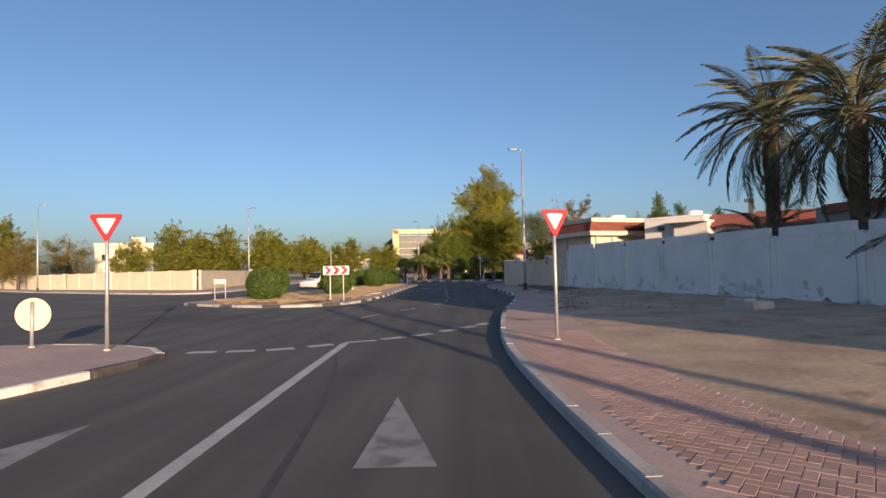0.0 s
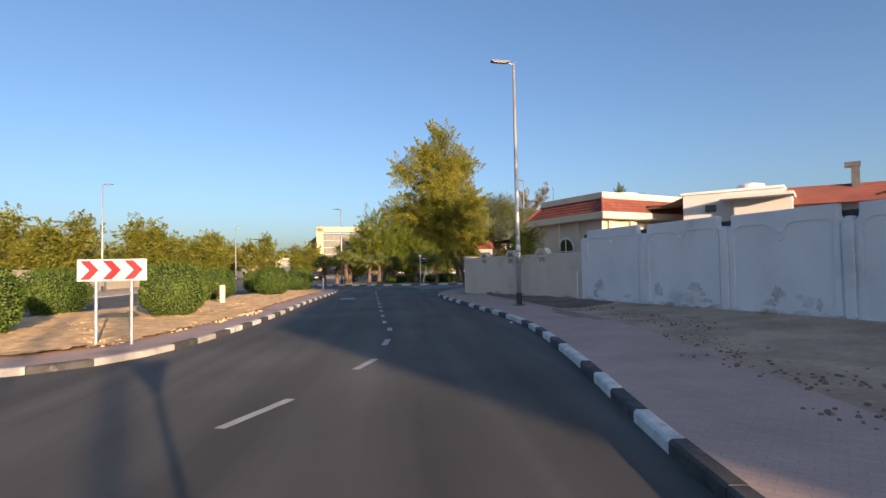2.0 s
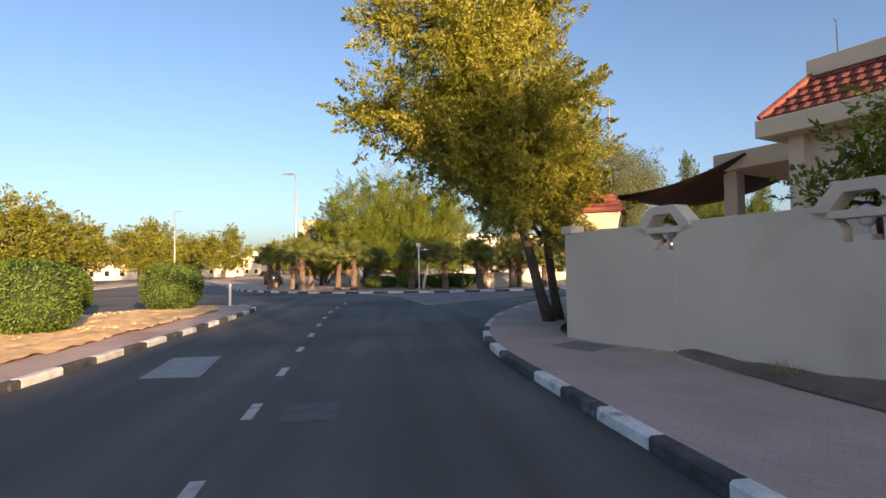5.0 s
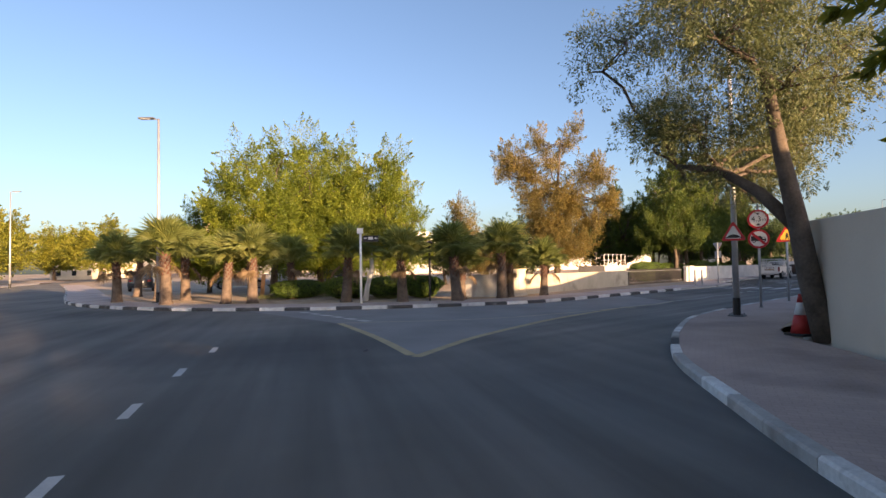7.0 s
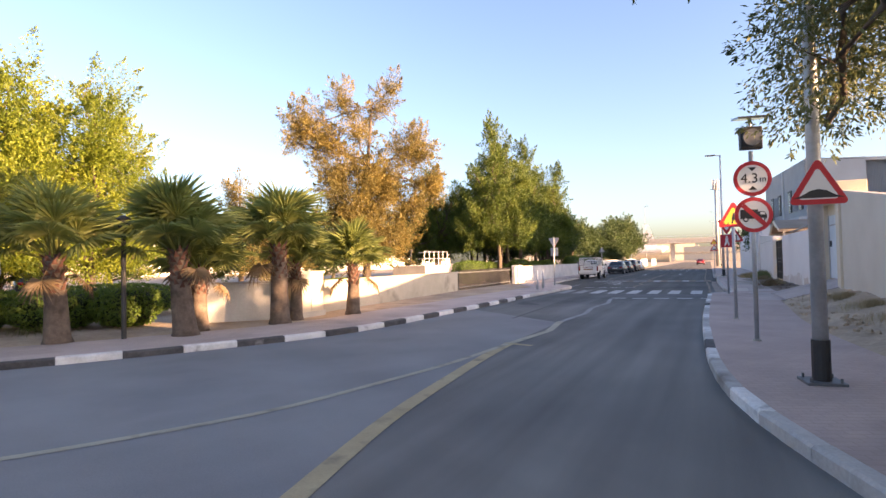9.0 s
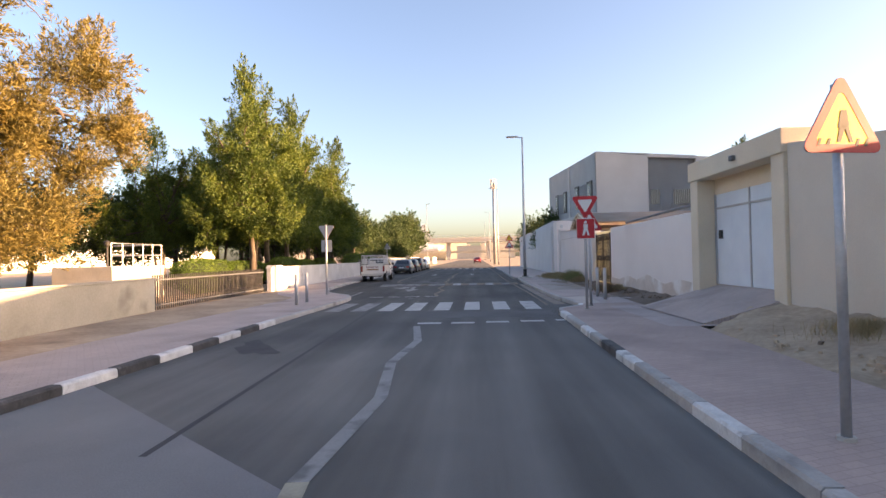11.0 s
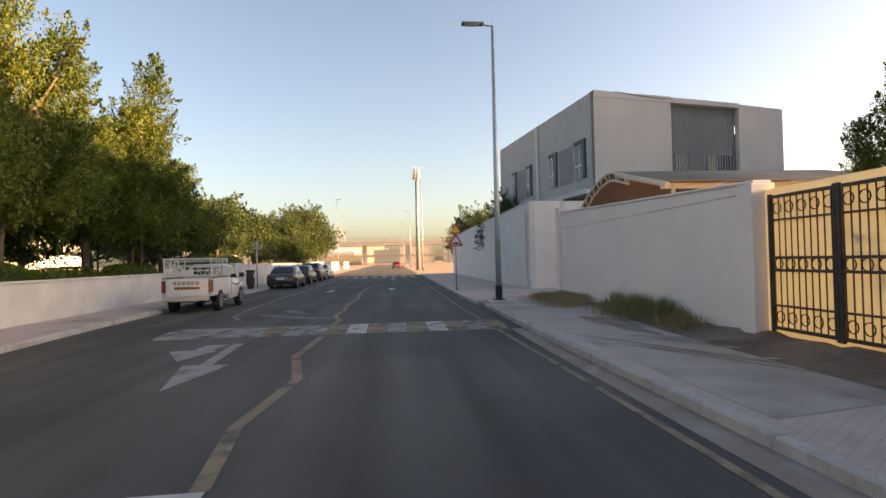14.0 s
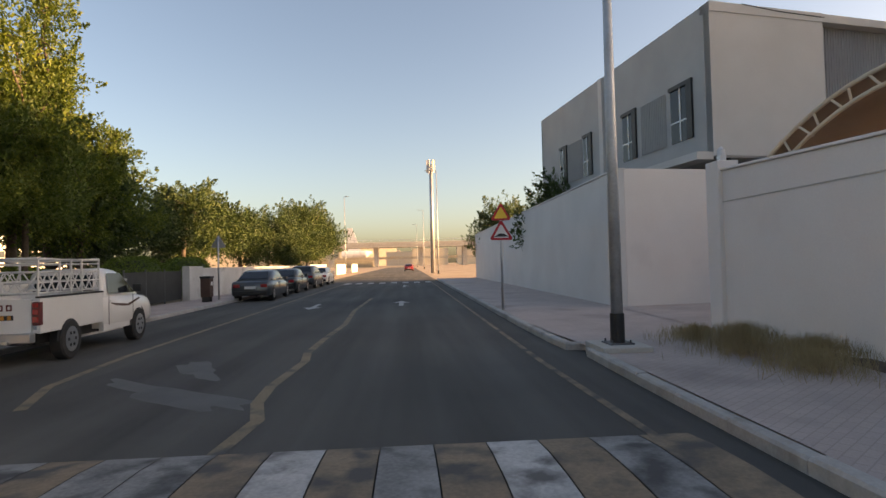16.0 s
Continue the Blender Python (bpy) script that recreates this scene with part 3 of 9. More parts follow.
whole("pavement_5", fill([at(-5.2, -1.0), at(-0.6, -0.9), at(-0.6, -2.1), at(-0.2, -2.6), at(0.1, -3.4), at(-5.2, -3.4)], Z + 0.004), PAVE2, "grey pink paving between the footpath and the gateway", "pavement", "structure")
vo = [at(-0.75, -1.9), at(0.4, -1.95), at(4, -2.0), at(12, -2.1), at(20, -3.0)]
vi = [at(-0.3, -3.3), at(1.0, -3.25), at(4, -3.2), at(12, -3.05), at(20, -3.1)]
vol, vil = match(smooth_line(vo, 0.25), 80), match(smooth_line(vi, 0.25), 80)
bed = Shape()
for j in range(7):
    for i in range(80):
        p = vol[i].lerp(vil[i], j / 6)
        bed.v.append((p.x, p.y, 0.132 + 0.16 * j / 6 + (noise.noise((p.x * 2.2, p.y * 2.2, 1)) * 0.07 + noise.noise((p.x * 6, p.y * 6, 2)) * 0.03) * min(1, j)))
bed.f = [(j * 80 + i, (j + 1) * 80 + i, (j + 1) * 80 + i + 1, j * 80 + i + 1)[::-1] for j in range(6) for i in range(79)]
whole("verge_3", bed, EARTH, "bare brown earth strip with clods below the street wall", "ground", "structure", True)
eo = match(smooth_line([(6.5, 35.5), (6.5, 40), (6.42, 44), (6.35, 47), (6.5, 48.4)], 0.25), 60)
ei = match(smooth_line([(9.3, 36.6), (8.55, 40.2), (7.45, 44.0), (6.55, 47.0), (6.2, 48.2)], 0.25), 60)
ebed = Shape()
for j in range(9):
    for i in range(60):
        p = eo[i].lerp(ei[i], j / 8)
        ebed.v.append((p.x, p.y, Z + 0.012 + 0.09 * j / 8 + (noise.noise((p.x * 1.8, p.y * 1.8, 5)) * 0.06 + noise.noise((p.x * 6, p.y * 6, 6)) * 0.025) * (0.0 if j == 0 else 1.0) + (0.03 if 0 < j < 8 else 0)))
        if i in (0, 59):
            ebed.v[-1] = (p.x, p.y, Z - 0.03)
ebed.f = [(j * 60 + i, (j + 1) * 60 + i, (j + 1) * 60 + i + 1, j * 60 + i + 1) for j in range(8) for i in range(59)]
whole("verge_4", ebed, EARTH, "dug brown earth bed below the beige wall", "ground", "structure", True)
whole("driveway", fill([at(20.5, -2.9), at(28.0, -3.3), at(29, -12), at(20.5, -12)], 0.14), PAVE2, "paved driveway between two garden walls", "driveway", "structure")
whole("pavement_ramp", fill([at(0.2, -0.28), at(2.9, -0.22), at(3.3, -1.05), at(0.5, -0.95)], Z + 0.005), RAMP, "pale ribbed kerb ramp at the crossing", "ramp", "structure")

# park side
L_IN = [p for p in LEFT[40:]]
pl_in = offset(L_IN, -0.14)
pl_out = offset(L_IN, -2.3)
whole("pavement_3", ribbon(pl_out, pl_in, Z, Z), PAVE2, "grey pink paved footpath beside the park", "pavement", "structure")
park = [(p.x, p.y) for p in offset(L_IN, -2.25)[::4]] + [tuple(at(62, 60)), (60, 190), (-25, 190)]
whole("park_ground", fill(park, Z - 0.02), DIRT, "brown earth and leaf litter of the park", "ground", "structure")
med_in = [(p.x, p.y) for p in offset(MEDIAN, -0.14)]
whole("median_paving", fill(med_in, Z), PAVE, "pinkish paved edge of the median island", "pavement", "structure")
med_g = smooth_line([(-13, 30.8), (-10, 28.4), (-7.4, 27.4), (-6, 28.2), (-5.2, 31), (-4.7, 37), (-4.55, 44), (-4.3, 50), (-4.1, 56), (-4.0, 61), (-5.0, 63.4), (-6.6, 62.6), (-8.6, 55), (-10.8, 44), (-12.8, 34)], 0.5, True)
gx0, gx1, gy0, gy1, gs = -13.2, -3.9, 27.3, 63.6, 0.13
gpoly = [(p.x, p.y) for p in med_g]


def inside(x, y, poly):
    hit_ = False
    for (ax, ay), (bx, by) in zip(poly, poly[1:] + poly[:1]):
        if (ay > y) != (by > y) and x < (bx - ax) * (y - ay) / (by - ay) + ax:
            hit_ = not hit_
    return hit_


gravel = Shape()
ids = {}
for gi in range(int((gx1 - gx0) / gs)):
    for gj in range(int((gy1 - gy0) / gs)):
        if inside(gx0 + (gi + 0.5) * gs, gy0 + (gj + 0.5) * gs, gpoly):
            quad = []
            for a, b in ((gi, gj), (gi + 1, gj), (gi + 1, gj + 1), (gi, gj + 1)):
                if (a, b) not in ids:
                    ids[(a, b)] = len(gravel.v)
                    x, y = gx0 + a * gs, gy0 + b * gs
                    gravel.v.append((x, y, Z + 0.05 + noise.noise((x * 0.7, y * 0.7, 2)) * 0.06 + noise.noise((x * 2.6, y * 2.6, 5)) * 0.05 + noise.noise((x * 5.5, y * 5.5, 9)) * 0.045))
                quad.append(ids[(a, b)])
            gravel.f.append(tuple(quad))
whole("median_gravel", gravel, GRAVEL, "rough sandy gravel bed of the median island", "gravel bed", "structure", True)
whole("splitter_paving", fill([(p.x, p.y) for p in offset(SPLIT, -0.14)], Z), PAVE, "red block paving of the splitter island", "pavement", "structure")
west_out = [(p.x, p.y) for p in offset(WEST, -2.6)]
whole("pavement_4", ribbon(offset(WEST, -2.6), offset(WEST, -0.14), Z, Z), PAVE2, "pale paved footpath on the far side", "pavement", "structure")
whole("west_ground", fill(west_out[::6] + [(-60, 300), (-200, 300), (-260, 160)], Z - 0.03), SAND, "sandy ground behind the far footpath", "ground", "structure")

# ---- road markings ----
ZM = 0.005


def mark(name, poly, material, z=ZM):
    return part(name, fill(poly, z), material, road)


def stripe(name, pts, wdt, material, z=ZM, smooth=True, step=0.5):
    line = smooth_line(pts, step) if smooth else [Vector(p) for p in pts]
    return part(name, ribbon(offset(line, -wdt / 2), offset(line, wdt / 2), z, z), material, road)


def rect(c, d, length, wdt):
    d = Vector(d).normalized()
    n = Vector((-d.y, d.x))
    c = Vector(c)
    return [c - d * length / 2 - n * wdt / 2, c + d * length / 2 - n * wdt / 2, c + d * length / 2 + n * wdt / 2, c - d * length / 2 + n * wdt / 2]


# give-way dashes across the entry
gw = [Vector(p) for p in ((-5.1, 11.55), (-4.3, 11.6), (-3.5, 11.75), (-2.75, 12.2), (-1.25, 13.25), (-0.55, 13.8), (0.1, 14.65), (0.7, 15.45), (1.15, 16.2))]
for i, p in enumerate(gw):
    d = gw[min(i + 1, len(gw) - 1)] - gw[max(i - 1, 0)]
    mark("give_way_dash", rect(p, d, 0.58, 0.3), LINE_W)
stripe("lane_line", [(-2.35, -12), (-2.32, -2), (-2.3, 4), (-2.28, 9), (-2.25, 12.5)], 0.17, LINE_W)
mark("line_end", rect((-1.95, 12.75), (1, 0.42), 0.75, 0.2), LINE_W)
mark("give_way_triangle", [(-0.62, 7.1), (-0.78, 4.55), (-0.08, 4.55)], LINE_WORN)
mark("give_way_triangle", [(-3.9, 6.1), (-3.75, 4.2), (-4.6, 4.4)], LINE_WORN)
# lane dashes of the exit road
for y0, y1, x0, x1 in ((19.3, 20.6, -2.9, -2.45), (22.4, 23.6, -1.75, -1.2), (25.5, 26.5, -0.45, -0.12), (28.3, 29.3, 0.08, 0.2), (31.1, 31.9, 0.3, 0.32)):
    stripe("lane_dash", [(x0, y0), (x1, y1)], 0.13, LINE_W, smooth=False)
for k in range(14):
    y = 33.25 + 2.43 * k
    stripe("lane_dash", [(0.22 - 0.005 * k + max(0, k - 10) ** 2 * 0.05, y), (0.22 - 0.005 * k + max(0, k - 10) ** 2 * 0.05, y + 0.72)], 0.12, LINE_W, smooth=False)
for k in range(5):
    stripe("lane_dash", [(-6.2 - 1.3 * k, 41 + 0 * k + 2.0 * k - 22), (-5.4 - 1.3 * k, 41.4 + 2.0 * k - 22)], 0.12, LINE_WORN, smooth=False)
# yellow chevron island at the junction
stripe("yellow_line", [(3.58, 69.45), (3.92, 66.8), (4.1, 64.7), (4.18, 62.95)], 0.2, LINE_Y)
stripe("yellow_line", [(4.2, 62.75), (5.1, 63.78), (6.2, 64.97), (8.0, 66.52), (9.6, 67.8), (11.4, 69.0), (12.9, 69.95), (14.2, 70.7)], 0.2, LINE_Y, ZM + 0.002)
stripe("white_line", [(3.6, 69.5), (5.0, 69.25), (6.45, 68.92), (8.0, 68.86), (9.0, 68.95), (10.5, 69.35), (12, 69.8), (14.1, 70.65)], 0.12, LINE_PALE, ZM + 0.003)
for k in range(6):
    mark("give_way_dash", rect((4.37 - 0.31 * k, 69.95 + 0.84 * k), (-0.39, 0.92), 0.55, 0.28), LINE_W)
# zigzag centre line before and after the crossing
stripe("zigzag_line", [(14.05, 70.62), (16.13, 71.42), (17.77, 72.5)], 0.17, LINE_PALE, ZM + 0.002, False)
mark("line_tick", rect((14.14, 70.4), (0.09, -0.45), 0.55, 0.14), LINE_Y, ZM + 0.004)
stripe("zigzag_line", [(17.77, 72.5), (19.98, 73.4), (21.73, 74.5), (23.76, 75.32), (25.63, 76.55)], 0.16, LINE_WORN, ZM + 0.001, False)
stripe("zigzag_line", [(34.3, 81.15), (35.6, 82.0), (37.6, 82.75), (39.2, 83.95), (41.4, 84.9)], 0.15, LINE_DULL, ZM, False)
stripe("zigzag_line", [(43.25, 85.85), (44.28, 86.26), (44.84, 86.76), (45.59, 87.2), (47.32, 87.94), (48.06, 88.44), (49.75, 89.25), (52.22, 90.34), (56.0, 92.4), (62.0, 95.2)], 0.15, LINE_DULL, ZM, False)
# zebra crossing
for k, w in enumerate((1.13, 2.07, 2.98, 3.9, 4.78, 5.62, 6.45, 7.25, 8.1, 8.95)):
    mark("zebra_stripe", [at(0.08, w - 0.24), at(2.95, w - 0.24), at(2.95, w + 0.24), at(0.08, w + 0.24)], LINE_W if k < 6 else LINE_WORN)
for k, (w0, w1) in enumerate(((0.57, 0.9), (1.2, 1.77), (2.06, 2.61), (2.89, 3.45), (3.7, 4.27))):
    d = 0.33 - 0.11 * k if k < 3 else 0.0
    mark("stop_dash", [at(-3.27 + d, w0), at(-2.97 + d, w0), at(-2.97 + d, w1), at(-3.27 + d, w1)], LINE_W)
for pa, pb in (((32.94, 83.57), (33.09, 83.01)), ((33.26, 82.85), (33.38, 82.4)), ((33.55, 82.21), (33.77, 81.67)), ((33.94, 81.5), (34.19, 81.04))):
    pa, pb = Vector(pa), Vector(pb)
    mark("stop_dash", rect((pa + pb) / 2 + U * 0.05, pb - pa, (pb - pa).length, 0.2), LINE_W)
stripe("edge_line", [at(1.5, 0.57), at(7, 0.61), at(16.4, 0.82), at(20, 0.92), at(60, 1.0)], 0.1, LINE_TAN, ZM, False)
stripe("parking_line", [at(18.2, 7.5), at(19.5, 8.0), at(22, 8.2), at(60, 8.2)], 0.14, LINE_DULL, ZM, False)
stripe("parking_line", [at(6.5, 8.2), at(9.5, 8.3), at(9.6, 9.2)], 0.11, LINE_WORN, ZM, False)


def arrow(s, w, back=False, bend=0.0, size=1.0):
    q = -1 if back else 1
    pts = [(-1.3, -0.09), (0.35, -0.09), (0.35, -0.34), (1.3, 0.0), (0.35, 0.34), (0.35, 0.09), (-1.3, 0.09)]
    return mark("lane_arrow", [at(s + q * a * size, w + q * b * size + bend * max(0, a)) for a, b in pts], LINE_W)


arrow(33.5, 3.25)
arrow(50, 3.2)
arrow(33, 6.6, True)
mark("lane_arrow", rect((39.12, 85.45), (2.0, 1.12), 2.3, 0.2), LINE_WORN)
mark("lane_arrow", [(36.5, 84.05), (38.25, 84.5), (37.95, 85.2)], LINE_WORN, ZM + 0.001)
mark("lane_arrow", [(39.95, 86.1), (39.75, 86.5), (39.2, 86.25), (38.95, 86.6), (38.2, 85.6), (39.2, 85.75), (39.4, 85.95)], LINE_WORN, ZM + 0.001)
for k in range(8):
    mark("zebra_stripe", [at(56, 1.0 + 0.95 * k), at(58.4, 1.0 + 0.95 * k), at(58.4, 1.48 + 0.95 * k), at(56, 1.48 + 0.95 * k)], LINE_W)
gl = smooth_line([at(1.5, 0.1), at(6, 0.2), at(12, 0.26), at(14.4, 0.24)], 0.5)
part("gutter_dust", ribbon(offset(gl, -0.22 - 0.0), offset(gl, 0.16), ZM - 0.001, ZM - 0.001), DUST, road)
def ragged(name, centre, rx, ry, material, label, z, turn, seed, category="patch"):
    """An irregular patch lying on the ground."""
    rr = random.Random(seed)
    pts = []
    for k in range(28):
        q = k / 28 * 6.28318
        r = 1 + 0.22 * math.sin(3 * q + seed) + 0.14 * math.sin(7 * q + 2 * seed) + rr.uniform(-0.08, 0.08)
        x, y = rx * r * math.cos(q), ry * r * math.sin(q)
        pts.append((centre[0] + x * math.cos(turn) - y * math.sin(turn), centre[1] + x * math.sin(turn) + y * math.cos(turn)))
    return whole(name, fill(pts, z), material, label, category, "structure")


UT = math.atan2(U.y, U.x)
OLD_ASPHALT = surf("old pale asphalt", (0.165, 0.165, 0.168), (0.25, 0.248, 0.245), 0.5, 0.85, 0.5, 70.0, 0.0, (0.13, 0.13, 0.132), 0.25, 0.56)
old_edge = [(p.x, p.y) for p in LEFT if 0.5 < p.x < 19.0][::-1]
mark("old_asphalt", [(4.2, 62.75), (5.1, 63.78), (6.2, 64.97), (8.0, 66.52), (9.6, 67.8), (11.4, 69.0), (12.9, 69.95), (14.2, 70.7), (17.6, 72.4)] + old_edge + [(3.5, 69.6), (3.95, 66.8)], OLD_ASPHALT, 0.002)
mark("asphalt_patch", [at(-2.1, 0.75), at(-0.4, 0.7), at(-0.2, 4.85), at(-1.95, 4.4)], surf("newer asphalt", (0.072, 0.071, 0.071), (0.125, 0.122, 0.12), 0.7, 0.85, 0.4, 60.0), ZM - 0.002)
APRON = surf("worn drive concrete", (0.30, 0.265, 0.235), (0.44, 0.395, 0.35), 1.1, 0.9, 0.4, 24.0, 0.0, (0.22, 0.19, 0.165), 0.9, 0.54)
whole("drive_apron", fill([at(7.3, -2.85), at(7.0, -1.6), at(6.7, -0.25), at(9.0, -0.22), at(11.8, -0.25), at(12.6, -0.9), at(11.6, -2.0), at(10.9, -2.85)], Z + 0.004), APRON, "worn stained concrete drive apron before the gate", "driveway", "structure")
for k, (a_, w_) in enumerate(((8.9, -2.0), (9.8, -1.3), (10.9, -1.0), (10.2, -2.2))):
    ragged("dirt_patch", at(a_, w_), 1.3, 0.08, DUST, "thin brown dirt track across the drive apron", Z + 0.008, UT + 0.45, 3 + 2 * k)
ragged("dirt_patch", at(13.8, -1.75), 1.6, 0.4, DUST, "brown dirt washed over the footpath", Z + 0.004, UT, 5)
ragged("dirt_patch", at(3.4, -1.7), 1.1, 0.35, DUST, "brown dirt spilled from the bed over the footpath", Z + 0.004, UT, 7)
ragged("dirt_patch", (6.1, 33.0), 2.2, 0.35, DUST, "sand drifted over the footpath edge", Z + 0.004, 1.55, 9)
SPILL = surf("old oil film", (0.07, 0.07, 0.071), (0.125, 0.122, 0.12), 1.6, 0.7, 0.3, 40.0)
ragged("oil_stain", at(18.7, 6.0), 1.5, 0.3, SPILL, "faint dark oil film across the far lane", ZM - 0.003, UT + 0.9, 21)
ragged("oil_stain", at(20.4, 6.3), 0.9, 0.25, SPILL, "faint dark oil film across the far lane", ZM - 0.003, UT + 0.5, 23)
ragged("oil_stain", at(4.9, 5.4), 0.3, 0.12, SPILL, "small dark oil spot in the far lane", ZM - 0.003, UT, 25)
ragged("oil_stain", at(-6.5, 6.9), 0.9, 0.3, TAR, "dark stain in the far lane", ZM - 0.003, UT + 0.5, 15)
# raised speed table with white and sand-coloured blocks
hump = thing("speed_hump", "low speed hump of white and tan blocks across the lane", "speed hump", None, "", "structure")
for k in range(17):
    wa = 0.5 + k * 0.46
    sh = Shape()
    prof = [(0, 0.004), (0.35, 0.04), (0.95, 0.055), (1.5, 0.04), (1.9, 0.004)]
    vs = []
    for ss, z in prof:
        for w in (wa + 0.006, wa + 0.454):
            p = at(14.45 + ss, w)
            vs.append((p.x, p.y, z))
    sh.add(vs, [(2 * i, 2 * i + 2, 2 * i + 3, 2 * i + 1) for i in range(4)])
    part("block", sh, (LINE_SOFT if k in (3, 7) else (LINE_TAN if k in (0, 2, 4, 6, 8, 11) else LINE_GREY)), hump)
stripe("seam", [(-1.2, 2), (-1.8, 9), (-3.4, 15), (-6, 22)], 0.08, TAR, ZM - 0.002)
stripe("seam", [at(-12, 5.6), at(-4, 5.9), at(3, 6.2)], 0.07, TAR, ZM - 0.002)


def cover(name, poly, material, label):
    return whole(name, fill(poly, ZM + 0.002), material, label, "manhole cover", "structure")


cover("manhole_cover_1", [(0.55, 45.2), (1.15, 45.2), (1.15, 46.0), (0.55, 46.0)], surf("cover", (0.05, 0.05, 0.052), (0.10, 0.10, 0.10), 4, 0.7, 0.6), "square dark steel cover set in the asphalt")
cover("manhole_cover_2", [(-1.9, 48.1), (-1.0, 48.0), (-1.2, 50.1), (-2.05, 50.1)], surf("cover pale", (0.2, 0.2, 0.2), (0.33, 0.33, 0.33), 4, 0.7, 0.6), "pale worn cover set in the asphalt")
whole("manhole_cover_3", fill([(5.55, 49.5), (5.95, 48.6), (5.25, 48.1), (4.85, 49.0)], Z + 0.006), surf("cover path", (0.14, 0.13, 0.12), (0.22, 0.2, 0.19), 4, 0.8, 0.5), "square grey cover set in the footpath", "manhole cover", "structure")

# ---- garden walls and houses ----
def frame_m(a, b, z=0.0):
    """A pose at plan point a whose x axis runs to plan point b."""
    a, b = Vector(a), Vector(b)
    return pose(a.x, a.y, z, 0, 0, math.degrees(math.atan2(b.y - a.y, b.x - a.x)))


def wall_run(name, a, b, z0, z1, material, label, thick=0.22, cap=0.0, cap_mat=None, z1b=None, bevel=0.015):
    """A straight wall; x runs from a to b, its front is at local y 0, thickness goes to local -y... front on the right hand is y 0."""
    a, b = Vector(a), Vector(b)
    n = (b - a).length
    root = thing(name, label, "wall", frame_m(a, b), "", "structure")
    top2 = z1 if z1b is None else z1b
    sh = Shape().slab([(0, z0), (n, z0), (n, top2), (0, z1)], Matrix.Identity(4), thick)
    part("wall_body", sh, material, root, bevel=bevel)
    if cap:
        part("coping", Shape().slab([(-0.03, z1), (n + 0.03, top2), (n + 0.03, top2 + cap), (-0.03, z1 + cap)], pose(0, -0.04, 0), thick + 0.08), cap_mat or material, root, bevel=0.012)
    return root


# white wall with arched panels along the verge: panels run from the beige wall towards the start
def scallop(n, top, notch, r=0.24):
    """Outline of one white panel: a quarter-round scoop at each upper corner, so that two panels leave a U-shaped notch."""
    pts = [(0.0, 0.0), (n, 0.0), (n, top - notch)]
    pts += [(n - r * math.sin(k / 7 * math.pi / 2), top - notch + r * (1 - math.cos(k / 7 * math.pi / 2))) for k in range(1, 8)]
    pts += [(n - r, top), (r, top)]
    pts += [(r * math.sin(k / 7 * math.pi / 2), top - notch + r * (1 - math.cos(k / 7 * math.pi / 2))) for k in range(7, 0, -1)]
    return pts + [(0.0, top - notch)]


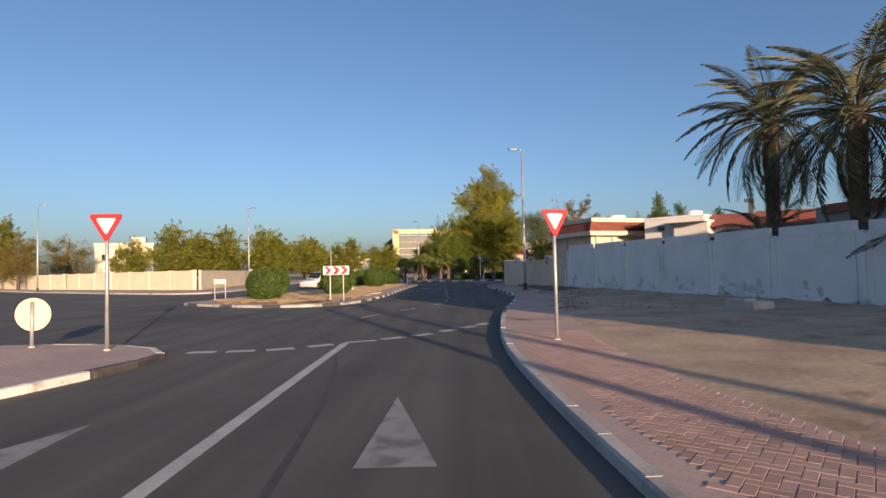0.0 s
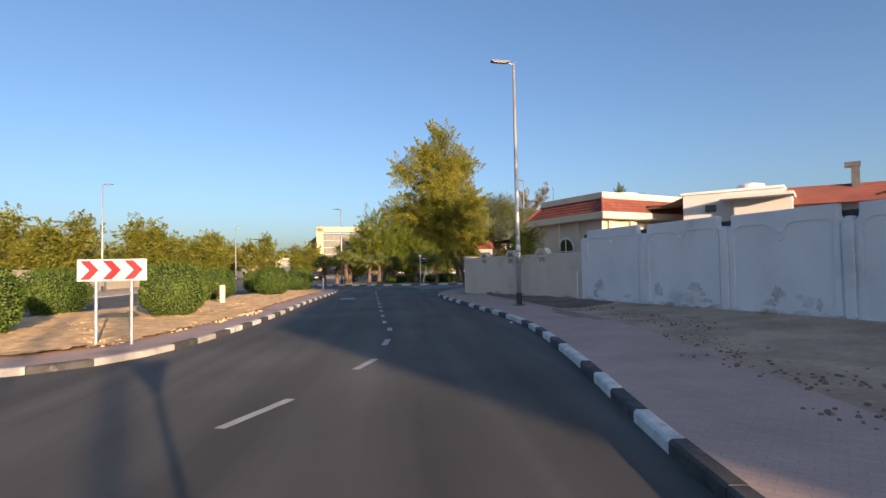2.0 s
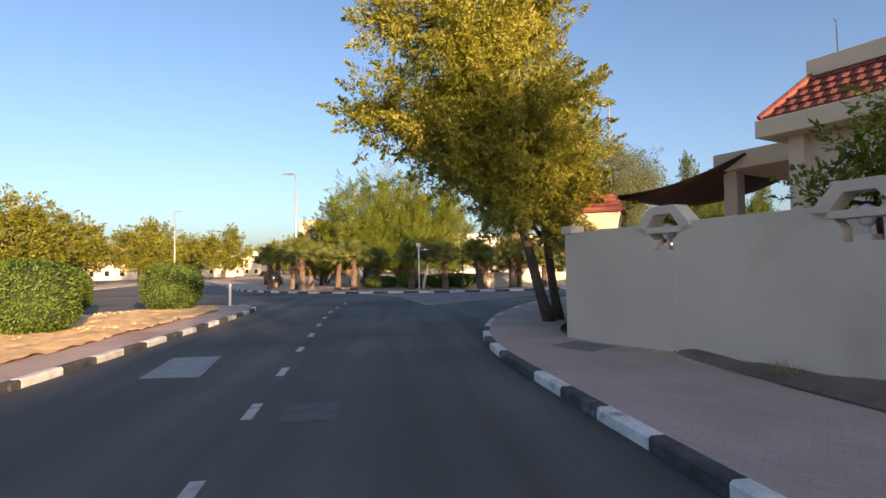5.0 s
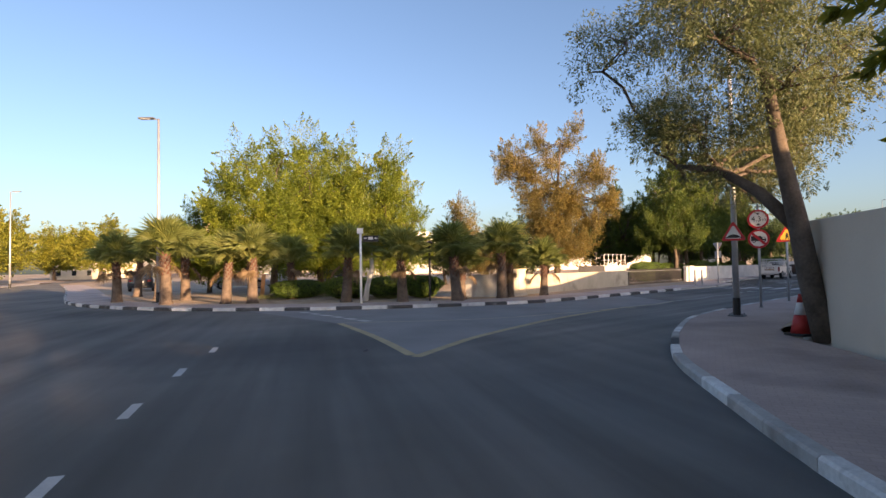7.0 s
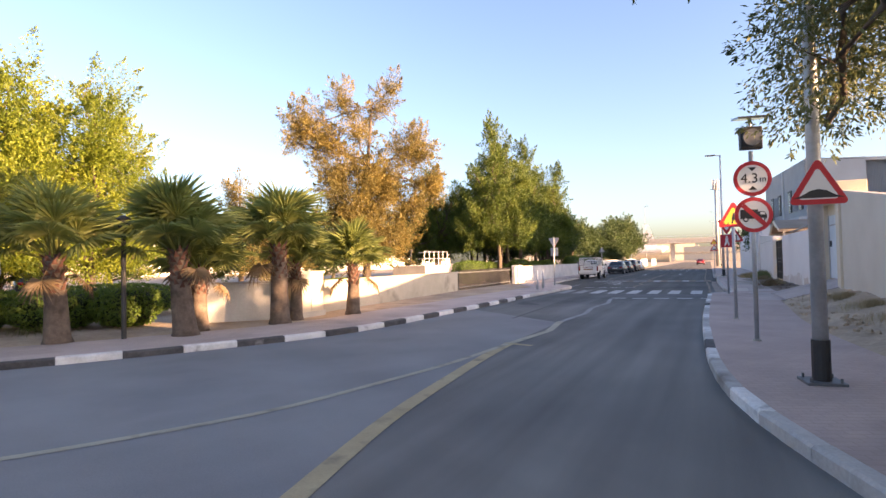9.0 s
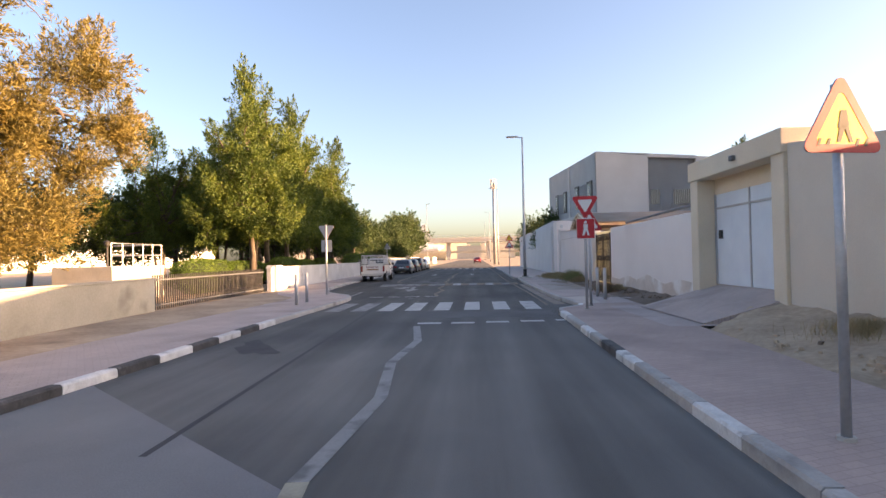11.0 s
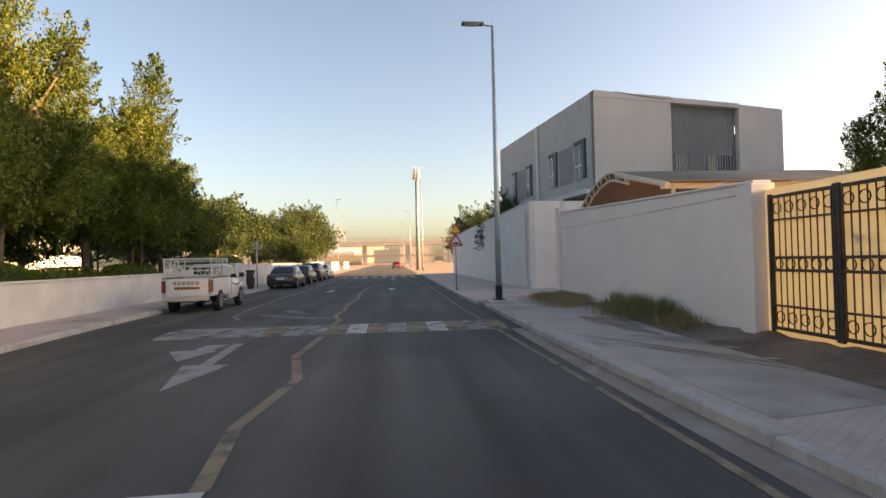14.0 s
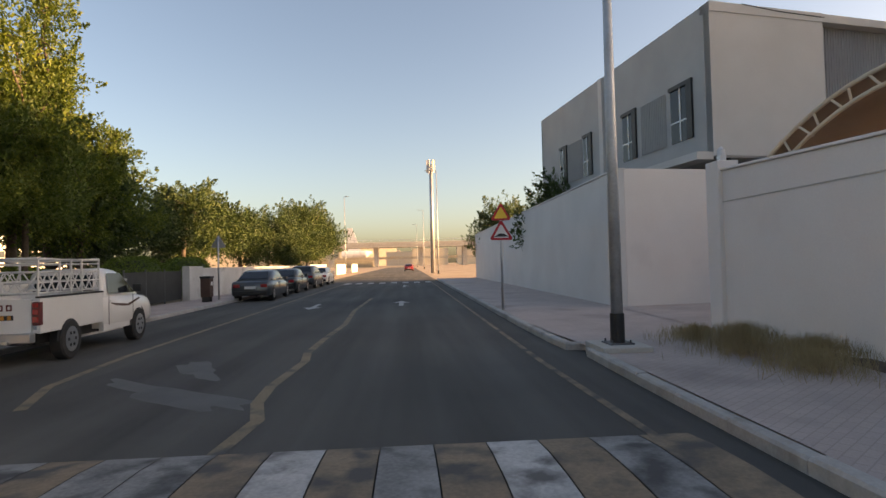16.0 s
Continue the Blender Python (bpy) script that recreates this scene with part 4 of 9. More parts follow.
white_line = smooth_line([(8.93, 39.0), (10.7, 31.2), (12.3, 24.0), (13.6, 17.0), (15.3, 8.5), (18.0, -2.5), (20.5, -14)], 0.365)
NP = 10
white_wall = thing("white_wall", "tall white rendered garden wall with scalloped panels and stained base", "wall", None, "", "structure")
SHEET = surf("dark corrugated sheet", (0.05, 0.048, 0.046), (0.11, 0.105, 0.10), 3.0, 0.7, 0.3)
SMEAR = surf("grey damp smear", (0.36, 0.355, 0.35), (0.66, 0.66, 0.665), 2.2, 0.95, 0.5, 16.0, 0.0, (0.72, 0.72, 0.73), 2.4, 0.5)
rw = random.Random(17)
for _i in range(0, len(white_line) - NP, NP):
    a, b = white_line[_i], white_line[_i + NP]
    n = (b - a).length
    top = 2.52 + 0.56 * (1 - _i / len(white_line))
    m = frame_m(a, b, 0.05)
    body = part("panel", Shape().slab([(x + 0.02, z) for x, z in scallop(n - 0.04, top, 0.46)], Matrix.Identity(4), 0.2), W_WHITE, white_wall, bevel=0.015, m=m)
    # raised border: posts at the ends and a top band that dips into a loop at mid-panel
    cx, zb = n / 2, top - 0.36
    part("border_post", Shape().slab([(0.2, 0.0), (0.36, 0.0), (0.36, top - 0.62), (0.2, top - 0.5)], pose(0, -0.03, 0), 0.03), W_WHITE, body, bevel=0.008)
    part("border_post", Shape().slab([(n - 0.36, 0.0), (n - 0.2, 0.0), (n - 0.2, top - 0.5), (n - 0.36, top - 0.62)], pose(0, -0.03, 0), 0.03), W_WHITE, body, bevel=0.008)
    loop = [(0.36, top - 0.62), (0.42, zb - 0.1), (0.56, zb), (cx - 0.42, zb), (cx - 0.27, zb - 0.06), (cx - 0.2, zb - 0.2), (cx - 0.17, zb - 0.36), (cx - 0.09, zb - 0.47), (cx, zb - 0.5),
            (cx + 0.09, zb - 0.47), (cx + 0.17, zb - 0.36), (cx + 0.2, zb - 0.2), (cx + 0.27, zb - 0.06), (cx + 0.42, zb), (n - 0.56, zb), (n - 0.42, zb - 0.1), (n - 0.36, top - 0.62)]
    upper = [(n - 0.3, top - 0.3), (n - 0.32, top - 0.02), (0.32, top - 0.02), (0.3, top - 0.3)]
    part("top_band", Shape().slab((loop + upper)[::-1], pose(0, -0.03, 0), 0.03), W_WHITE, body, bevel=0.006)
    part("boss", Shape().tube([(cx, -0.02, zb - 0.2), (cx, -0.055, zb - 0.2)], [0.085, 0.06], 14), W_WHITE, body)
    # crumbling skirt and damp smears above it
    edge = [(k / 16 * n, 0.2 + rw.uniform(-0.09, 0.14)) for k in range(17)]
    part("base_band", Shape().slab([(0.0, 0.0), (n, 0.0)] + edge[::-1], pose(0, -0.05, 0), 0.05), W_DIRTY, body, "peeling stained render")
    for k in range(rw.randint(4, 7)):
        xs, ws, hs = rw.uniform(0.6, n - 0.6), rw.uniform(0.06, 0.3), rw.uniform(0.06, 0.26)
        zs = rw.uniform(0.3, 0.5) + hs * 0.5 + (0.25 if k % 3 == 0 else 0.0)
        rim = []
        for q in range(18):
            a_ = q / 18 * 6.28318
            r_ = rw.uniform(0.55, 1.15) * (1.25 if math.sin(a_) < -0.3 else 1.0)
            rim.append((xs + ws * r_ * math.cos(a_), max(0.1, zs + hs * r_ * math.sin(a_))))
        part("damp_smear", Shape().slab(rim, pose(0, -0.003 - 0.001 * k, 0), 0.004), SMEAR, body, "grey damp smear")
    part("pier", Shape().box((0, 0.1, (top - 0.36) / 2), (0.26, 0.3, top - 0.36)).box((0, 0.1, top - 0.34), (0.16, 0.2, 0.08)), W_WHITE, white_wall, bevel=0.015, m=m)
    part("notch_sheet", Shape().slab([(k * 0.06 - 0.6, top - 0.13 + (0.03 if k % 2 else 0.0)) for k in range(21)][::-1] + [(-0.6, top - 0.9), (0.6, top - 0.9)], pose(0, 0.45, 0), 0.02), SHEET, white_wall, "dark corrugated sheet", m=m)
whole("concrete_plinth", Shape().box((9.9, 17.8, 0.24), (1.35, 0.75, 0.34), 1.72).box((9.7, 17.9, 0.43), (0.7, 0.5, 0.1), 1.9), CONC, "low cracked pale concrete plinth on the dirt", "plinth", bevel=0.03)

# beige wall with eight-sided openings
beige = thing("beige_wall", "beige rendered garden wall with eight-sided openings along its top", "wall", frame_m((5.6, 50.1), (9.05, 38.75)), "", "structure")
BN = (Vector((9.05, 38.75)) - Vector((5.6, 50.1))).length
OPEN = (2.58, 5.5, 8.35, 11.4)
pts = [(0, 0.0), (BN, 0.0), (BN, 2.25)]
for c in OPEN[::-1]:
    if c + 0.5 < BN:
        pts += [(c + 0.46, 2.27), (c + 0.3, 2.1), (c + 0.22, 2.0), (c + 0.22, 1.82), (c + 0.1, 1.82), (c + 0.1, 1.9), (c - 0.1, 1.9), (c - 0.1, 1.82), (c - 0.22, 1.82), (c - 0.22, 2.0), (c - 0.3, 2.1), (c - 0.46, 2.27)]
pts += [(0.2, 2.25), (0, 2.25)]
part("wall_body", Shape().slab(pts, Matrix.Identity(4), 0.24), W_BEIGE, beige, bevel=0.012)


def opening(root, c, z, lamp=True):
    """Eight-sided raised frame over a gap in the wall top, with a globe lamp in it."""
    arch = [(c - 0.56, z - 0.02), (c - 0.52, z + 0.05), (c - 0.26, z + 0.33), (c + 0.26, z + 0.33), (c + 0.52, z + 0.05), (c + 0.56, z - 0.02)]
    inn = [(c - 0.36, z - 0.12), (c - 0.34, z - 0.02), (c - 0.17, z + 0.19), (c + 0.17, z + 0.19), (c + 0.34, z - 0.02), (c + 0.36, z - 0.12)]
    fr = part("opening_frame", Shape().ring(arch, inn, pose(0, -0.03, 0), 0.3), W_BEIGE, root, bevel=0.01)
    part("globe_lamp", Shape().tube([(c, 0.12, z - 0.4), (c, 0.12, z - 0.2)], 0.03, 8).tube([(c, 0.12, z - 0.22), (c, 0.12, z - 0.16), (c, 0.12, z - 0.07), (c, 0.12, z + 0.0), (c, 0.12, z + 0.04)], [0.05, 0.09, 0.11, 0.09, 0.02], 12), LAMPG, fr, "clear globe lamp", smooth=True)


for c in OPEN[:3]:
    opening(beige, c, 2.22)
part("joint", Shape().box((2.8, -0.004, 1.0), (0.04, 0.012, 2.0)).box((5.8, -0.004, 1.0), (0.04, 0.012, 2.0)).box((8.7, -0.004, 1.0), (0.04, 0.012, 2.0)), W_BEIGE, beige)
part("end_pier", Shape().box((BN - 0.1, 0.12, 1.25), (0.3, 0.3, 2.5)).box((0.1, 0.12, 2.32), (0.34, 0.34, 0.16)), W_BEIGE, beige, bevel=0.02)
part("drain_pipe", Shape().tube([(BN - 0.75, -0.05, 0.15), (BN - 0.75, -0.05, 1.35), (BN - 0.75, 0.02, 1.4)], 0.035, 8), W_WHITE, beige)
wall_run("corner_wall", (12.2, 61.9), (5.6, 50.1), 0.0, 2.4, W_BEIGE, "beige rendered garden wall round the street corner")
# street wall on the right of the second road
wall_run("street_wall_1", at(-5.2, -3.35), at(-10.6, -3.4), 0.0, 3.72, W_BEIGE, "pale beige street wall, weathered at its foot", 0.22, 0.0, None, 3.0)
wall_run("street_wall_5", at(-10.6, -3.4), (12.2, 61.9), 0.0, 3.0, W_BEIGE, "pale beige street wall, weathered at its foot", 0.22, 0.0, None, 2.4)
portal = thing("garage_portal", "cream rendered gateway with a pale blue steel double door", "gateway", frame_m(at(-0.75, -3.25), at(-5.2, -3.35), 0.0), "", "structure")
part("pier", Shape().box((0.22, 0.3, 1.85), (0.45, 0.75, 3.7)), W_CREAM, portal, bevel=0.02)
part("pier", Shape().box((4.22, 0.3, 1.85), (0.45, 0.75, 3.7)), W_CREAM, portal, bevel=0.02)
part("lintel", Shape().box((2.22, 0.3, 3.78), (4.5, 0.85, 0.5)), W_CREAM, portal, bevel=0.02)
part("transom", Shape().box((2.22, 0.5, 3.33), (3.55, 0.2, 0.42)), W_CREAM, portal)
part("lintel_lamp", Shape().box((2.6, -0.17, 3.75), (0.16, 0.1, 0.12)), STEEL_D, portal, "small dark lamp", bevel=0.02)
part("ramp", Shape().add([(0.3, -1.6, 0.15), (4.2, -1.6, 0.15), (4.2, 0.6, 0.75), (0.3, 0.6, 0.75), (4.2, -1.6, 0.0), (4.2, 0.6, 0.0), (0.3, -1.6, 0.0), (0.3, 0.6, 0.0)], [(0, 1, 2, 3), (1, 4, 5, 2), (6, 0, 3, 7)]), PAVE2, portal, "paved ramp up to the door")
dr = part("steel_door", Shape().box((2.22, 0.44, 1.93), (3.55, 0.06, 2.4)), surf("pale blue door", (0.55, 0.62, 0.68), (0.66, 0.72, 0.76), 1.5, 0.5, 0.05), portal, "white-blue steel double door", bevel=0.01)
part("door_stile", Shape().box((2.22, 0.4, 1.93), (0.05, 0.03, 2.38)).box((2.22, 0.4, 2.75), (3.5, 0.03, 0.05)).box((0.47, 0.4, 1.93), (0.06, 0.05, 2.4)), METAL, dr)
part("door_handle", Shape().box((0.75, 0.39, 2.05), (0.16, 0.05, 0.22)), BLACK, dr)
wall_run("street_wall_2", at(7.7, -3.0), at(-0.8, -3.25), 0.1, 2.72, W_PINK, "pale pink rendered street wall with a pipe along its top", 0.24, 0.0)
part("top_pipe", Shape().tube([(1.8, 0.15, 2.83), (8.4, 0.15, 2.95)], 0.045, 8), STEEL_D, bpy.data.objects["street_wall_2"], "dark pipe along the top")
part("base_stain", Shape().slab([(0, 0.1), (8.5, 0.1), (8.5, 0.72), (7.4, 0.8), (6.2, 0.6), (4.6, 0.85), (3.4, 0.62), (2.4, 0.75), (1.2, 0.55), (0, 0.6)], pose(0, -0.012, 0), 0.012), surf("flaking pink render", (0.52, 0.44, 0.38), (0.66, 0.58, 0.52), 1.5, 0.95, 0.4, 14, 0.0, (0.76, 0.74, 0.71), 1.3, 0.5), bpy.data.objects["street_wall_2"], "flaking damp-stained foot")
wall_run("street_wall_3", at(21.6, -2.95), at(10.7, -2.9), 0.05, 3.2, W_PINK, "pale pink rendered street wall", 0.24, 0.05, W_PINK, 2.75)
part("gate_pier", Shape().box((0.0, 0.12, 1.72), (0.42, 0.42, 3.34)), W_PINK, bpy.data.objects["street_wall_3"], bevel=0.02)
part("pier_lamp", Shape().box((0, 0.12, 3.46), (0.12, 0.12, 0.1)).tube([(0, 0.12, 3.5), (0, 0.12, 3.62), (0, 0.12, 3.68)], [0.07, 0.07, 0.02], 10), LAMPG, bpy.data.objects["street_wall_3"], "small glass lamp on the pier")
part("gate_pier", Shape().box((10.75, 0.12, 1.4), (0.4, 0.42, 2.7)), W_PINK, bpy.data.objects["street_wall_3"], bevel=0.02)
part("groove", Shape().box((5.4, -0.004, 2.6), (10.4, 0.01, 0.02)), CONC, bpy.data.objects["street_wall_3"])
# iron gate
gate = thing("iron_gate", "black wrought iron double gate with scrolled rails", "gate", frame_m(at(10.5, -3.0), at(7.75, -3.0), 0.33))
GW = 2.75
for leaf in (0, 1):
    x0 = leaf * GW / 2
    gl = part("gate_leaf", Shape().box((x0 + 0.03, 0, 1.1), (0.05, 0.05, 2.2)).box((x0 + GW / 2 - 0.03, 0, 1.1), (0.05, 0.05, 2.2))
              .box((x0 + GW / 4, 0, 0.06), (GW / 2, 0.04, 0.05)).box((x0 + GW / 4, 0, 2.15), (GW / 2, 0.04, 0.05)).box((x0 + GW / 4, 0, 0.98), (GW / 2, 0.04, 0.04)).box((x0 + GW / 4, 0, 1.18), (GW / 2, 0.04, 0.04)).box((x0 + GW / 4, 0, 1.78), (GW / 2, 0.04, 0.03)).box((x0 + GW / 4, 0, 0.42), (GW / 2, 0.04, 0.03)), IRON, gate)
    for k in range(10):
        x = x0 + 0.1 + k * (GW / 2 - 0.2) / 9
        part("bar", Shape().tube([(x, 0, 0.06), (x, 0, 2.15)], 0.011, 6), IRON, gl)
    for z in (0.24, 1.08, 1.97):
        for k in range(5):
            c = x0 + 0.17 + k * (GW / 2 - 0.34) / 4
            part("scroll", Shape().tube([(c + 0.09 * math.cos(q * 0.7), 0.02, z + 0.09 * math.sin(q * 0.7)) for q in range(10)], 0.01, 5), IRON, gl)
SHEET_Y = bpy.data.materials.new("yellow translucent sheet")
SHEET_Y.use_nodes = True
_b, _t, _x = SHEET_Y.node_tree.nodes["Principled BSDF"], SHEET_Y.node_tree.nodes.new("ShaderNodeBsdfTranslucent"), SHEET_Y.node_tree.nodes.new("ShaderNodeMixShader")
_b.inputs["Base Color"].default_value, _t.inputs[0].default_value, _x.inputs[0].default_value = (0.70, 0.66, 0.50, 1), (0.62, 0.62, 0.48, 1), 0.3
SHEET_Y.node_tree.links.new(_b.outputs[0], _x.inputs[1])
SHEET_Y.node_tree.links.new(_t.outputs[0], _x.inputs[2])
SHEET_Y.node_tree.links.new(_x.outputs[0], SHEET_Y.node_tree.nodes["Material Output"].inputs[0])
NS = int((GW + 0.3) / 0.035)
part("backing_sheet", Shape().slab([(-0.15 + k * 0.035, -0.3) for k in range(NS + 1)] + [(-0.15 + k * 0.035, 2.3) for k in range(NS, -1, -1)], pose(0, 0.05, 0), 0.006), SHEET_Y, gate, "sunlit yellow corrugated plastic sheet")
part("lock_box", Shape().box((GW / 2, 0.03, 1.1), (0.12, 0.08, 0.16)), IRON, gate)

# carport roof behind the street wall
carport = thing("carport", "tan fabric carport with a curved tubular steel truss", "carport", frame_m(at(21.3, -3.6), at(12.5, -3.6), 3.15))
NCP = 18
CSPAN = 6.4
top_pts = []
for k in range(NCP + 1):
    x = k / NCP * CSPAN
    top_pts.append((x, 1.0 * math.sin(math.pi / 2 * min(1.0, x / 3.0)) ** 0.85 - max(0.0, x - 3.0) * 0.23))
arc = [p for p in top_pts if p[0] < 4.6]
for yy in (0.0, 5.5):
    tr = part("truss", Shape().tube([(x, yy, z) for x, z in arc], 0.035, 8).tube([(0.3 + x * 0.92, yy, max(0.0, z - 0.24)) for x, z in arc], 0.035, 8), W_CREAM, carport, "painted tubular truss")
    for k in range(1, len(arc)):
        x, z = arc[k]
        part("strut", Shape().tube([(x, yy, z), (0.3 + x * 0.92 + (0.12 if k % 2 else -0.08), yy, max(0.0, z - 0.24))], 0.02, 6), W_CREAM, tr)
    part("eave_beam", Shape().tube([(3.4, yy, 0.86), (6.4, yy, 0.16)], 0.075, 8), W_CREAM, carport, "pale eave beam")
sh = Shape()
for k in range(NCP + 1):
    x, z = top_pts[k]
    sh.v += [(x, 0.0, z + 0.04), (x, 6.8, z + 0.04)]
sh.f = [(2 * k, 2 * k + 2, 2 * k + 3, 2 * k + 1) for k in range(NCP)]
cv = part("canopy", sh, CANVAS_L, carport, "tan fabric cover", smooth=True)
cv.modifiers.new("thick", "SOLIDIFY").thickness = 0.03
for x in (0.3, 6.1):
    part("side_beam", Shape().box((x, 3.4, 0.12 if x < 1 else 0.16), (0.1, 6.8, 0.14)), W_CREAM, carport)
    for y in (0.3, 6.0):
        part("post", Shape().tube([(x, y, -3.2), (x, y, 0.1 if x < 1 else 0.2)], 0.06, 10), W_CREAM, carport)

# neighbour's wall after the driveway
wall_run("street_wall_4", at(62, -3.4), at(27.6, -3.35), 0.0, 4.05, W_LGREY, "long pale blue-grey rendered garden wall", 0.25, 0.06, W_LGREY, 4.25)
wall_run("driveway_wall", at(27.6, -3.6), at(28.7, -12.5), 0.0, 4.3, W_PINK, "pale pink rendered wall along the driveway", 0.25)
# added wall: stops a sun strip that would reach the road through the driveway
wall_run("driveway_end_wall", at(29.0, -12.6), at(20.3, -12.6), 0.0, 4.3, W_PINK, "pale pink rendered wall added across the driveway to stop the sun", 0.25)
part("corner_pipe", Shape().tube([(33.9, -0.07, 0.3), (33.9, -0.07, 3.9)], 0.05, 8), W_LGREY, bpy.data.objects["street_wall_4"])
part("pergola", Shape().box((28, 0.4, 4.3), (7, 0.1, 0.08)).box((28, 0.9, 4.3), (7, 0.06, 0.08)).box((28, 1.4, 4.36), (7, 0.06, 0.08)).box((25, 0.9, 4.2), (0.1, 1.2, 0.1)).box((31, 0.9, 4.2), (0.1, 1.2, 0.1)), STEEL_D, bpy.data.objects["street_wall_4"], "dark slatted trellis behind the wall top")

# two modern houses with raked roofs
def modern_house(name, origin, label, depth=11.0, length=15.5, z_low=6.8, z_hi=9.9, z_floor=4.9):
    """x runs along the street away from the start, y away from the street."""
    h = thing(name, label, "house", origin)
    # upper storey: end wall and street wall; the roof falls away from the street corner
    # one render, two tones: darker on the street front, paler on the end
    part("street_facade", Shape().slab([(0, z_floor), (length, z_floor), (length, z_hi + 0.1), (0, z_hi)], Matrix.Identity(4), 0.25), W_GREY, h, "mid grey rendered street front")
    m2 = Matrix(((0, 1, 0, 0), (1, 0, 0, 0), (0, 0, 1, 0), (0, 0, 0, 1)))
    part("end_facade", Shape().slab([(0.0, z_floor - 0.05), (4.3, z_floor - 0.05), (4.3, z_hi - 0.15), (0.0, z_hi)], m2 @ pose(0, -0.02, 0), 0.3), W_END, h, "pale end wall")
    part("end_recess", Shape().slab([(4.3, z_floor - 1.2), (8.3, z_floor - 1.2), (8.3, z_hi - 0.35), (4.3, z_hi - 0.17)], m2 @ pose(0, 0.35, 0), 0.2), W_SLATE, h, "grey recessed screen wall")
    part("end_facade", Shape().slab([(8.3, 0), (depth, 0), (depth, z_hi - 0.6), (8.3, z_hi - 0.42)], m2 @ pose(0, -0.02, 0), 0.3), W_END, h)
    part("roof", Shape().add([(0, 0.1, z_hi - 0.05), (length, 0.1, z_hi + 0.05), (length, depth, z_hi - 0.6), (0, depth, z_hi - 0.65)], [(0, 1, 2, 3)]), CONC, h)
    part("back_wall", Shape().box((length / 2, depth - 0.1, z_hi / 2 - 0.6), (length - 0.1, 0.2, z_hi - 1.2)).box((length - 0.1, depth / 2, z_hi / 2), (0.2, depth, z_hi - 0.8)), W_GREY, h)
    part("ground_storey", Shape().box((length / 2 + 0.9, depth / 2 + 0.9, z_floor / 2 - 0.1), (length - 1.6, depth - 2.0, z_floor - 0.2)), W_END, h)
    part("roof_edge", Shape().slab([(0.0, z_hi - 0.3), (8.3, z_hi - 0.62), (8.3, z_hi - 0.38), (0.0, z_hi + 0.02)], m2 @ pose(0, -0.05, 0), 0.5), W_END, h, "plain sloping roof edge")
    part("soffit", Shape().box((length / 2, depth / 2, z_floor - 0.05), (length - 0.05, depth - 0.4, 0.12)), W_GREY, h)
    part("parapet_cable", Shape().tube([(-0.05, 1.2, z_hi - 0.03), (-0.05, 2.6, z_hi - 0.2), (-0.05, 4.2, z_hi - 0.3), (0.2, 6.5, z_hi - 0.34), (0.2, 8.2, z_hi - 0.4)], 0.02, 6), BLACK, h, "black cable hanging over the eave")
    # screen slats on the recess
    for k in range(36):
        y = 4.38 + k * 0.11
        part("slat", Shape().box((0.3, y, (z_floor + z_hi) / 2 - 0.7), (0.05, 0.03, z_hi - z_floor + 0.6)), W_SLATE, h)
    for yc in (5.0, 7.3):
        w_ = part("window", Shape().box((0.265, yc, z_floor + 1.3), (0.03, 0.75 if yc < 6 else 1.5, 1.2)), GLASS, h)
        for k in range(5 if yc < 6 else 9):
            part("slat", Shape().box((0.235, yc - (0.3 if yc < 6 else 0.66) + k * 0.16, z_floor + 1.3), (0.03, 0.035, 1.2)), W_SLATE, w_)
    # street windows with slatted shutters between
    for xc, ww in ((1.6, 1.25), (5.2, 1.1), (9.2, 0.9), (12.2, 0.9)):
        win = part("window", Shape().box((xc, -0.012, z_floor + 1.75), (ww, 0.03, 1.95)), GLASS_W, h)
        # window is flush: black head and jamb strips paint a recess's shade
        part("reveal_shade", Shape().box((xc, -0.04, z_floor + 2.75), (ww + 0.1, 0.1, 0.14)).box((xc - ww / 2 + 0.12, -0.04, z_floor + 1.75), (0.3, 0.08, 1.95)), BLACK, win)
        part("mullion", Shape().box((xc + 0.05, -0.03, z_floor + 1.75), (0.06, 0.04, 1.9)).box((xc, -0.03, z_floor + 1.5), (ww, 0.04, 0.05)), W_WHITE, win)
    for xc in (3.4, 10.7):
        pn = part("shutter", Shape().box((xc, -0.02, z_floor + 1.75), (1.7, 0.05, 1.9)), W_GREY, h, "grey slatted shutter")
        for k in range(14):
            part("slat", Shape().box((xc - 0.78 + k * 0.12, -0.06, z_floor + 1.75), (0.05, 0.05, 1.95)), W_GREY, pn)
    part("pilaster", Shape().box((7.6, -0.05, (z_floor + z_hi) / 2), (0.35, 0.12, z_hi - z_floor)), W_END, h)
    part("balcony_edge", Shape().box((length / 2, -0.3, z_floor - 0.05), (length, 0.6, 0.25)), W_END, h)
    return h


_m = frame_m((59.5, 80.9), Vector((59.5, 80.9)) + U * 5 + NL * 0.55)
house_a = modern_house("modern_house", _m @ Matrix.Diagonal((1, -1, 1, 1)), "two-storey grey modern house with slatted screens and raked roof")
house_b = copy_thing(house_a, frame_m((97, 103.0), Vector((97, 103.0)) + U * 5 + NL * 0.55) @ Matrix.Identity(4))
house_b["label"] = "second grey modern house further down the street"
wall_lamp = thing("wall_lantern", "small black twin lantern on the house wall", "lamp", pose(60.2, 80.2, 4.6))
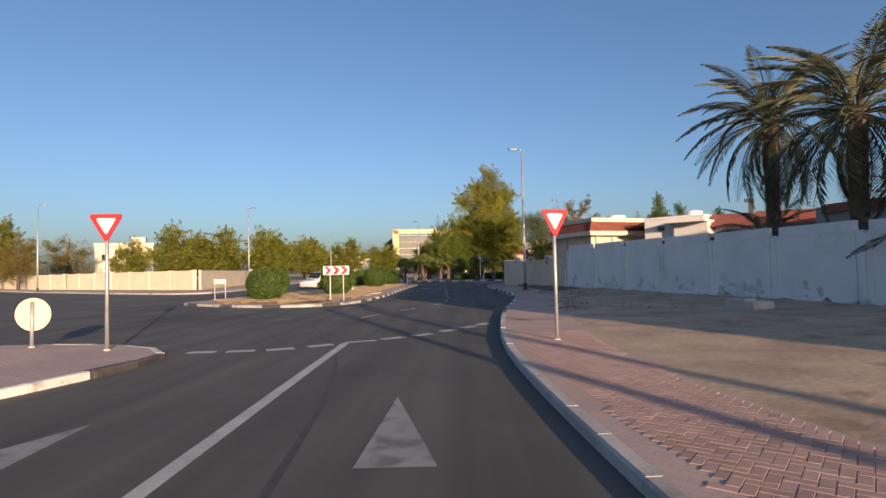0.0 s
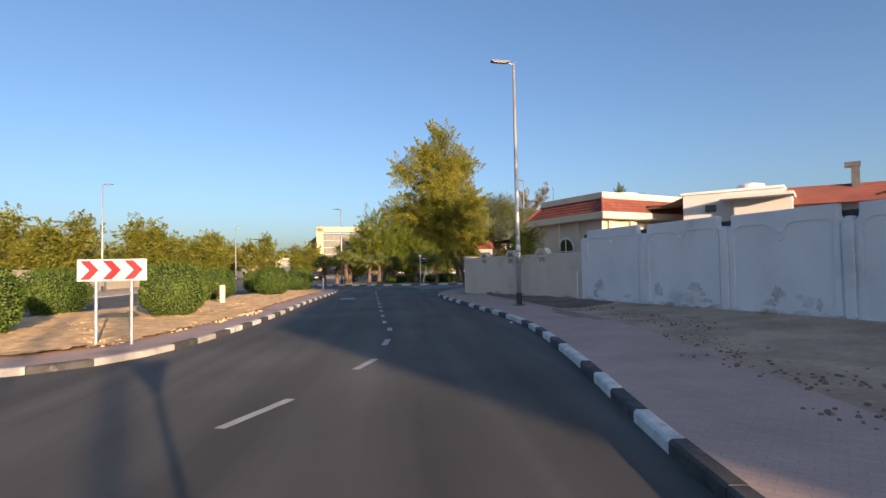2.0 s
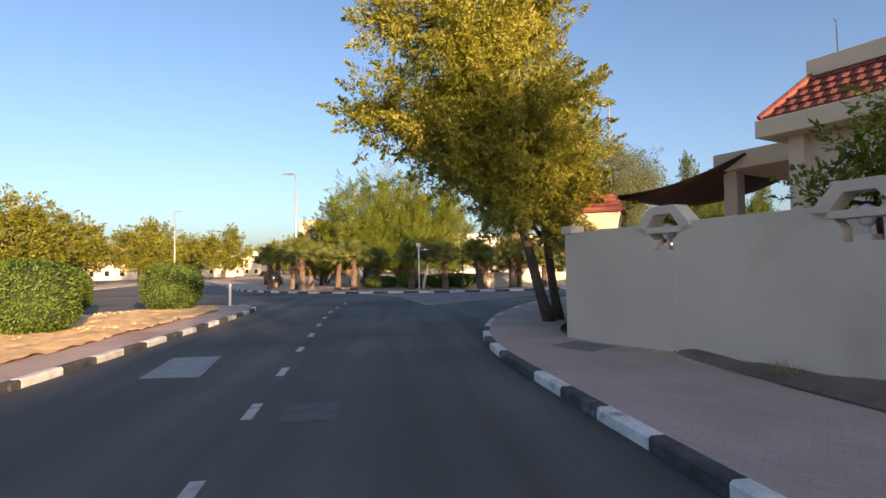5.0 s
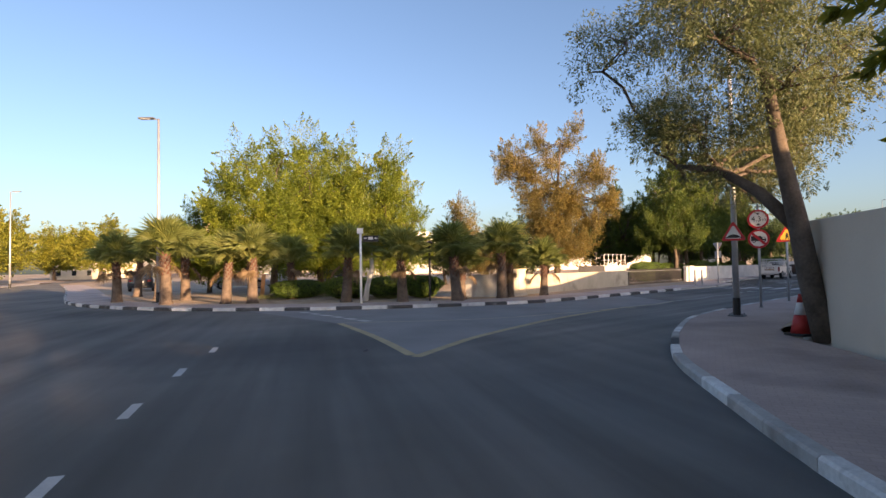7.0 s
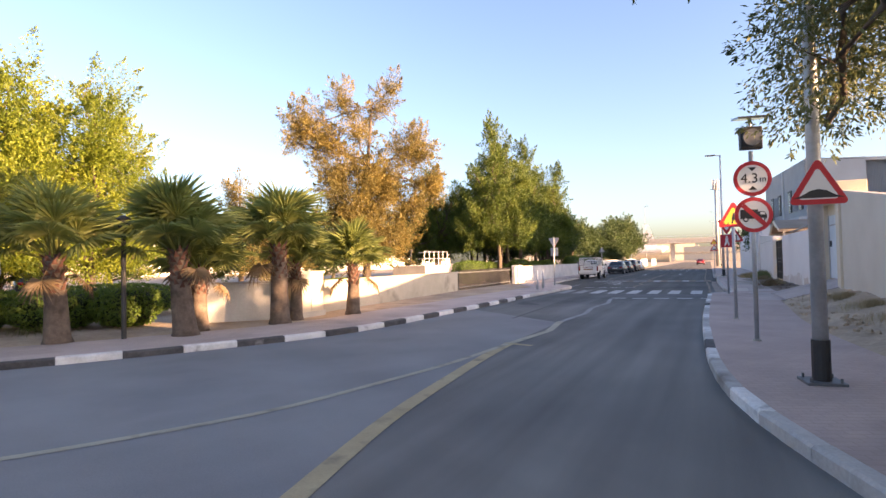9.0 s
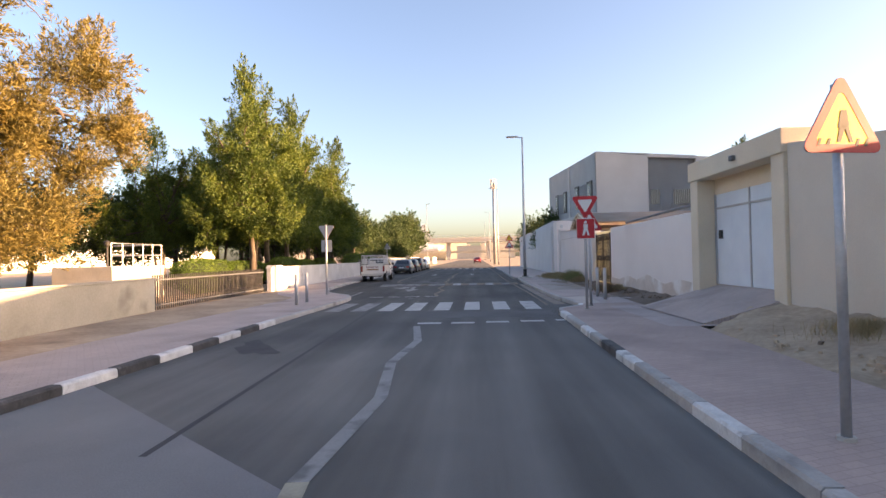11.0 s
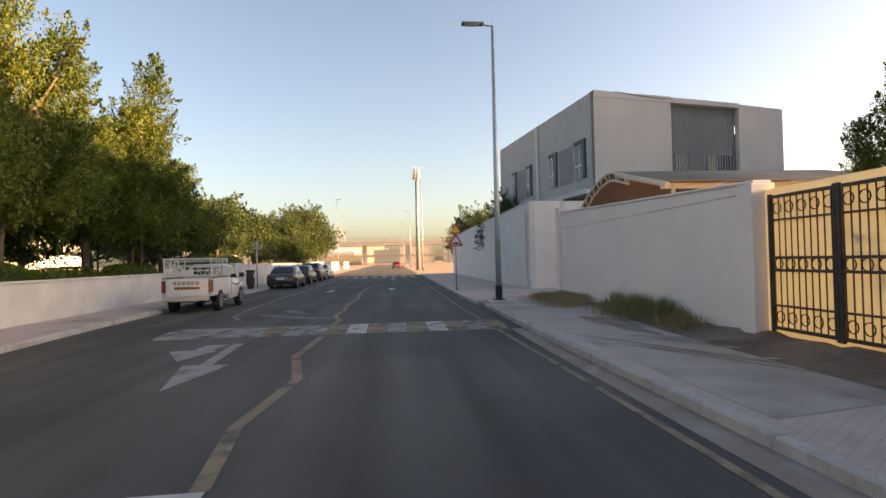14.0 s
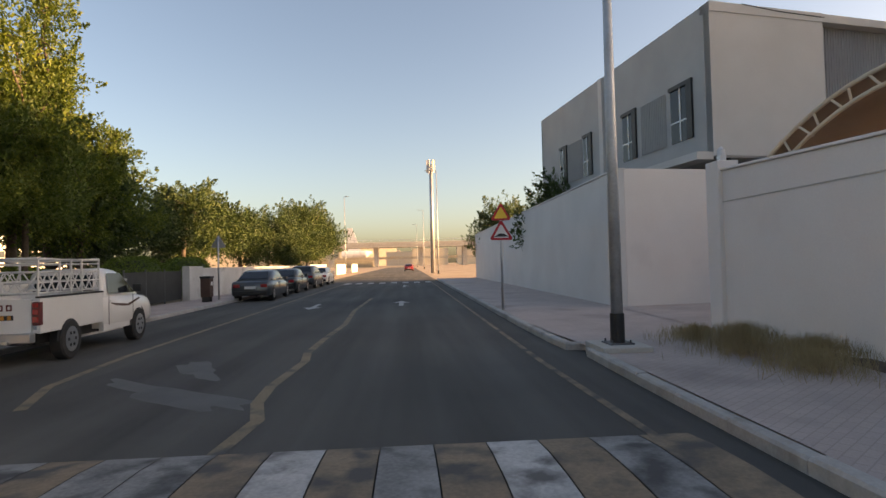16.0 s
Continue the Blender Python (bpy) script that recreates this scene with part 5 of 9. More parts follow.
part("bracket", Shape().box((-0.1, 0.25, 0), (0.3, 0.06, 0.05)).tube([(-0.22, 0.25, -0.05), (-0.22, 0.25, 0.2)], [0.07, 0.1], 8).tube([(0.02, 0.25, -0.05), (0.02, 0.25, 0.2)], [0.07, 0.1], 8), BLACK, wall_lamp)

# tiled villa behind the beige wall
VA, VB2 = Vector((11.75, 43.3)), Vector((9.45, 49.2))
vd = (VB2 - VA).normalized()
vn = Vector((vd.y, -vd.x))
VLEN, VDEP = (VB2 - VA).length, 11.0
# x along the road front towards the corner, y away from the road
villa = thing("villa", "cream single-storey villa with a red tiled mansard edge and arched windows", "house",
              Matrix(((vd.x, vn.x, 0, VA.x), (vd.y, vn.y, 0, VA.y), (0, 0, 1, 0), (0, 0, 0, 1))))


def arch_hole(xc, w, z0, z1):
    return [(xc - w / 2, z0), (xc - w / 2, z1 - w / 2)] + [(xc - w / 2 * math.cos(k / 8 * math.pi), z1 - w / 2 + w / 2 * math.sin(k / 8 * math.pi)) for k in range(1, 8)] + [(xc + w / 2, z1 - w / 2), (xc + w / 2, z0)]


E = 0.55
outline = [(E, 0.0)] + arch_hole(2.6, 1.2, 1.2, 3.2) + [(4.9, 1.2), (4.9, 0), (VLEN - E, 0), (VLEN - E, 4.2), (E, 4.2)]
# beige on the road front holds its shade, cream on the end its sun
part("wall", Shape().box((VLEN / 2, 0.7, 2.05), (VLEN - 1.1, 0.25, 4.1)), W_BEIGE, villa, "road front, its shade put in the beige")
part("wall", Shape().box((E + 0.12, VDEP / 2, 2.05), (0.25, VDEP - 1.2, 4.1)), W_CREAM, villa, "end wall, its sun put in the cream")
part("wall", Shape().box((VLEN - E - 0.12, VDEP / 2, 2.05), (0.25, VDEP - 1.2, 4.1)).box((VLEN / 2, VDEP - 0.7, 2.05), (VLEN - 1.1, 0.25, 4.1)), W_BEIGE, villa)
for xc in (3.5,):
    sh = Shape().slab(arch_hole(xc, 1.25, 1.3, 3.25), pose(0, 0.555, 0), 0.03)
    wn = part("window", sh, GLASS, villa, "arched dark window")
    part("window_frame", Shape().ring(arch_hole(xc, 1.4, 1.25, 3.35), arch_hole(xc, 1.2, 1.3, 3.22), pose(0, 0.53, 0), 0.06), W_WHITE, wn)
    part("mullion", Shape().box((xc, 0.545, 2.3), (0.05, 0.03, 1.9)).box((xc, 0.545, 2.5), (1.2, 0.03, 0.05)), W_WHITE, wn)
for k in range(4):
    part("pilaster", Shape().box((0.62 + k * 1.75, 0.5, 2.05), (0.3, 0.22, 4.1)), W_BEIGE, villa, bevel=0.015)
for k in range(6):
    yc = 1.8 + k * 1.6
    part("pilaster", Shape().box((0.5, yc - 0.8, 2.05), (0.2, 0.3, 4.1)), W_CREAM, villa, bevel=0.015)
    m3 = Matrix(((0, 1, 0, 0.5), (1, 0, 0, 0), (0, 0, 1, 0), (0, 0, 0, 1)))
    part("window", Shape().slab(arch_hole(yc, 0.9, 1.2, 3.1), m3 @ pose(0, -0.02, 0), 0.03), GLASS, villa, "arched dark window")
part("fascia", Shape().box((VLEN / 2, VDEP / 2, 4.28), (VLEN + 0.15, VDEP + 0.15, 0.36)), W_CREAM, villa, "cream eaves band", bevel=0.02)
# mansard: sloping faces carrying rows of tiles
Z0R, Z1R, IN = 4.46, 5.3, 0.75
mans = part("mansard", Shape().add([(0, 0, Z0R), (VLEN, 0, Z0R), (VLEN, VDEP, Z0R), (0, VDEP, Z0R), (IN, IN, Z1R), (VLEN - IN, IN, Z1R), (VLEN - IN, VDEP - IN, Z1R), (IN, VDEP - IN, Z1R)],
            [(0, 1, 5, 4), (1, 2, 6, 5), (2, 3, 7, 6), (3, 0, 4, 7), (4, 5, 6, 7)]), TILE_R, villa, "red tiled slope")
TROWS = 5
tile_me = {}
for r in range(TROWS):
    t0 = r / TROWS
    for side, ln, fx in (("front", VLEN, lambda q, d: (q, d)), ("end", VDEP, lambda q, d: (d, q)), ("far", VDEP, lambda q, d: (VLEN - d, q))):
        d0 = IN * t0 - 0.03
        n = int((ln - 2 * d0) / 0.24)
        for k in range(n):
            q = d0 + (k + 0.5) * (ln - 2 * d0) / n
            x, y = fx(q, d0 + IN / TROWS / 2)
            ang = {"front": 0, "end": -90, "far": 90}[side]
            key = "tile"
            if key not in tile_me:
                tile_me[key] = Shape().add([(-0.11, -0.11, 0.0), (0, -0.11, 0.016), (0.11, -0.11, 0.0), (-0.11, 0.11, -0.02), (0, 0.11, -0.004), (0.11, 0.11, -0.02), (-0.11, -0.11, -0.03), (0.11, -0.11, -0.03)],
                                           [(0, 1, 4, 3), (1, 2, 5, 4), (0, 6, 7, 2, 1)]).mesh("tile", TILE_R)
            part("tile", tile_me[key], None, mans, m=pose(x, y, Z0R + (Z1R - Z0R) * (t0 + 0.5 / TROWS) + 0.03, 0, 0, ang) @ pose(0, 0, 0, 44, 0, 0))
for (x0, y0), (x1, y1) in (((0, 0), (IN, IN)), ((VLEN, 0), (VLEN - IN, IN))):
    part("ridge_cap", Shape().tube([(x0, y0, Z0R + 0.03), (x1, y1, Z1R + 0.05)], 0.09, 8), TILE_R, mans)
part("parapet", Shape().box((VLEN / 2, VDEP / 2, 5.42), (VLEN - 1.2, VDEP - 1.2, 0.34)), W_CREAM, villa, "white parapet band", bevel=0.02)
# entrance porch on the far side, and the little tiled gatehouse
porch = thing("porch", "cream entrance porch with thick posts beside the villa", "porch", villa.matrix_basis @ pose(VLEN, 2.2, 0))
part("roof_slab", Shape().box((1.1, 1.8, 4.15), (2.6, 4.0, 0.45)), W_CREAM, porch, bevel=0.02)
for x, y in ((0.4, 0.2), (2.1, 0.2), (2.1, 3.4)):
    part("post", Shape().box((x, y, 2.0), (0.35, 0.35, 4.0)), W_BEIGE, porch, bevel=0.02)
part("back_wall", Shape().box((1.0, 3.7, 2.0), (2.4, 0.2, 4.0)), W_BEIGE, porch)
gh = thing("gatehouse", "small gate shelter with a red tiled cap", "gatehouse", frame_m((7.6, 53.0), (9.0, 55.4)))
part("walls", Shape().box((0.0, 0.0, 1.25), (0.9, 0.8, 2.5)), W_BEIGE, gh, bevel=0.02)
part("eaves", Shape().box((0, 0, 2.72), (1.2, 1.1, 0.42), 0, 1.18), W_CREAM, gh, bevel=0.02)
part("tiled_cap", Shape().box((0, 0, 3.17), (1.6, 1.45, 0.46), 0, 0.66), TILE_R, gh, "red tiled cap")
for k in range(4):
    part("tile_course", Shape().box((0, 0, 2.99 + k * 0.11), (1.63 - k * 0.13, 1.48 - k * 0.115, 0.035)), TILE_R, gh)
sail = Shape()
_a, _b = Vector((7.9, 53.1, 3.4)), Vector((10.7, 51.3, 4.25))
_c, _d = _b + Vector((3.0, 1.6, -0.1)), _a + Vector((3.0, 1.6, -0.1))
for i in range(9):
    for j in range(7):
        p = (_a.lerp(_b, i / 8)).lerp(_d.lerp(_c, i / 8), j / 6)
        sail.v.append((p.x, p.y, p.z - 0.22 * math.sin(math.pi * i / 8)))
sail.f = [(i * 7 + j, i * 7 + j + 1, (i + 1) * 7 + j + 1, (i + 1) * 7 + j) for i in range(8) for j in range(6)]
sa = whole("shade_sail", sail, CANVAS, "dark brown sagging shade cloth over the entrance", "shade sail", smooth=True)
sa.modifiers.new("thick", "SOLIDIFY").thickness = 0.03
cloth = Shape()
for i in range(9):
    for j in range(5):
        p = Vector((13.9, 45.6, 4.95)).lerp(Vector((16.4, 42.9, 5.3)), i / 8) + Vector((2.2, 2.0, 0.1)) * (j / 4)
        cloth.v.append((p.x, p.y, p.z - 0.42 * math.sin(math.pi * i / 8)))
cloth.f = [(i * 5 + j, i * 5 + j + 1, (i + 1) * 5 + j + 1, (i + 1) * 5 + j) for i in range(8) for j in range(4)]
whole("shade_sail", cloth, CANVAS_L, "brown shade cloth sagging between the two villas", "shade sail", smooth=True).modifiers.new("thick", "SOLIDIFY").thickness = 0.03
# second villa: white blocks, red tiles, tank, chimney
v2 = thing("white_villa", "white flat-roofed villa with red tiled slopes and a chimney", "house", frame_m((16.0, 42.6), (19.2, 39.6)))
part("wall", Shape().box((2.0, 3.0, 2.6), (4.4, 6.0, 5.2)), W_LGREY, v2, bevel=0.02)
part("coping", Shape().box((2.0, 3.0, 5.22), (4.55, 6.15, 0.12)), W_WHITE, v2)
part("wall", Shape().box((3.4, 0.2, 2.35), (2.4, 1.4, 4.7)), W_LGREY, v2, bevel=0.02)
part("canopy_edge", Shape().box((3.2, -0.3, 4.75), (3.0, 2.2, 0.14)), W_LGREY, v2)
part("window", Shape().box((1.1, -0.02, 4.4), (0.5, 0.06, 0.35)), GLASS, v2)
part("wing", Shape().box((9.5, 4.0, 2.2), (10.5, 6.5, 4.4)), W_LGREY, v2)
sl = part("tiled_slope", Shape().add([(4.3, -0.1, 4.3), (15, -0.1, 4.1), (15, 1.6, 5.1), (4.3, 1.6, 5.3)], [(0, 1, 2, 3)]), TILE_R, v2, "red tiled slope")
for k in range(6):
    part("tile_course", Shape().box((9.6, 0.05 + k * 0.27, 4.28 + k * 0.165), (10.6, 0.05, 0.05)), TILE_R, sl)
part("chimney", Shape().box((7.0, 1.4, 5.2), (0.32, 0.32, 1.8)).box((6.9, 1.4, 6.1), (0.6, 0.4, 0.22)), STEEL_D, v2, "dark flue with a cowl")
part("water_tank", Shape().tube([(2.6, 2.8, 5.25), (2.6, 2.8, 5.75), (2.6, 2.8, 5.85)], [0.65, 0.65, 0.3], 20), W_WHITE, v2, "white roof water tank")
tank = thing("water_tank", "white roof tank on the tiled villa", "water tank", pose(15.5, 48.5, 5.59))
part("tank_body", Shape().tube([(0, 0, 0), (0, 0, 0.45), (0, 0, 0.55)], [0.8, 0.8, 0.4], 20), W_WHITE, tank)
v3 = thing("grey_villa", "low grey house with a red roof edge behind the palms", "house", frame_m((21.5, 30.5), (24.5, 19)))
part("wall", Shape().box((5, 4, 2.4), (13, 6, 4.8)), W_GREY, v3)
part("tiled_edge", Shape().box((1.0, 1.2, 4.65), (4.0, 1.0, 0.5), 0, 0.8), TILE_R, v3, "red tiled edge")
part("roof_block", Shape().box((6, 4, 5.2), (6, 4, 0.9)), W_GREY, v3)

# unseen houses added behind the white wall to shade the road
def add_shade_house(y0, y1, h, label):
    v = thing("neighbour_house", label, "house", pose(18.6, y0, 0))
    n = y1 - y0
    part("wall", Shape().box((6.0, n / 2, h / 2 - 0.2), (12.0, n, h - 0.4)), W_LGREY, v)
    part("parapet", Shape().box((6.0, n / 2, h - 0.2), (12.1, n + 0.1, 0.4)), W_WHITE, v)
    for k in range(int(n / 4)):
        for f_ in range(1 if h < 6 else 2):
            w_ = part("window", Shape().box((-0.01, 2.0 + k * 4.0, 1.9 + f_ * 3.4), (0.08, 1.4, 1.4)), GLASS, v)
            part("sill", Shape().box((-0.08, 2.0 + k * 4.0, 1.15 + f_ * 3.4), (0.2, 1.6, 0.1)), W_WHITE, w_)


add_shade_house(-19.0, 1.4, 9.2, "plain two-storey rendered house added unseen behind the white wall for shade")
add_shade_house(1.5, 16.0, 8.0, "plain two-storey rendered house added unseen behind the white wall for shade")

# hidden wall added to keep sun strips off the pavements
wall_run("yard_wall", at(6.0, -8.2), at(-9.5, -8.4), 0.0, 3.6, W_BEIGE, "plain beige wall added behind the street wall to stop the sun")

# park walls, fences
PK = Vector((12.4, 78.35))
wall_run("park_wall_1", PK, (10.1, 79.05), 0.1, 1.15, W_PARK, "low white park wall with a thin coping", 0.2, 0.06, CONC)
wall_run("park_wall_2", (25.0, 86.0), PK, 0.1, 1.08, W_PARKC, "low cream rendered park wall", 0.2, 0.06, W_PARKC)
part("end_pier", Shape().box(((Vector((25.0, 86.0)) - PK).length - 0.3, 0.1, 0.66), (0.85, 0.42, 1.2)), W_PARKC, bpy.data.objects["park_wall_2"], bevel=0.02)
fence = thing("park_fence", "dark steel upright fence beside the park", "fence", frame_m((25.1, 86.0), (33.2, 90.1), 0.12), "", "structure")
FN = (Vector((33.2, 90.1)) - Vector((25.1, 86.0))).length
part("rail", Shape().box((FN / 2, 0, 0.95), (FN, 0.05, 0.05)), STEEL_D, fence)
part("rail", Shape().box((FN / 2, 0, 0.15), (FN, 0.05, 0.05)), STEEL_D, fence)
pk_me = Shape().box((0, 0, 0.55), (0.045, 0.03, 1.1)).mesh("picket", IRON)
for k in range(int(FN / 0.13)):
    part("picket", pk_me, None, fence, m=pose(0.07 + k * 0.13, 0, 0))
wall_run("park_wall_3", at(32.3, 13.5), (33.5, 90.2), 0.1, 1.22, W_PARK, "low white park wall", 0.22, 0.07, W_PARK)
part("end_pier", Shape().box((22.0, 0.11, 0.72), (0.9, 0.5, 1.3)), W_PARK, bpy.data.objects["park_wall_3"], bevel=0.02)
net = thing("netting_fence", "black netted fence along the park", "fence", frame_m(at(32.4, 13.4), at(37.5, 13.4), 0.1), "", "structure")
part("netting", Shape().box((2.55, 0, 0.75), (5.1, 0.03, 1.3)), BLACK, net)
for k in range(4):
    part("post", Shape().tube([(k * 1.7, 0, 0), (k * 1.7, 0, 1.5)], 0.03, 8), STEEL_D, net)
wall_run("park_wall_4", at(63, 13.3), at(37.6, 13.3), 0.1, 1.55, W_PARK, "low white park wall with raised end pier", 0.22, 0.07, W_PARK)
part("end_pier", Shape().box((24.6, 0.11, 0.85), (1.7, 0.34, 1.7)), W_PARK, bpy.data.objects["park_wall_4"], bevel=0.02)
for k in range(3):
    wall_run("park_wall_%d" % (5 + k), at(82 + 22 * k, 13.4), at(70 + 22 * k, 13.4), 0.1, 1.7, W_PARK, "white garden wall further along the street", 0.22)
# plant platform with rails
plat = thing("pump_platform", "concrete plant platform with a steel guard rail", "platform", frame_m((26.5, 92.2), (30.0, 94.0)))
part("block", Shape().box((1.3, 0, 0.75), (3.6, 2.4, 1.5)), CONC, plat, bevel=0.02)
for k in range(6):
    part("rail_post", Shape().tube([(-0.4 + k * 0.68, -1.1, 1.5), (-0.4 + k * 0.68, -1.1, 2.4)], 0.025, 6), METAL, plat)
for z in (1.95, 2.4):
    part("rail", Shape().tube([(-0.4, -1.1, z), (3.0, -1.1, z), (3.0, 1.1, z)], 0.025, 6), METAL, plat)
cab = thing("utility_cabinet", "cream utility cabinet standing by the park wall", "cabinet", frame_m((12.6, 78.0), (14.0, 78.75), 0.1))
part("plinth", Shape().box((0.65, 0, 0.08), (1.35, 0.5, 0.16)), CONC, cab)
part("body", Shape().box((0.65, 0, 0.72), (1.25, 0.42, 1.15)), W_CREAM, cab, bevel=0.015)
part("lid", Shape().box((0.65, 0, 1.32), (1.32, 0.5, 0.06)), W_CREAM, cab)
part("door", Shape().box((0.35, -0.22, 0.72), (0.56, 0.02, 1.05)), W_CREAM, cab)
part("door", Shape().box((0.95, -0.22, 0.72), (0.56, 0.02, 1.05)), W_CREAM, cab)

# distance: far office block, houses on the west side, airport shed, overpass
TINTED = paint("tinted glazing", (0.022, 0.025, 0.03), 0.45)


def far_block(name, m, label, nx, ny, nz, wall_mat, storey=3.3, bay=3.4, band=0.3):
    b = thing(name, label, "building", m)
    W_, D_, H_ = nx * bay, ny * bay, nz * storey
    part("core", Shape().box((W_ / 2, D_ / 2, H_ / 2), (W_ - 1.0, D_ - 1.0, H_ - 0.4)), TINTED, b, "dark glass storeys")
    for k in range(nz + 1):
        part("floor_band", Shape().box((W_ / 2, D_ / 2, k * storey + 0.2), (W_, D_, band)), wall_mat, b)
    for i in range(nx + 1):
        part("mullion", Shape().box((i * bay, 0.25, H_ / 2), (0.22, 0.3, H_)), STEEL_D, b)
    for j in range(ny + 1):
        part("mullion", Shape().box((0.25, j * bay, H_ / 2), (0.3, 0.22, H_)), STEEL_D, b)
    return b


W_FAR = surf("yellow cladding", (0.50, 0.40, 0.22), (0.60, 0.49, 0.28), 0.2, 0.7, 0.0)
office = far_block("office_block", frame_m((-24.5, 285), (10, 291)), "dark glazed office block with a pale yellow frame", 11, 26, 6, CONC)
part("frame_edge", Shape().box((0.2, 0.0, 11.5), (3.2, 1.2, 23)).box((18, 0.0, 22.2), (39, 1.2, 2.2)), W_FAR, office, "pale yellow outer frame")


def plain_house(name, m, label, w, d, h, wall_mat, floors=2):
    b = thing(name, label, "house", m)
    part("wall", Shape().box((w / 2, d / 2, h / 2), (w, d, h)), wall_mat, b)
    part("parapet", Shape().box((w / 2, d / 2, h + 0.15), (w + 0.3, d + 0.3, 0.5)), wall_mat, b)
    for f_ in range(floors):
        for k in range(int(w / 3.2)):
            wn_ = part("window", Shape().box((1.7 + k * 3.1, -0.02, 1.6 + f_ * h / floors), (0.9, 0.08, 1.2)), GLASS, b)
            part("sill", Shape().box((1.7 + k * 3.1, -0.08, 0.95 + f_ * h / floors), (1.1, 0.16, 0.08)), wall_mat, wn_)
        for k in range(int(d / 3.2)):
            part("window", Shape().box((w + 0.02, 1.7 + k * 3.1, 1.6 + f_ * h / floors), (0.08, 0.9, 1.2)), GLASS, b)
    part("stair_head", Shape().box((w * 0.7, d * 0.5, h + 0.9), (2.6, 2.6, 1.8)), wall_mat, b)
    return b


plain_house("west_house", frame_m((-70, 110), (-59.5, 114)), "cream two-storey house behind a garden wall", 10.5, 9, 8.2, W_CREAM)
plain_house("west_house_far", frame_m((-150, 118), (-138, 124)), "cream house beyond the trees", 12, 9, 14, W_CREAM, 3)
for i, (x, y, w, h) in enumerate(((-50, 205, 14, 6.5), (-44, 240, 12, 7), (-62, 175, 11, 6), (-32, 330, 20, 8), (2, 420, 30, 9))):
    plain_house("distant_house", pose(x, y, 0, 0, 0, 12), "pale distant house beside the far road", w, 10, h, W_CREAM)
# out-of-view house added so its shadow falls over the street and trees
plain_house("garden_house", frame_m((55.4, 48.7), (77.6, 42.9)), "plain four-storey rendered house added out of view to shade the street", 22, 10, 13.6, W_LGREY, 4)
ww1 = wall_run("west_wall_1", (-26.5, 58.6), (-60, 81), 0.0, 2.1, W_CREAM, "cream garden wall with pillars on the far side", 0.25, 0.08, W_CREAM)
for k in range(9):
    part("pillar", Shape().box((0.2 + k * 4.4, 0.1, 1.12), (0.45, 0.45, 2.24)), W_CREAM, ww1, bevel=0.02)
wall_run("west_wall_2", (-33, 105), (-26.2, 58.7), 0.0, 2.1, W_CREAM, "cream garden wall along the far carriageway", 0.25, 0.08, W_CREAM)
wall_run("west_wall_3", (-60, 81), (-120, 128), 0.0, 2.1, W_CREAM, "cream garden wall further west", 0.25, 0.08, W_CREAM)
shed = thing("airport_shed", "long pale airport building far beyond the park", "building", frame_m((30, 190), (170, 260)))
part("wall", Shape().box((70, 10, 5), (150, 16, 10)), W_LGREY, shed)
part("roof_band", Shape().box((70, 9.6, 10.4), (154, 20, 1.4)), W_WHITE, shed)
for k in range(36):
    part("window", Shape().box((2 + k * 4, 1.9, 6.4), (3.2, 0.2, 1.6)), GLASS_B, shed)
over = thing("overpass", "pale concrete road overpass crossing the end of the street", "bridge", frame_m(at(285, 70), at(285, -60)))
part("deck", Shape().box((65, 0, 10.2), (190, 12, 1.3)), CONC, over)
part("parapet", Shape().box((65, -6, 11.5), (190, 0.4, 1.3)), CONC, over)
for k in range(48):
    part("rail_post", Shape().box((k * 4 - 30, -6, 12.6), (0.2, 0.2, 1.2)), METAL, over)
part("rail", Shape().box((65, -6, 13.2), (190, 0.2, 0.15)), METAL, over)
for k in range(7):
    part("pier", Shape().box((8 + k * 22, 0, 4.8), (2.2, 5, 9.6)), CONC, over)
low = thing("low_bridge", "lower pale concrete ramp under the overpass", "bridge", frame_m(at(300, 70), at(300, -60)))
part("deck", Shape().box((75, 0, 4.5), (110, 8, 1.2)), CONC, low)
part("embankment", Shape().box((30, 0, 2.0), (40, 10, 4.0)), W_CREAM, low)
tailf = thing("aircraft_tail", "white tail fin of a parked aircraft beyond the overpass", "aircraft", frame_m(at(380, 40), at(380, 30)))
part("fin", Shape().slab([(-2, 10), (7, 10), (1.0, 26), (-2.2, 26)], Matrix.Identity(4), 0.8), W_WHITE, tailf)
part("fuselage", Shape().tube([(-6, 0, 8), (10, 0, 8.5), (14, 0, 9.5)], [2.5, 2.3, 0.6], 14).tube([(0, 0, 0), (0, 0, 7)], 0.6, 8), W_WHITE, tailf)

# low skyline beyond the overpass: blocks added to cover the dull horizon band
rk = random.Random(21)
for k in range(16):
    p = at(430 + rk.uniform(-30, 120), -190 + k * 26 + rk.uniform(-8, 8))
    plain_house("distant_block", pose(p.x, p.y, 0, 0, 0, U_TURN + 90 + rk.uniform(-8, 8)), "pale low block added to cover the horizon", rk.uniform(16, 34), 12, rk.uniform(9, 17), W_CREAM, 3)

# ---- signs, lamps and street furniture ----
def poly_n(n, r, turn=0.0):
    return [(r * math.cos(turn + 6.28318 * k / n), r * math.sin(turn + 6.28318 * k / n)) for k in range(n)]


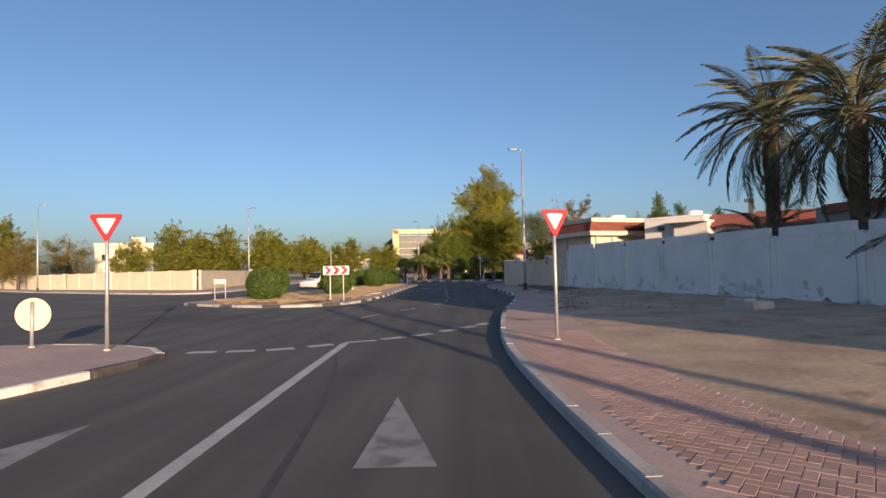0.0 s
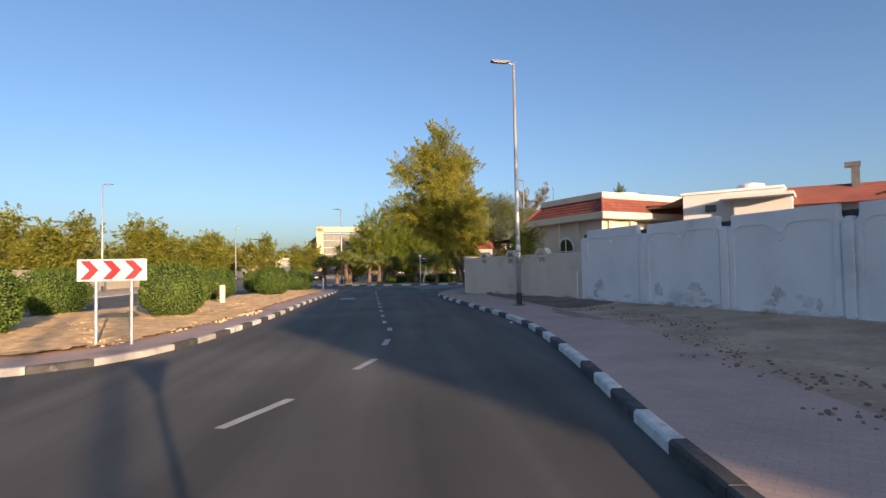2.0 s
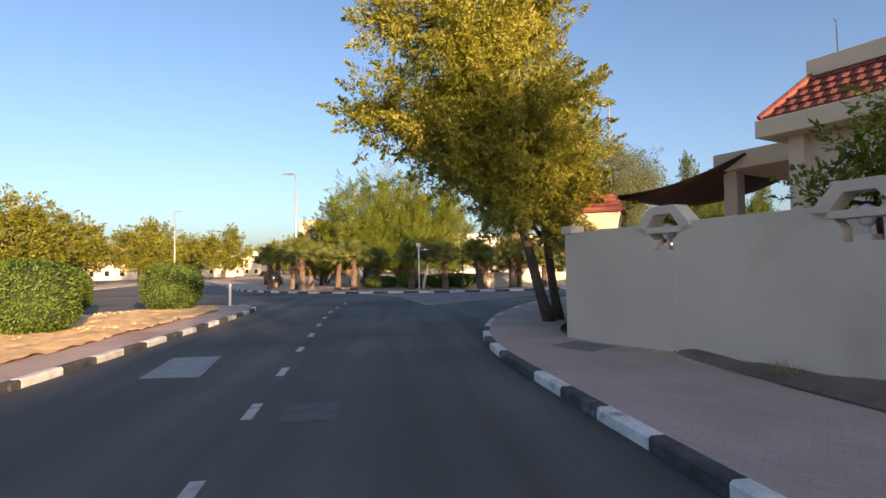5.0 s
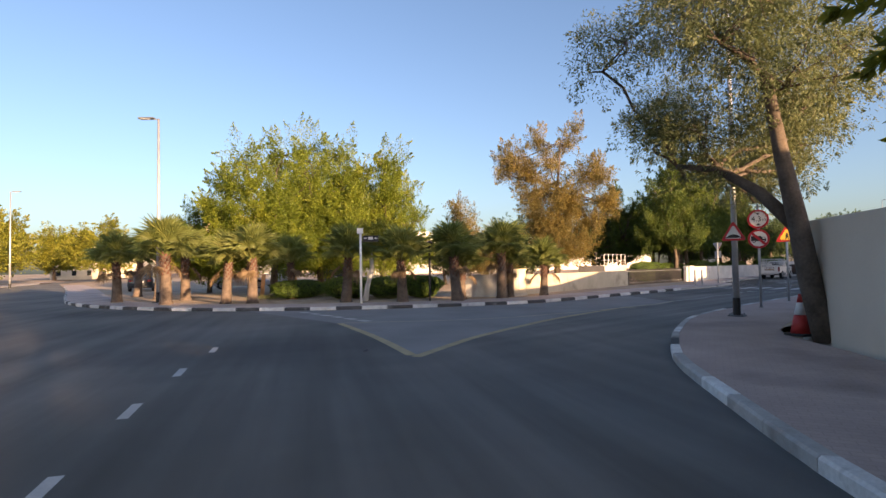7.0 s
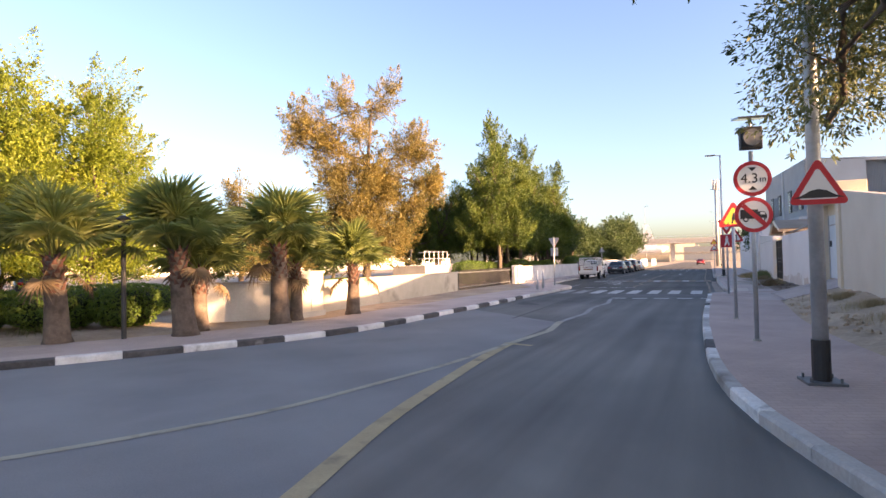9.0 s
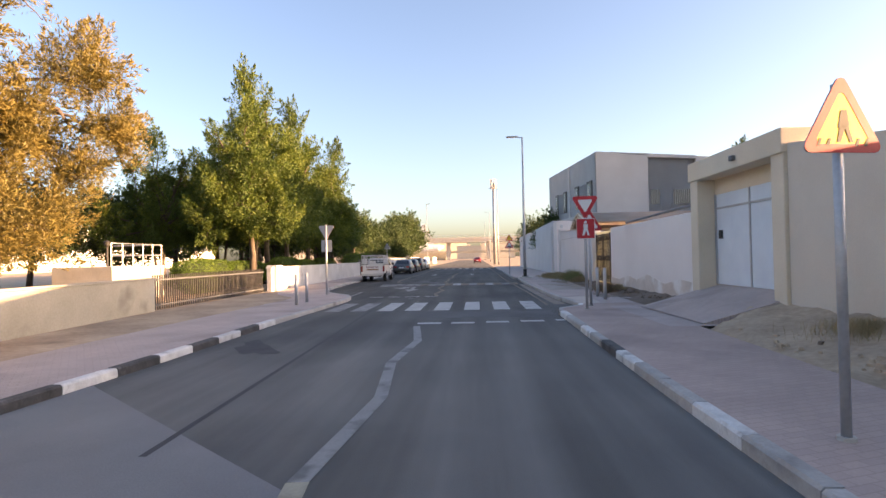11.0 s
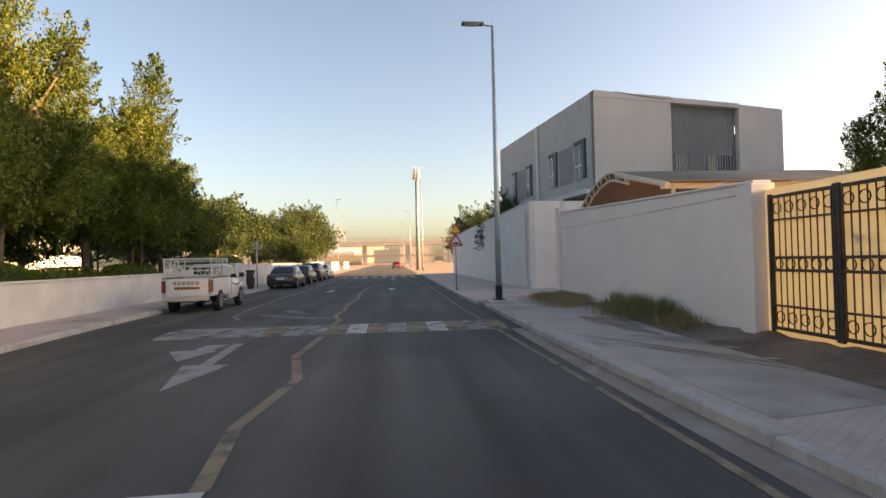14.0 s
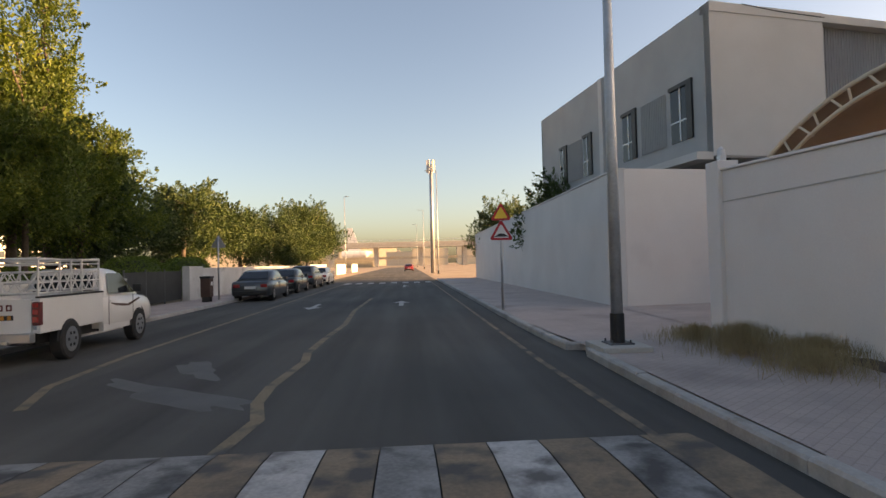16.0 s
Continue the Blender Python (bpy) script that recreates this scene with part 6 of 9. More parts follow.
def tri(r, down=False, rnd=0.12):
    """Triangle with softened corners, in the xz plane, point up or down."""
    out = []
    for k in range(3):
        a = math.pi / 2 + k * 2.0944 + (math.pi if down else 0)
        c = Vector((math.cos(a), math.sin(a))) * r * (1 - rnd * 2)
        for q in (-60, -30, 0, 30, 60):
            b = a + radians(q)
            out.append((c.x + math.cos(b) * r * rnd, c.y + math.sin(b) * r * rnd))
    return out


def plate(parent, name, outer, inner, z, rim, face, y=-0.045, back=True):
    """A flat sign plate facing local -y: back, coloured rim and face, each a little proud."""
    m = pose(0, y, z)
    p = part(name, Shape().slab(outer, m, 0.012), SIGN_BACK, parent)
    part("rim", Shape().ring(outer, inner, m @ pose(0, -0.006, 0), 0.006), rim, p)
    part("face", Shape().slab(inner, m @ pose(0, -0.004, 0), 0.004), face, p)
    return p


def blob(parent, name, poly, z, y=-0.052, x=0.0, material=None):
    return part(name, Shape().slab(poly, pose(x, y, z), 0.004), material or INK, parent)


def sign_post(root, h, r=0.038, material=None, base=True):
    part("post", Shape().tube([(0, 0, -0.02), (0, 0, h)], r, 12), material or METAL, root, smooth=True)
    if base:
        part("base_collar", Shape().tube([(0, 0, 0.0), (0, 0, 0.03)], r * 1.8, 12), CONC, root)


def text_part(parent, s, size, m, material, name="lettering", extrude=0.002):
    cu = bpy.data.curves.new(name, "FONT")
    cu.body, cu.size, cu.extrude, cu.align_x, cu.align_y = s, size, extrude, "CENTER", "CENTER"
    cu.materials.append(material)
    ob = new(name, cu)
    dg = bpy.context.evaluated_depsgraph_get()
    me = bpy.data.meshes.new_from_object(ob.evaluated_get(dg))
    bpy.data.objects.remove(ob)
    return part(name, me, None, parent, m=m)


def give_way(name, m, label, h=2.85, extra=None):
    s = thing(name, label, "road sign", m)
    sign_post(s, h - 0.06)
    plate(s, "sign_plate", tri(0.405, True), tri(0.235, True), h - 0.26, RED, WHITE)
    return s


give_way("give_way_sign", pose(2.32, 11.33, Z, 0, 0, 20), "red-edged white give way triangle on a grey post", 2.75)
give_way("give_way_sign", pose(-6.9, 11.25, Z, 0, 0, 6), "red-edged white give way triangle on the splitter island")
rb = thing("round_sign", "round white sign seen from its back on a short post", "road sign", pose(-9.0, 12.0, Z, 0, 0, 190))
sign_post(rb, 1.0)
part("sign_plate", Shape().slab(poly_n(28, 0.36), pose(0, -0.05, 0.72), 0.012), W_CREAM, rb)
ch = thing("chevron_sign", "red and white chevron board on two posts in the median", "road sign", pose(-5.65, 29.0, Z, 0, 0, 4))
for x in (-0.33, 0.36):
    part("post", Shape().tube([(x, 0, -0.02), (x, 0, 1.75)], 0.035, 10), METAL, ch)
bd = part("board", Shape().box((0, -0.05, 1.6), (1.35, 0.02, 0.46)), WHITE, ch)
for k in range(3):
    x = -0.5 + k * 0.43
    blob(bd, "chevron", [(x - 0.12, -0.2), (x + 0.06, -0.2), (x + 0.24, 0), (x + 0.06, 0.2), (x - 0.12, 0.2), (x + 0.06, 0)], 1.6, -0.066, 0, RED)
bk = thing("small_sign", "small grey sign board on two thin posts", "road sign", pose(-13.4, 32.9, Z, 0, 0, 10))
for x in (-0.3, 0.3):
    part("post", Shape().tube([(x, 0, 0), (x, 0, 1.25)], 0.03, 8), METAL, bk)
part("board", Shape().box((0, -0.04, 1.1), (0.7, 0.02, 0.3)), SIGN_BACK, bk)
mk = thing("marker_post", "pale square concrete marker post in the median gravel", "post", pose(-7.5, 44.9, Z, 0, 0, 8))
part("post_body", Shape().box((0, 0, 0.46), (0.24, 0.2, 0.92)), W_CREAM, mk, bevel=0.015)
np_ = thing("nose_post", "thin white post at the median nose", "post", pose(-4.2, 65.0 - 1.2, Z))
part("post_body", Shape().tube([(0, 0, 0), (0, 0, 0.95)], 0.06, 12), WHITE, np_)

# speed hump warning on the pole, height limit signs
hump_outline = [(-0.26, -0.03), (-0.17, 0.0), (-0.08, 0.055), (0.0, 0.07), (0.08, 0.055), (0.17, 0.0), (0.26, -0.03)]
truck = [(-0.3, -0.1), (-0.3, 0.13), (0.1, 0.13), (0.1, 0.08), (0.24, 0.08), (0.29, -0.0), (0.29, -0.1)]


def warn_triangle(root, z, face, r=0.42):
    return plate(root, "sign_plate", tri(r), tri(r * 0.68), z, RED, face)


hs = thing("height_limit_signs", "height limit and no-trucks discs with a solar beacon on one post", "road sign", pose(16.8, 67.2, Z, 0, 0, -50))
sign_post(hs, 3.35)
p1 = plate(hs, "sign_plate", poly_n(32, 0.31), poly_n(32, 0.245), 2.86, RED, WHITE)
text_part(p1, "4.3", 0.24, pose(-0.05, -0.053, 2.86, 90, 0, 0), INK)
text_part(p1, "m", 0.15, pose(0.165, -0.053, 2.845, 90, 0, 0), INK)
blob(p1, "arrow_mark", [(-0.07, 0.2), (0.07, 0.2), (0, 0.13)], 2.86)
blob(p1, "arrow_mark", [(-0.07, -0.2), (0, -0.13), (0.07, -0.2)], 2.86)
p2 = plate(hs, "sign_plate", poly_n(32, 0.31), poly_n(32, 0.245), 2.22, RED, WHITE)
blob(p2, "truck_mark", [(x * 0.72, z * 0.72) for x, z in truck], 2.22)
for x in (-0.13, 0.14):
    blob(p2, "wheel_mark", [(a + x, b) for a, b in poly_n(14, 0.045)], 2.14, -0.054)
    blob(p2, "wheel_hub", [(a + x, b) for a, b in poly_n(12, 0.024)], 2.14, -0.0545, 0, WHITE)
blob(p2, "cab_window", [(0.105, 0.0), (0.19, 0.0), (0.165, 0.045), (0.105, 0.045)], 2.22, -0.0545, 0, WHITE)
part("bar", Shape().slab([(-0.2, 0.145), (-0.145, 0.2), (0.2, -0.145), (0.145, -0.2)], pose(0, -0.056, 2.22), 0.003), RED, p2)
part("beacon_box", Shape().box((0, -0.02, 3.58), (0.36, 0.14, 0.4)), BLACK, hs, "black warning beacon", bevel=0.02)
part("beacon_lens", Shape().tube([(0, -0.08, 3.58), (0, -0.14, 3.58)], 0.15, 20), STEEL_D, hs)
part("solar_panel", Shape().slab([(-0.24, -0.02), (0.24, -0.02), (0.24, 0.02), (-0.24, 0.02)], pose(0, -0.2, 3.92, 8, 0, 0), 0.42), GLASS_B, hs, "solar panel")
part("panel_stem", Shape().tube([(0, 0, 3.78), (0, 0, 3.92)], 0.03, 8), METAL, hs)

pc = thing("crossing_warning_sign", "yellow triangular crossing warning sign on a grey post", "road sign", pose(20.1, 69.05, Z, 0, 0, -52))
sign_post(pc, 2.75)
w1 = warn_triangle(pc, 2.42, YELLOW)
blob(w1, "mark", [(-0.04, -0.02), (0.06, 0.0), (0.04, 0.12), (-0.01, 0.12)], 2.42)
blob(w1, "mark", [(-0.05, -0.13), (-0.02, -0.13), (0.03, 0.0), (-0.02, 0.0)], 2.42)
blob(w1, "mark", [(0.06, -0.13), (0.09, -0.13), (0.05, 0.0), (0.01, 0.0)], 2.42)
for x in (-0.2, -0.12, 0.13, 0.21):
    blob(w1, "bar_mark", [(x - 0.03, -0.16), (x, -0.16), (x + 0.02, -0.1), (x, -0.1)], 2.42)

gb = thing("give_way_sign", "give way triangle above a red crossing plate on a grey post", "road sign", pose(29.54, 73.63, Z, 0, 0, -66))
sign_post(gb, 3.02)
plate(gb, "sign_plate", tri(0.42, True), tri(0.24, True), 2.82, RED, WHITE)
q = [(-0.24, -0.27), (0.24, -0.27), (0.24, 0.27), (-0.24, 0.27)]
pl = plate(gb, "crossing_plate", q, [(a * 0.96, b * 0.96) for a, b in q], 2.16, WHITE, RED, -0.06)
blob(pl, "mark", [(-0.05, -0.02), (0.05, -0.02), (0.06, 0.1), (-0.06, 0.1)], 2.18, -0.068, 0, WHITE)
blob(pl, "mark", [(-0.09, -0.2), (-0.04, -0.2), (0.03, -0.02), (-0.05, -0.02)], 2.18, -0.068, 0, WHITE)
blob(pl, "mark", [(0.05, -0.2), (0.1, -0.2), (0.05, -0.02), (0.0, -0.02)], 2.18, -0.068, 0, WHITE)
blob(pl, "mark", [(a, b + 0.155) for a, b in poly_n(12, 0.04)], 2.18, -0.068, 0, WHITE)
tw = thing("two_way_sign", "two-way traffic warning triangle on a grey post", "road sign", pose(30.55, 73.79, Z, 0, 0, -66))
sign_post(tw, 2.45)
w2 = warn_triangle(tw, 2.35, WHITE)
blob(w2, "arrow_mark", [(-0.075, -0.14), (-0.035, -0.06), (-0.06, -0.06), (-0.06, 0.12), (-0.09, 0.12), (-0.09, -0.06), (-0.115, -0.06)], 2.35)
blob(w2, "arrow_mark", [(0.075, 0.12), (0.115, 0.04), (0.09, 0.04), (0.09, -0.14), (0.06, -0.14), (0.06, 0.04), (0.035, 0.04)], 2.35)
hw = thing("hump_warning_signs", "two stacked warning triangles, yellow above white, on a post", "road sign", pose(55.55, 86.95, 0.13, 0, 0, -66))
sign_post(hw, 3.1)
warn_triangle(hw, 2.86, YELLOW, 0.36)
w3 = warn_triangle(hw, 2.3, WHITE, 0.42)
blob(w3, "hump_mark", [(a, b) for a, b in hump_outline][::-1], 2.22)
bs = thing("give_way_sign", "give way triangle seen from its grey back on the park pavement", "road sign", pose(32.4, 85.4, Z, 0, 0, 112))
sign_post(bs, 2.95)
plate(bs, "sign_plate", tri(0.42, True), tri(0.24, True), 2.7, RED, WHITE)
part("crossing_plate", Shape().box((0, -0.06, 2.05), (0.46, 0.012, 0.5)), SIGN_BACK, bs)
bs2 = thing("warning_sign", "triangular sign seen from its dark back beside the parked cars", "road sign", pose(*at(37.2, 11.6), Z, 0, 0, 112))
sign_post(bs2, 2.9)
plate(bs2, "sign_plate", tri(0.42), tri(0.27), 2.6, RED, WHITE)
st = thing("street_name_sign", "white street sign post with a small dark name board", "street sign", pose(5.2, 76.2, Z, 0, 0, -8))
sign_post(st, 3.0, 0.05, W_WHITE)
part("cap", Shape().box((-0.02, 0, 3.05), (0.26, 0.2, 0.22)), W_WHITE, st)
nb = part("name_board", Shape().box((0.42, -0.04, 2.72), (0.66, 0.03, 0.26)), BLACK, st, "dark name board")
part("writing_bar", Shape().box((0.42, -0.06, 2.74), (0.2, 0.008, 0.12)), WHITE, nb)
part("writing_bar", Shape().box((0.2, -0.06, 2.74), (0.12, 0.008, 0.05)), WHITE, nb)
part("writing_bar", Shape().box((0.64, -0.06, 2.74), (0.12, 0.008, 0.05)), WHITE, nb)


def street_lamp(name, m, label, h=9.7, arm=0.75, pole=METAL, band=True, wide=1.0):
    """Tapered pole with a dark foot, base plate and a flat lantern on a short arm along local -x."""
    s = thing(name, label, "street lamp", m, "street lamps")
    part("pole", Shape().tube([(0, 0, 0.0), (0, 0, h * 0.35), (0, 0, h)], [0.10 * wide, 0.085 * wide, 0.05 * wide], 14), pole, s, smooth=True)
    if band:
        part("foot_band", Shape().tube([(0, 0, 0.02), (0, 0, 0.5)], 0.115 * wide, 14), BLACK, s, "black painted foot")
    part("base_plate", Shape().box((0, 0, 0.015), (0.4, 0.4, 0.03)), STEEL_D, s)
    for a in (-0.15, 0.15):
        for b in (-0.15, 0.15):
            part("bolt", Shape().tube([(a, b, 0.0), (a, b, 0.08)], 0.015, 6), STEEL_D, s)
    part("arm", Shape().tube([(0, 0, h - 0.05), (-arm * 0.5, 0, h + 0.02)], 0.03, 8), pole, s)
    part("lantern", Shape().box((-arm * 0.75, 0, h + 0.03), (0.75, 0.26, 0.07)), STEEL_D, s, "flat grey lantern", bevel=0.02)
    part("lens", Shape().box((-arm * 0.8, 0, h - 0.015), (0.5, 0.2, 0.02)), LAMPG, s)
    return s


la = street_lamp("street_lamp", pose(5.62, 37.55, Z, 0, 0, 5), "grey steel street lamp with a black foot and a number label")
lb = part("number_label", Shape().tube([(0, 0, 1.92), (0, 0, 2.1)], 0.096, 14), WHITE, la, "white number label")
text_part(lb, "755", 0.1, pose(-0.01, -0.099, 2.01, 90, 0, 0), INK)
part("sticker", Shape().tube([(0, 0, 2.18), (0, 0, 2.42)], 0.094, 14), W_LGREY, la)
street_lamp("street_lamp", pose(-3.6, 82.2, Z, 0, 0, -15), "grey street lamp with a black foot beside the palms", 8.85)
street_lamp("street_lamp", pose(-26.0, 73.4, Z, 0, 0, 180), "grey street lamp on the far carriageway", 10.4)
street_lamp("street_lamp", pose(-24.5, 120, Z, 0, 0, 180), "grey street lamp on the far carriageway", 10.0)
street_lamp("street_lamp", pose(-46.5, 62.8, Z, 0, 0, 200), "grey street lamp by the cream wall", 10.0)
# two unseen thickened poles added behind the start for their streak shadows
street_lamp("street_lamp", pose(9.5, -11.2, 0.1, 0, 0, 60), "unseen grey street lamp added on the verge for its shadow", 10.0, wide=1.6)
street_lamp("street_lamp", pose(13.2, -16.2, 0.1, 0, 0, 60), "unseen grey street lamp added on the verge for its shadow", 10.0, wide=1.8)
pb = street_lamp("street_lamp", pose(13.9, 65.28, Z, 0, 0, 35), "grey lamp pole carrying a speed hump warning triangle", 9.5, wide=0.85)
pbs = thing("hump_warning_sign", "white speed hump warning triangle strapped to the lamp pole", "road sign", pose(13.9, 65.28, Z, 0, 0, -55) @ pose(0, -0.07, 0))
w4 = warn_triangle(pbs, 2.25, WHITE, 0.37)
blob(w4, "hump_mark", hump_outline[::-1], 2.17)
part("strap", Shape().tube([(0, 0.07, 2.21), (0, 0.07, 2.29)], 0.09, 14), METAL, pbs)
street_lamp("street_lamp", pose(49.1, 83.1, 0.2, 0, 0, -63), "dark grey street lamp with a black foot on a concrete pad", 9.3, 0.9)
whole("lamp_pad", Shape().box((49.1, 83.1, 0.16), (0.9, 0.8, 0.1), 0.46), CONC, "square concrete lamp footing", "footing", bevel=0.02)
for s_, w_, h_ in ((88, -1.4, 14.5), (150, -1.4, 15), (230, -1.2, 17)):
    p = at(s_, w_)
    street_lamp("street_lamp", pose(p.x, p.y, 0.0, 0, 0, -64), "tall grey street lamp further down the street", h_, 1.6)
street_lamp("street_lamp", pose(*at(120, 15), 0, 0, 0, 116), "tall grey street lamp beyond the trees", 15)
mast = thing("phone_mast", "tall grey mobile phone mast with panel antennas", "mast", pose(*at(93, -0.9), 0))
part("column", Shape().tube([(0, 0, 0), (0, 0, 16.2)], [0.34, 0.26], 14), METAL, mast, smooth=True)
for k in range(6):
    a = k * 1.047
    part("antenna", Shape().box((0.55 * math.cos(a), 0.55 * math.sin(a), 16.0), (0.2, 0.2, 1.9), a), W_LGREY, mast, "pale panel antenna")
part("antenna_frame", Shape().tube([(0.5 * math.cos(k * 0.5236), 0.5 * math.sin(k * 0.5236), 15.6) for k in range(13)], 0.05, 6), METAL, mast)


def bollard(x, y, h=1.0):
    b = thing("bollard", "thin galvanised steel bollard at the crossing", "bollard", pose(x, y, Z), "crossing bollards")
    part("tube", Shape().tube([(0, 0, 0), (0, 0, h)], 0.055, 14), METAL, b, smooth=True)
    part("cap", Shape().tube([(0, 0, h), (0, 0, h + 0.02)], [0.056, 0.03], 14), METAL, b)


for x, y in ((28.1, 82.85), (29.15, 83.4), (34.07, 74.5), (32.93, 73.97)):
    bollard(x, y)
bin_ = thing("litter_bin", "dark brown litter bin on legs beside the parked cars", "litter bin", pose(*at(36.0, 11.7), Z, 0, 0, 26))
part("body", Shape().box((0, 0, 0.62), (0.45, 0.4, 0.8)), CANVAS, bin_, bevel=0.02)
part("lid", Shape().box((0, 0, 1.07), (0.5, 0.45, 0.1)), BLACK, bin_, bevel=0.02)
for a in (-0.17, 0.17):
    part("leg", Shape().box((a, 0, 0.12), (0.05, 0.3, 0.24)), BLACK, bin_)
part("label_plate", Shape().box((0, -0.21, 0.8), (0.2, 0.01, 0.16)), WHITE, bin_)


def cone(x, y, h=0.85, s=1.0):
    c = thing("traffic_cone", "red and white road cone on a dark base", "traffic cone", pose(x, y, Z), "traffic cones")
    part("base", Shape().box((0, 0, 0.025), (0.42 * s, 0.42 * s, 0.05)), RUBBER, c, bevel=0.01)
    r = lambda z: 0.17 * s * (1 - z / h) + 0.025
    part("body", Shape().tube([(0, 0, 0.05), (0, 0, 0.5 * h)], [r(0.05), r(0.5 * h)], 18), CONE_R, c, smooth=True)
    part("sleeve", Shape().tube([(0, 0, 0.5 * h), (0, 0, 0.8 * h)], [r(0.5 * h), r(0.8 * h)], 18), WHITE, c, "white reflective sleeve", smooth=True)
    part("tip", Shape().tube([(0, 0, 0.8 * h), (0, 0, h)], [r(0.8 * h), r(h)], 18), CONE_R, c, smooth=True)


cone(11.8, 61.6, 0.82)
# thin dark garden lamp posts in the park
for x, y in ((8.25, 76.4), (30.0, 97.5), (50.0, 103.5), (44.0, 101.0)):
    g = thing("park_lamp", "thin dark park lamp post with a small head", "lamp", pose(x, y, 0.1), "park lamps")
    part("post", Shape().tube([(0, 0, 0), (0, 0, 2.35)], 0.05, 10), IRON, g)
    part("head", Shape().tube([(0, 0, 2.35), (0, 0, 2.42), (0, 0, 2.6), (0, 0, 2.68)], [0.06, 0.12, 0.16, 0.04], 12), IRON, g)
for (x, y, rz, a) in ((3.86, 32.07, 70, 0.1), (3.5, 63.75, 30, 0.1), (8.2, 42.6, 30, 0.08)):
    lt = thing("litter", "small crumpled scrap of litter on the ground", "litter", pose(x, y, 0.007 if x != 8.2 else 0.24, 0, 0, rz))
    part("scrap", Shape().add([(-a, -a * 0.4, 0), (0, -a * 0.5, 0.03), (a, -a * 0.3, 0), (a * 0.9, a * 0.4, 0.015), (0, a * 0.3, 0.04), (-a, a * 0.4, 0.01)], [(0, 1, 4, 5), (1, 2, 3, 4)]), (KERB_W if x != 3.5 else BLACK), lt)
# rooftop aerial and the pole behind the villa
ae = thing("aerial", "thin roof aerial on the tiled villa", "aerial", pose(11.1, 49.0, 5.7))
part("rod", Shape().tube([(0, 0, -0.3), (0, 0, 0.8), (-0.06, 0, 0.85)], 0.011, 6), IRON, ae)
whole("paving_patch", fill([(4.05, 35.85), (4.05, 35.2), (4.45, 35.2), (4.45, 35.85)], Z + 0.005), CONC, "pale concrete patch set in the footpath", "paving patch", "structure")
ragged("stain", (2.3, 15.9), 0.34, 0.2, STAIN, "dark soaked stain on the footpath", Z + 0.004, 2.0, 41, "stain")
ragged("stain", (2.05, 16.5), 0.3, 0.06, STAIN, "dark soaked stain on the footpath", Z + 0.004, 1.9, 43, "stain")

# ---- vegetation ----
def leaf_mesh(name, centres, dirs, length, width, material, seed=0, curl=0.25, face=None):
    """Many small leaves: each a folded rhombus at a centre, pointing along dirs, its face turned roughly towards face."""
    rs = np.random.RandomState(seed)
    n = len(centres)
    d = dirs / (np.linalg.norm(dirs, axis=1, keepdims=True) + 1e-9)
    r = rs.normal(size=(n, 3))
    if face is not None:
        r = face + 0.55 * r
    s = np.cross(d, r)
    s /= (np.linalg.norm(s, axis=1, keepdims=True) + 1e-9)
    nrm = np.cross(s, d)
    ln = (length * rs.uniform(0.6, 1.25, n))[:, None]
    wd = (width * rs.uniform(0.7, 1.2, n))[:, None]
    v = np.stack([centres - d * ln / 2, centres + s * wd / 2 + nrm * wd * curl, centres + d * ln / 2, centres - s * wd / 2 + nrm * wd * curl], 1).reshape(-1, 3)
    me = bpy.data.meshes.new(name)
    me.vertices.add(4 * n)
    me.vertices.foreach_set("co", v.ravel())
    me.loops.add(4 * n)
    me.loops.foreach_set("vertex_index", np.arange(4 * n))
    me.polygons.add(n)
    me.polygons.foreach_set("loop_start", np.arange(0, 4 * n, 4))
    me.materials.append(material)
    me.update(calc_edges=True)
    return me


def crown_points(blobs, clumps, per, spread, seed, lift=0.8, slim=0.45):
    """Clump centres on a union of ellipsoids, and the leaves of each clump: a spindle that points outwards and up (lift > 0) or hangs (lift < 0)."""
    rs = np.random.RandomState(seed)
    vol = np.array([b[3] * b[4] * b[5] for b in blobs]) ** 0.67
    which = rs.choice(len(blobs), clumps, p=vol / vol.sum())
    u = rs.normal(size=(clumps, 3))
    u /= np.linalg.norm(u, axis=1, keepdims=True)
    rad = rs.uniform(0.25, 1.0, clumps) ** 0.4 * rs.uniform(0.85, 1.1, clumps)
    B = np.array(blobs)
    c = B[which, :3] + u * rad[:, None] * B[which, 3:6]
    axis = u * 0.7 + rs.normal(size=(clumps, 3)) * 0.25 + np.array([0, 0, lift])
    axis /= np.linalg.norm(axis, axis=1, keepdims=True)
    size = spread * rs.uniform(0.65, 1.5, clumps)
    q = rs.uniform(-1, 1, (clumps, per))
    v = rs.normal(size=(clumps, per, 3))
    v /= np.linalg.norm(v, axis=2, keepdims=True)
    wide = slim * np.clip(1 - np.abs(q + 0.25) ** 1.7 * 0.75, 0.08, 1) * rs.uniform(0.35, 1.0, (clumps, per)) ** 0.6
    off = axis[:, None, :] * q[:, :, None] * 1.5 + v * wide[:, :, None] * 1.6
    pts = (c[:, None, :] + off * size[:, None, None]).reshape(-1, 3)
    dirs = (axis[:, None, :] * 0.8 + v * 0.9 + rs.normal(size=v.shape) * 0.45).reshape(-1, 3)
    face = (v * 0.8 + u[:, None, :] * 0.5 + np.array([0, 0, 0.25])).reshape(-1, 3)
    return c, pts, dirs, face


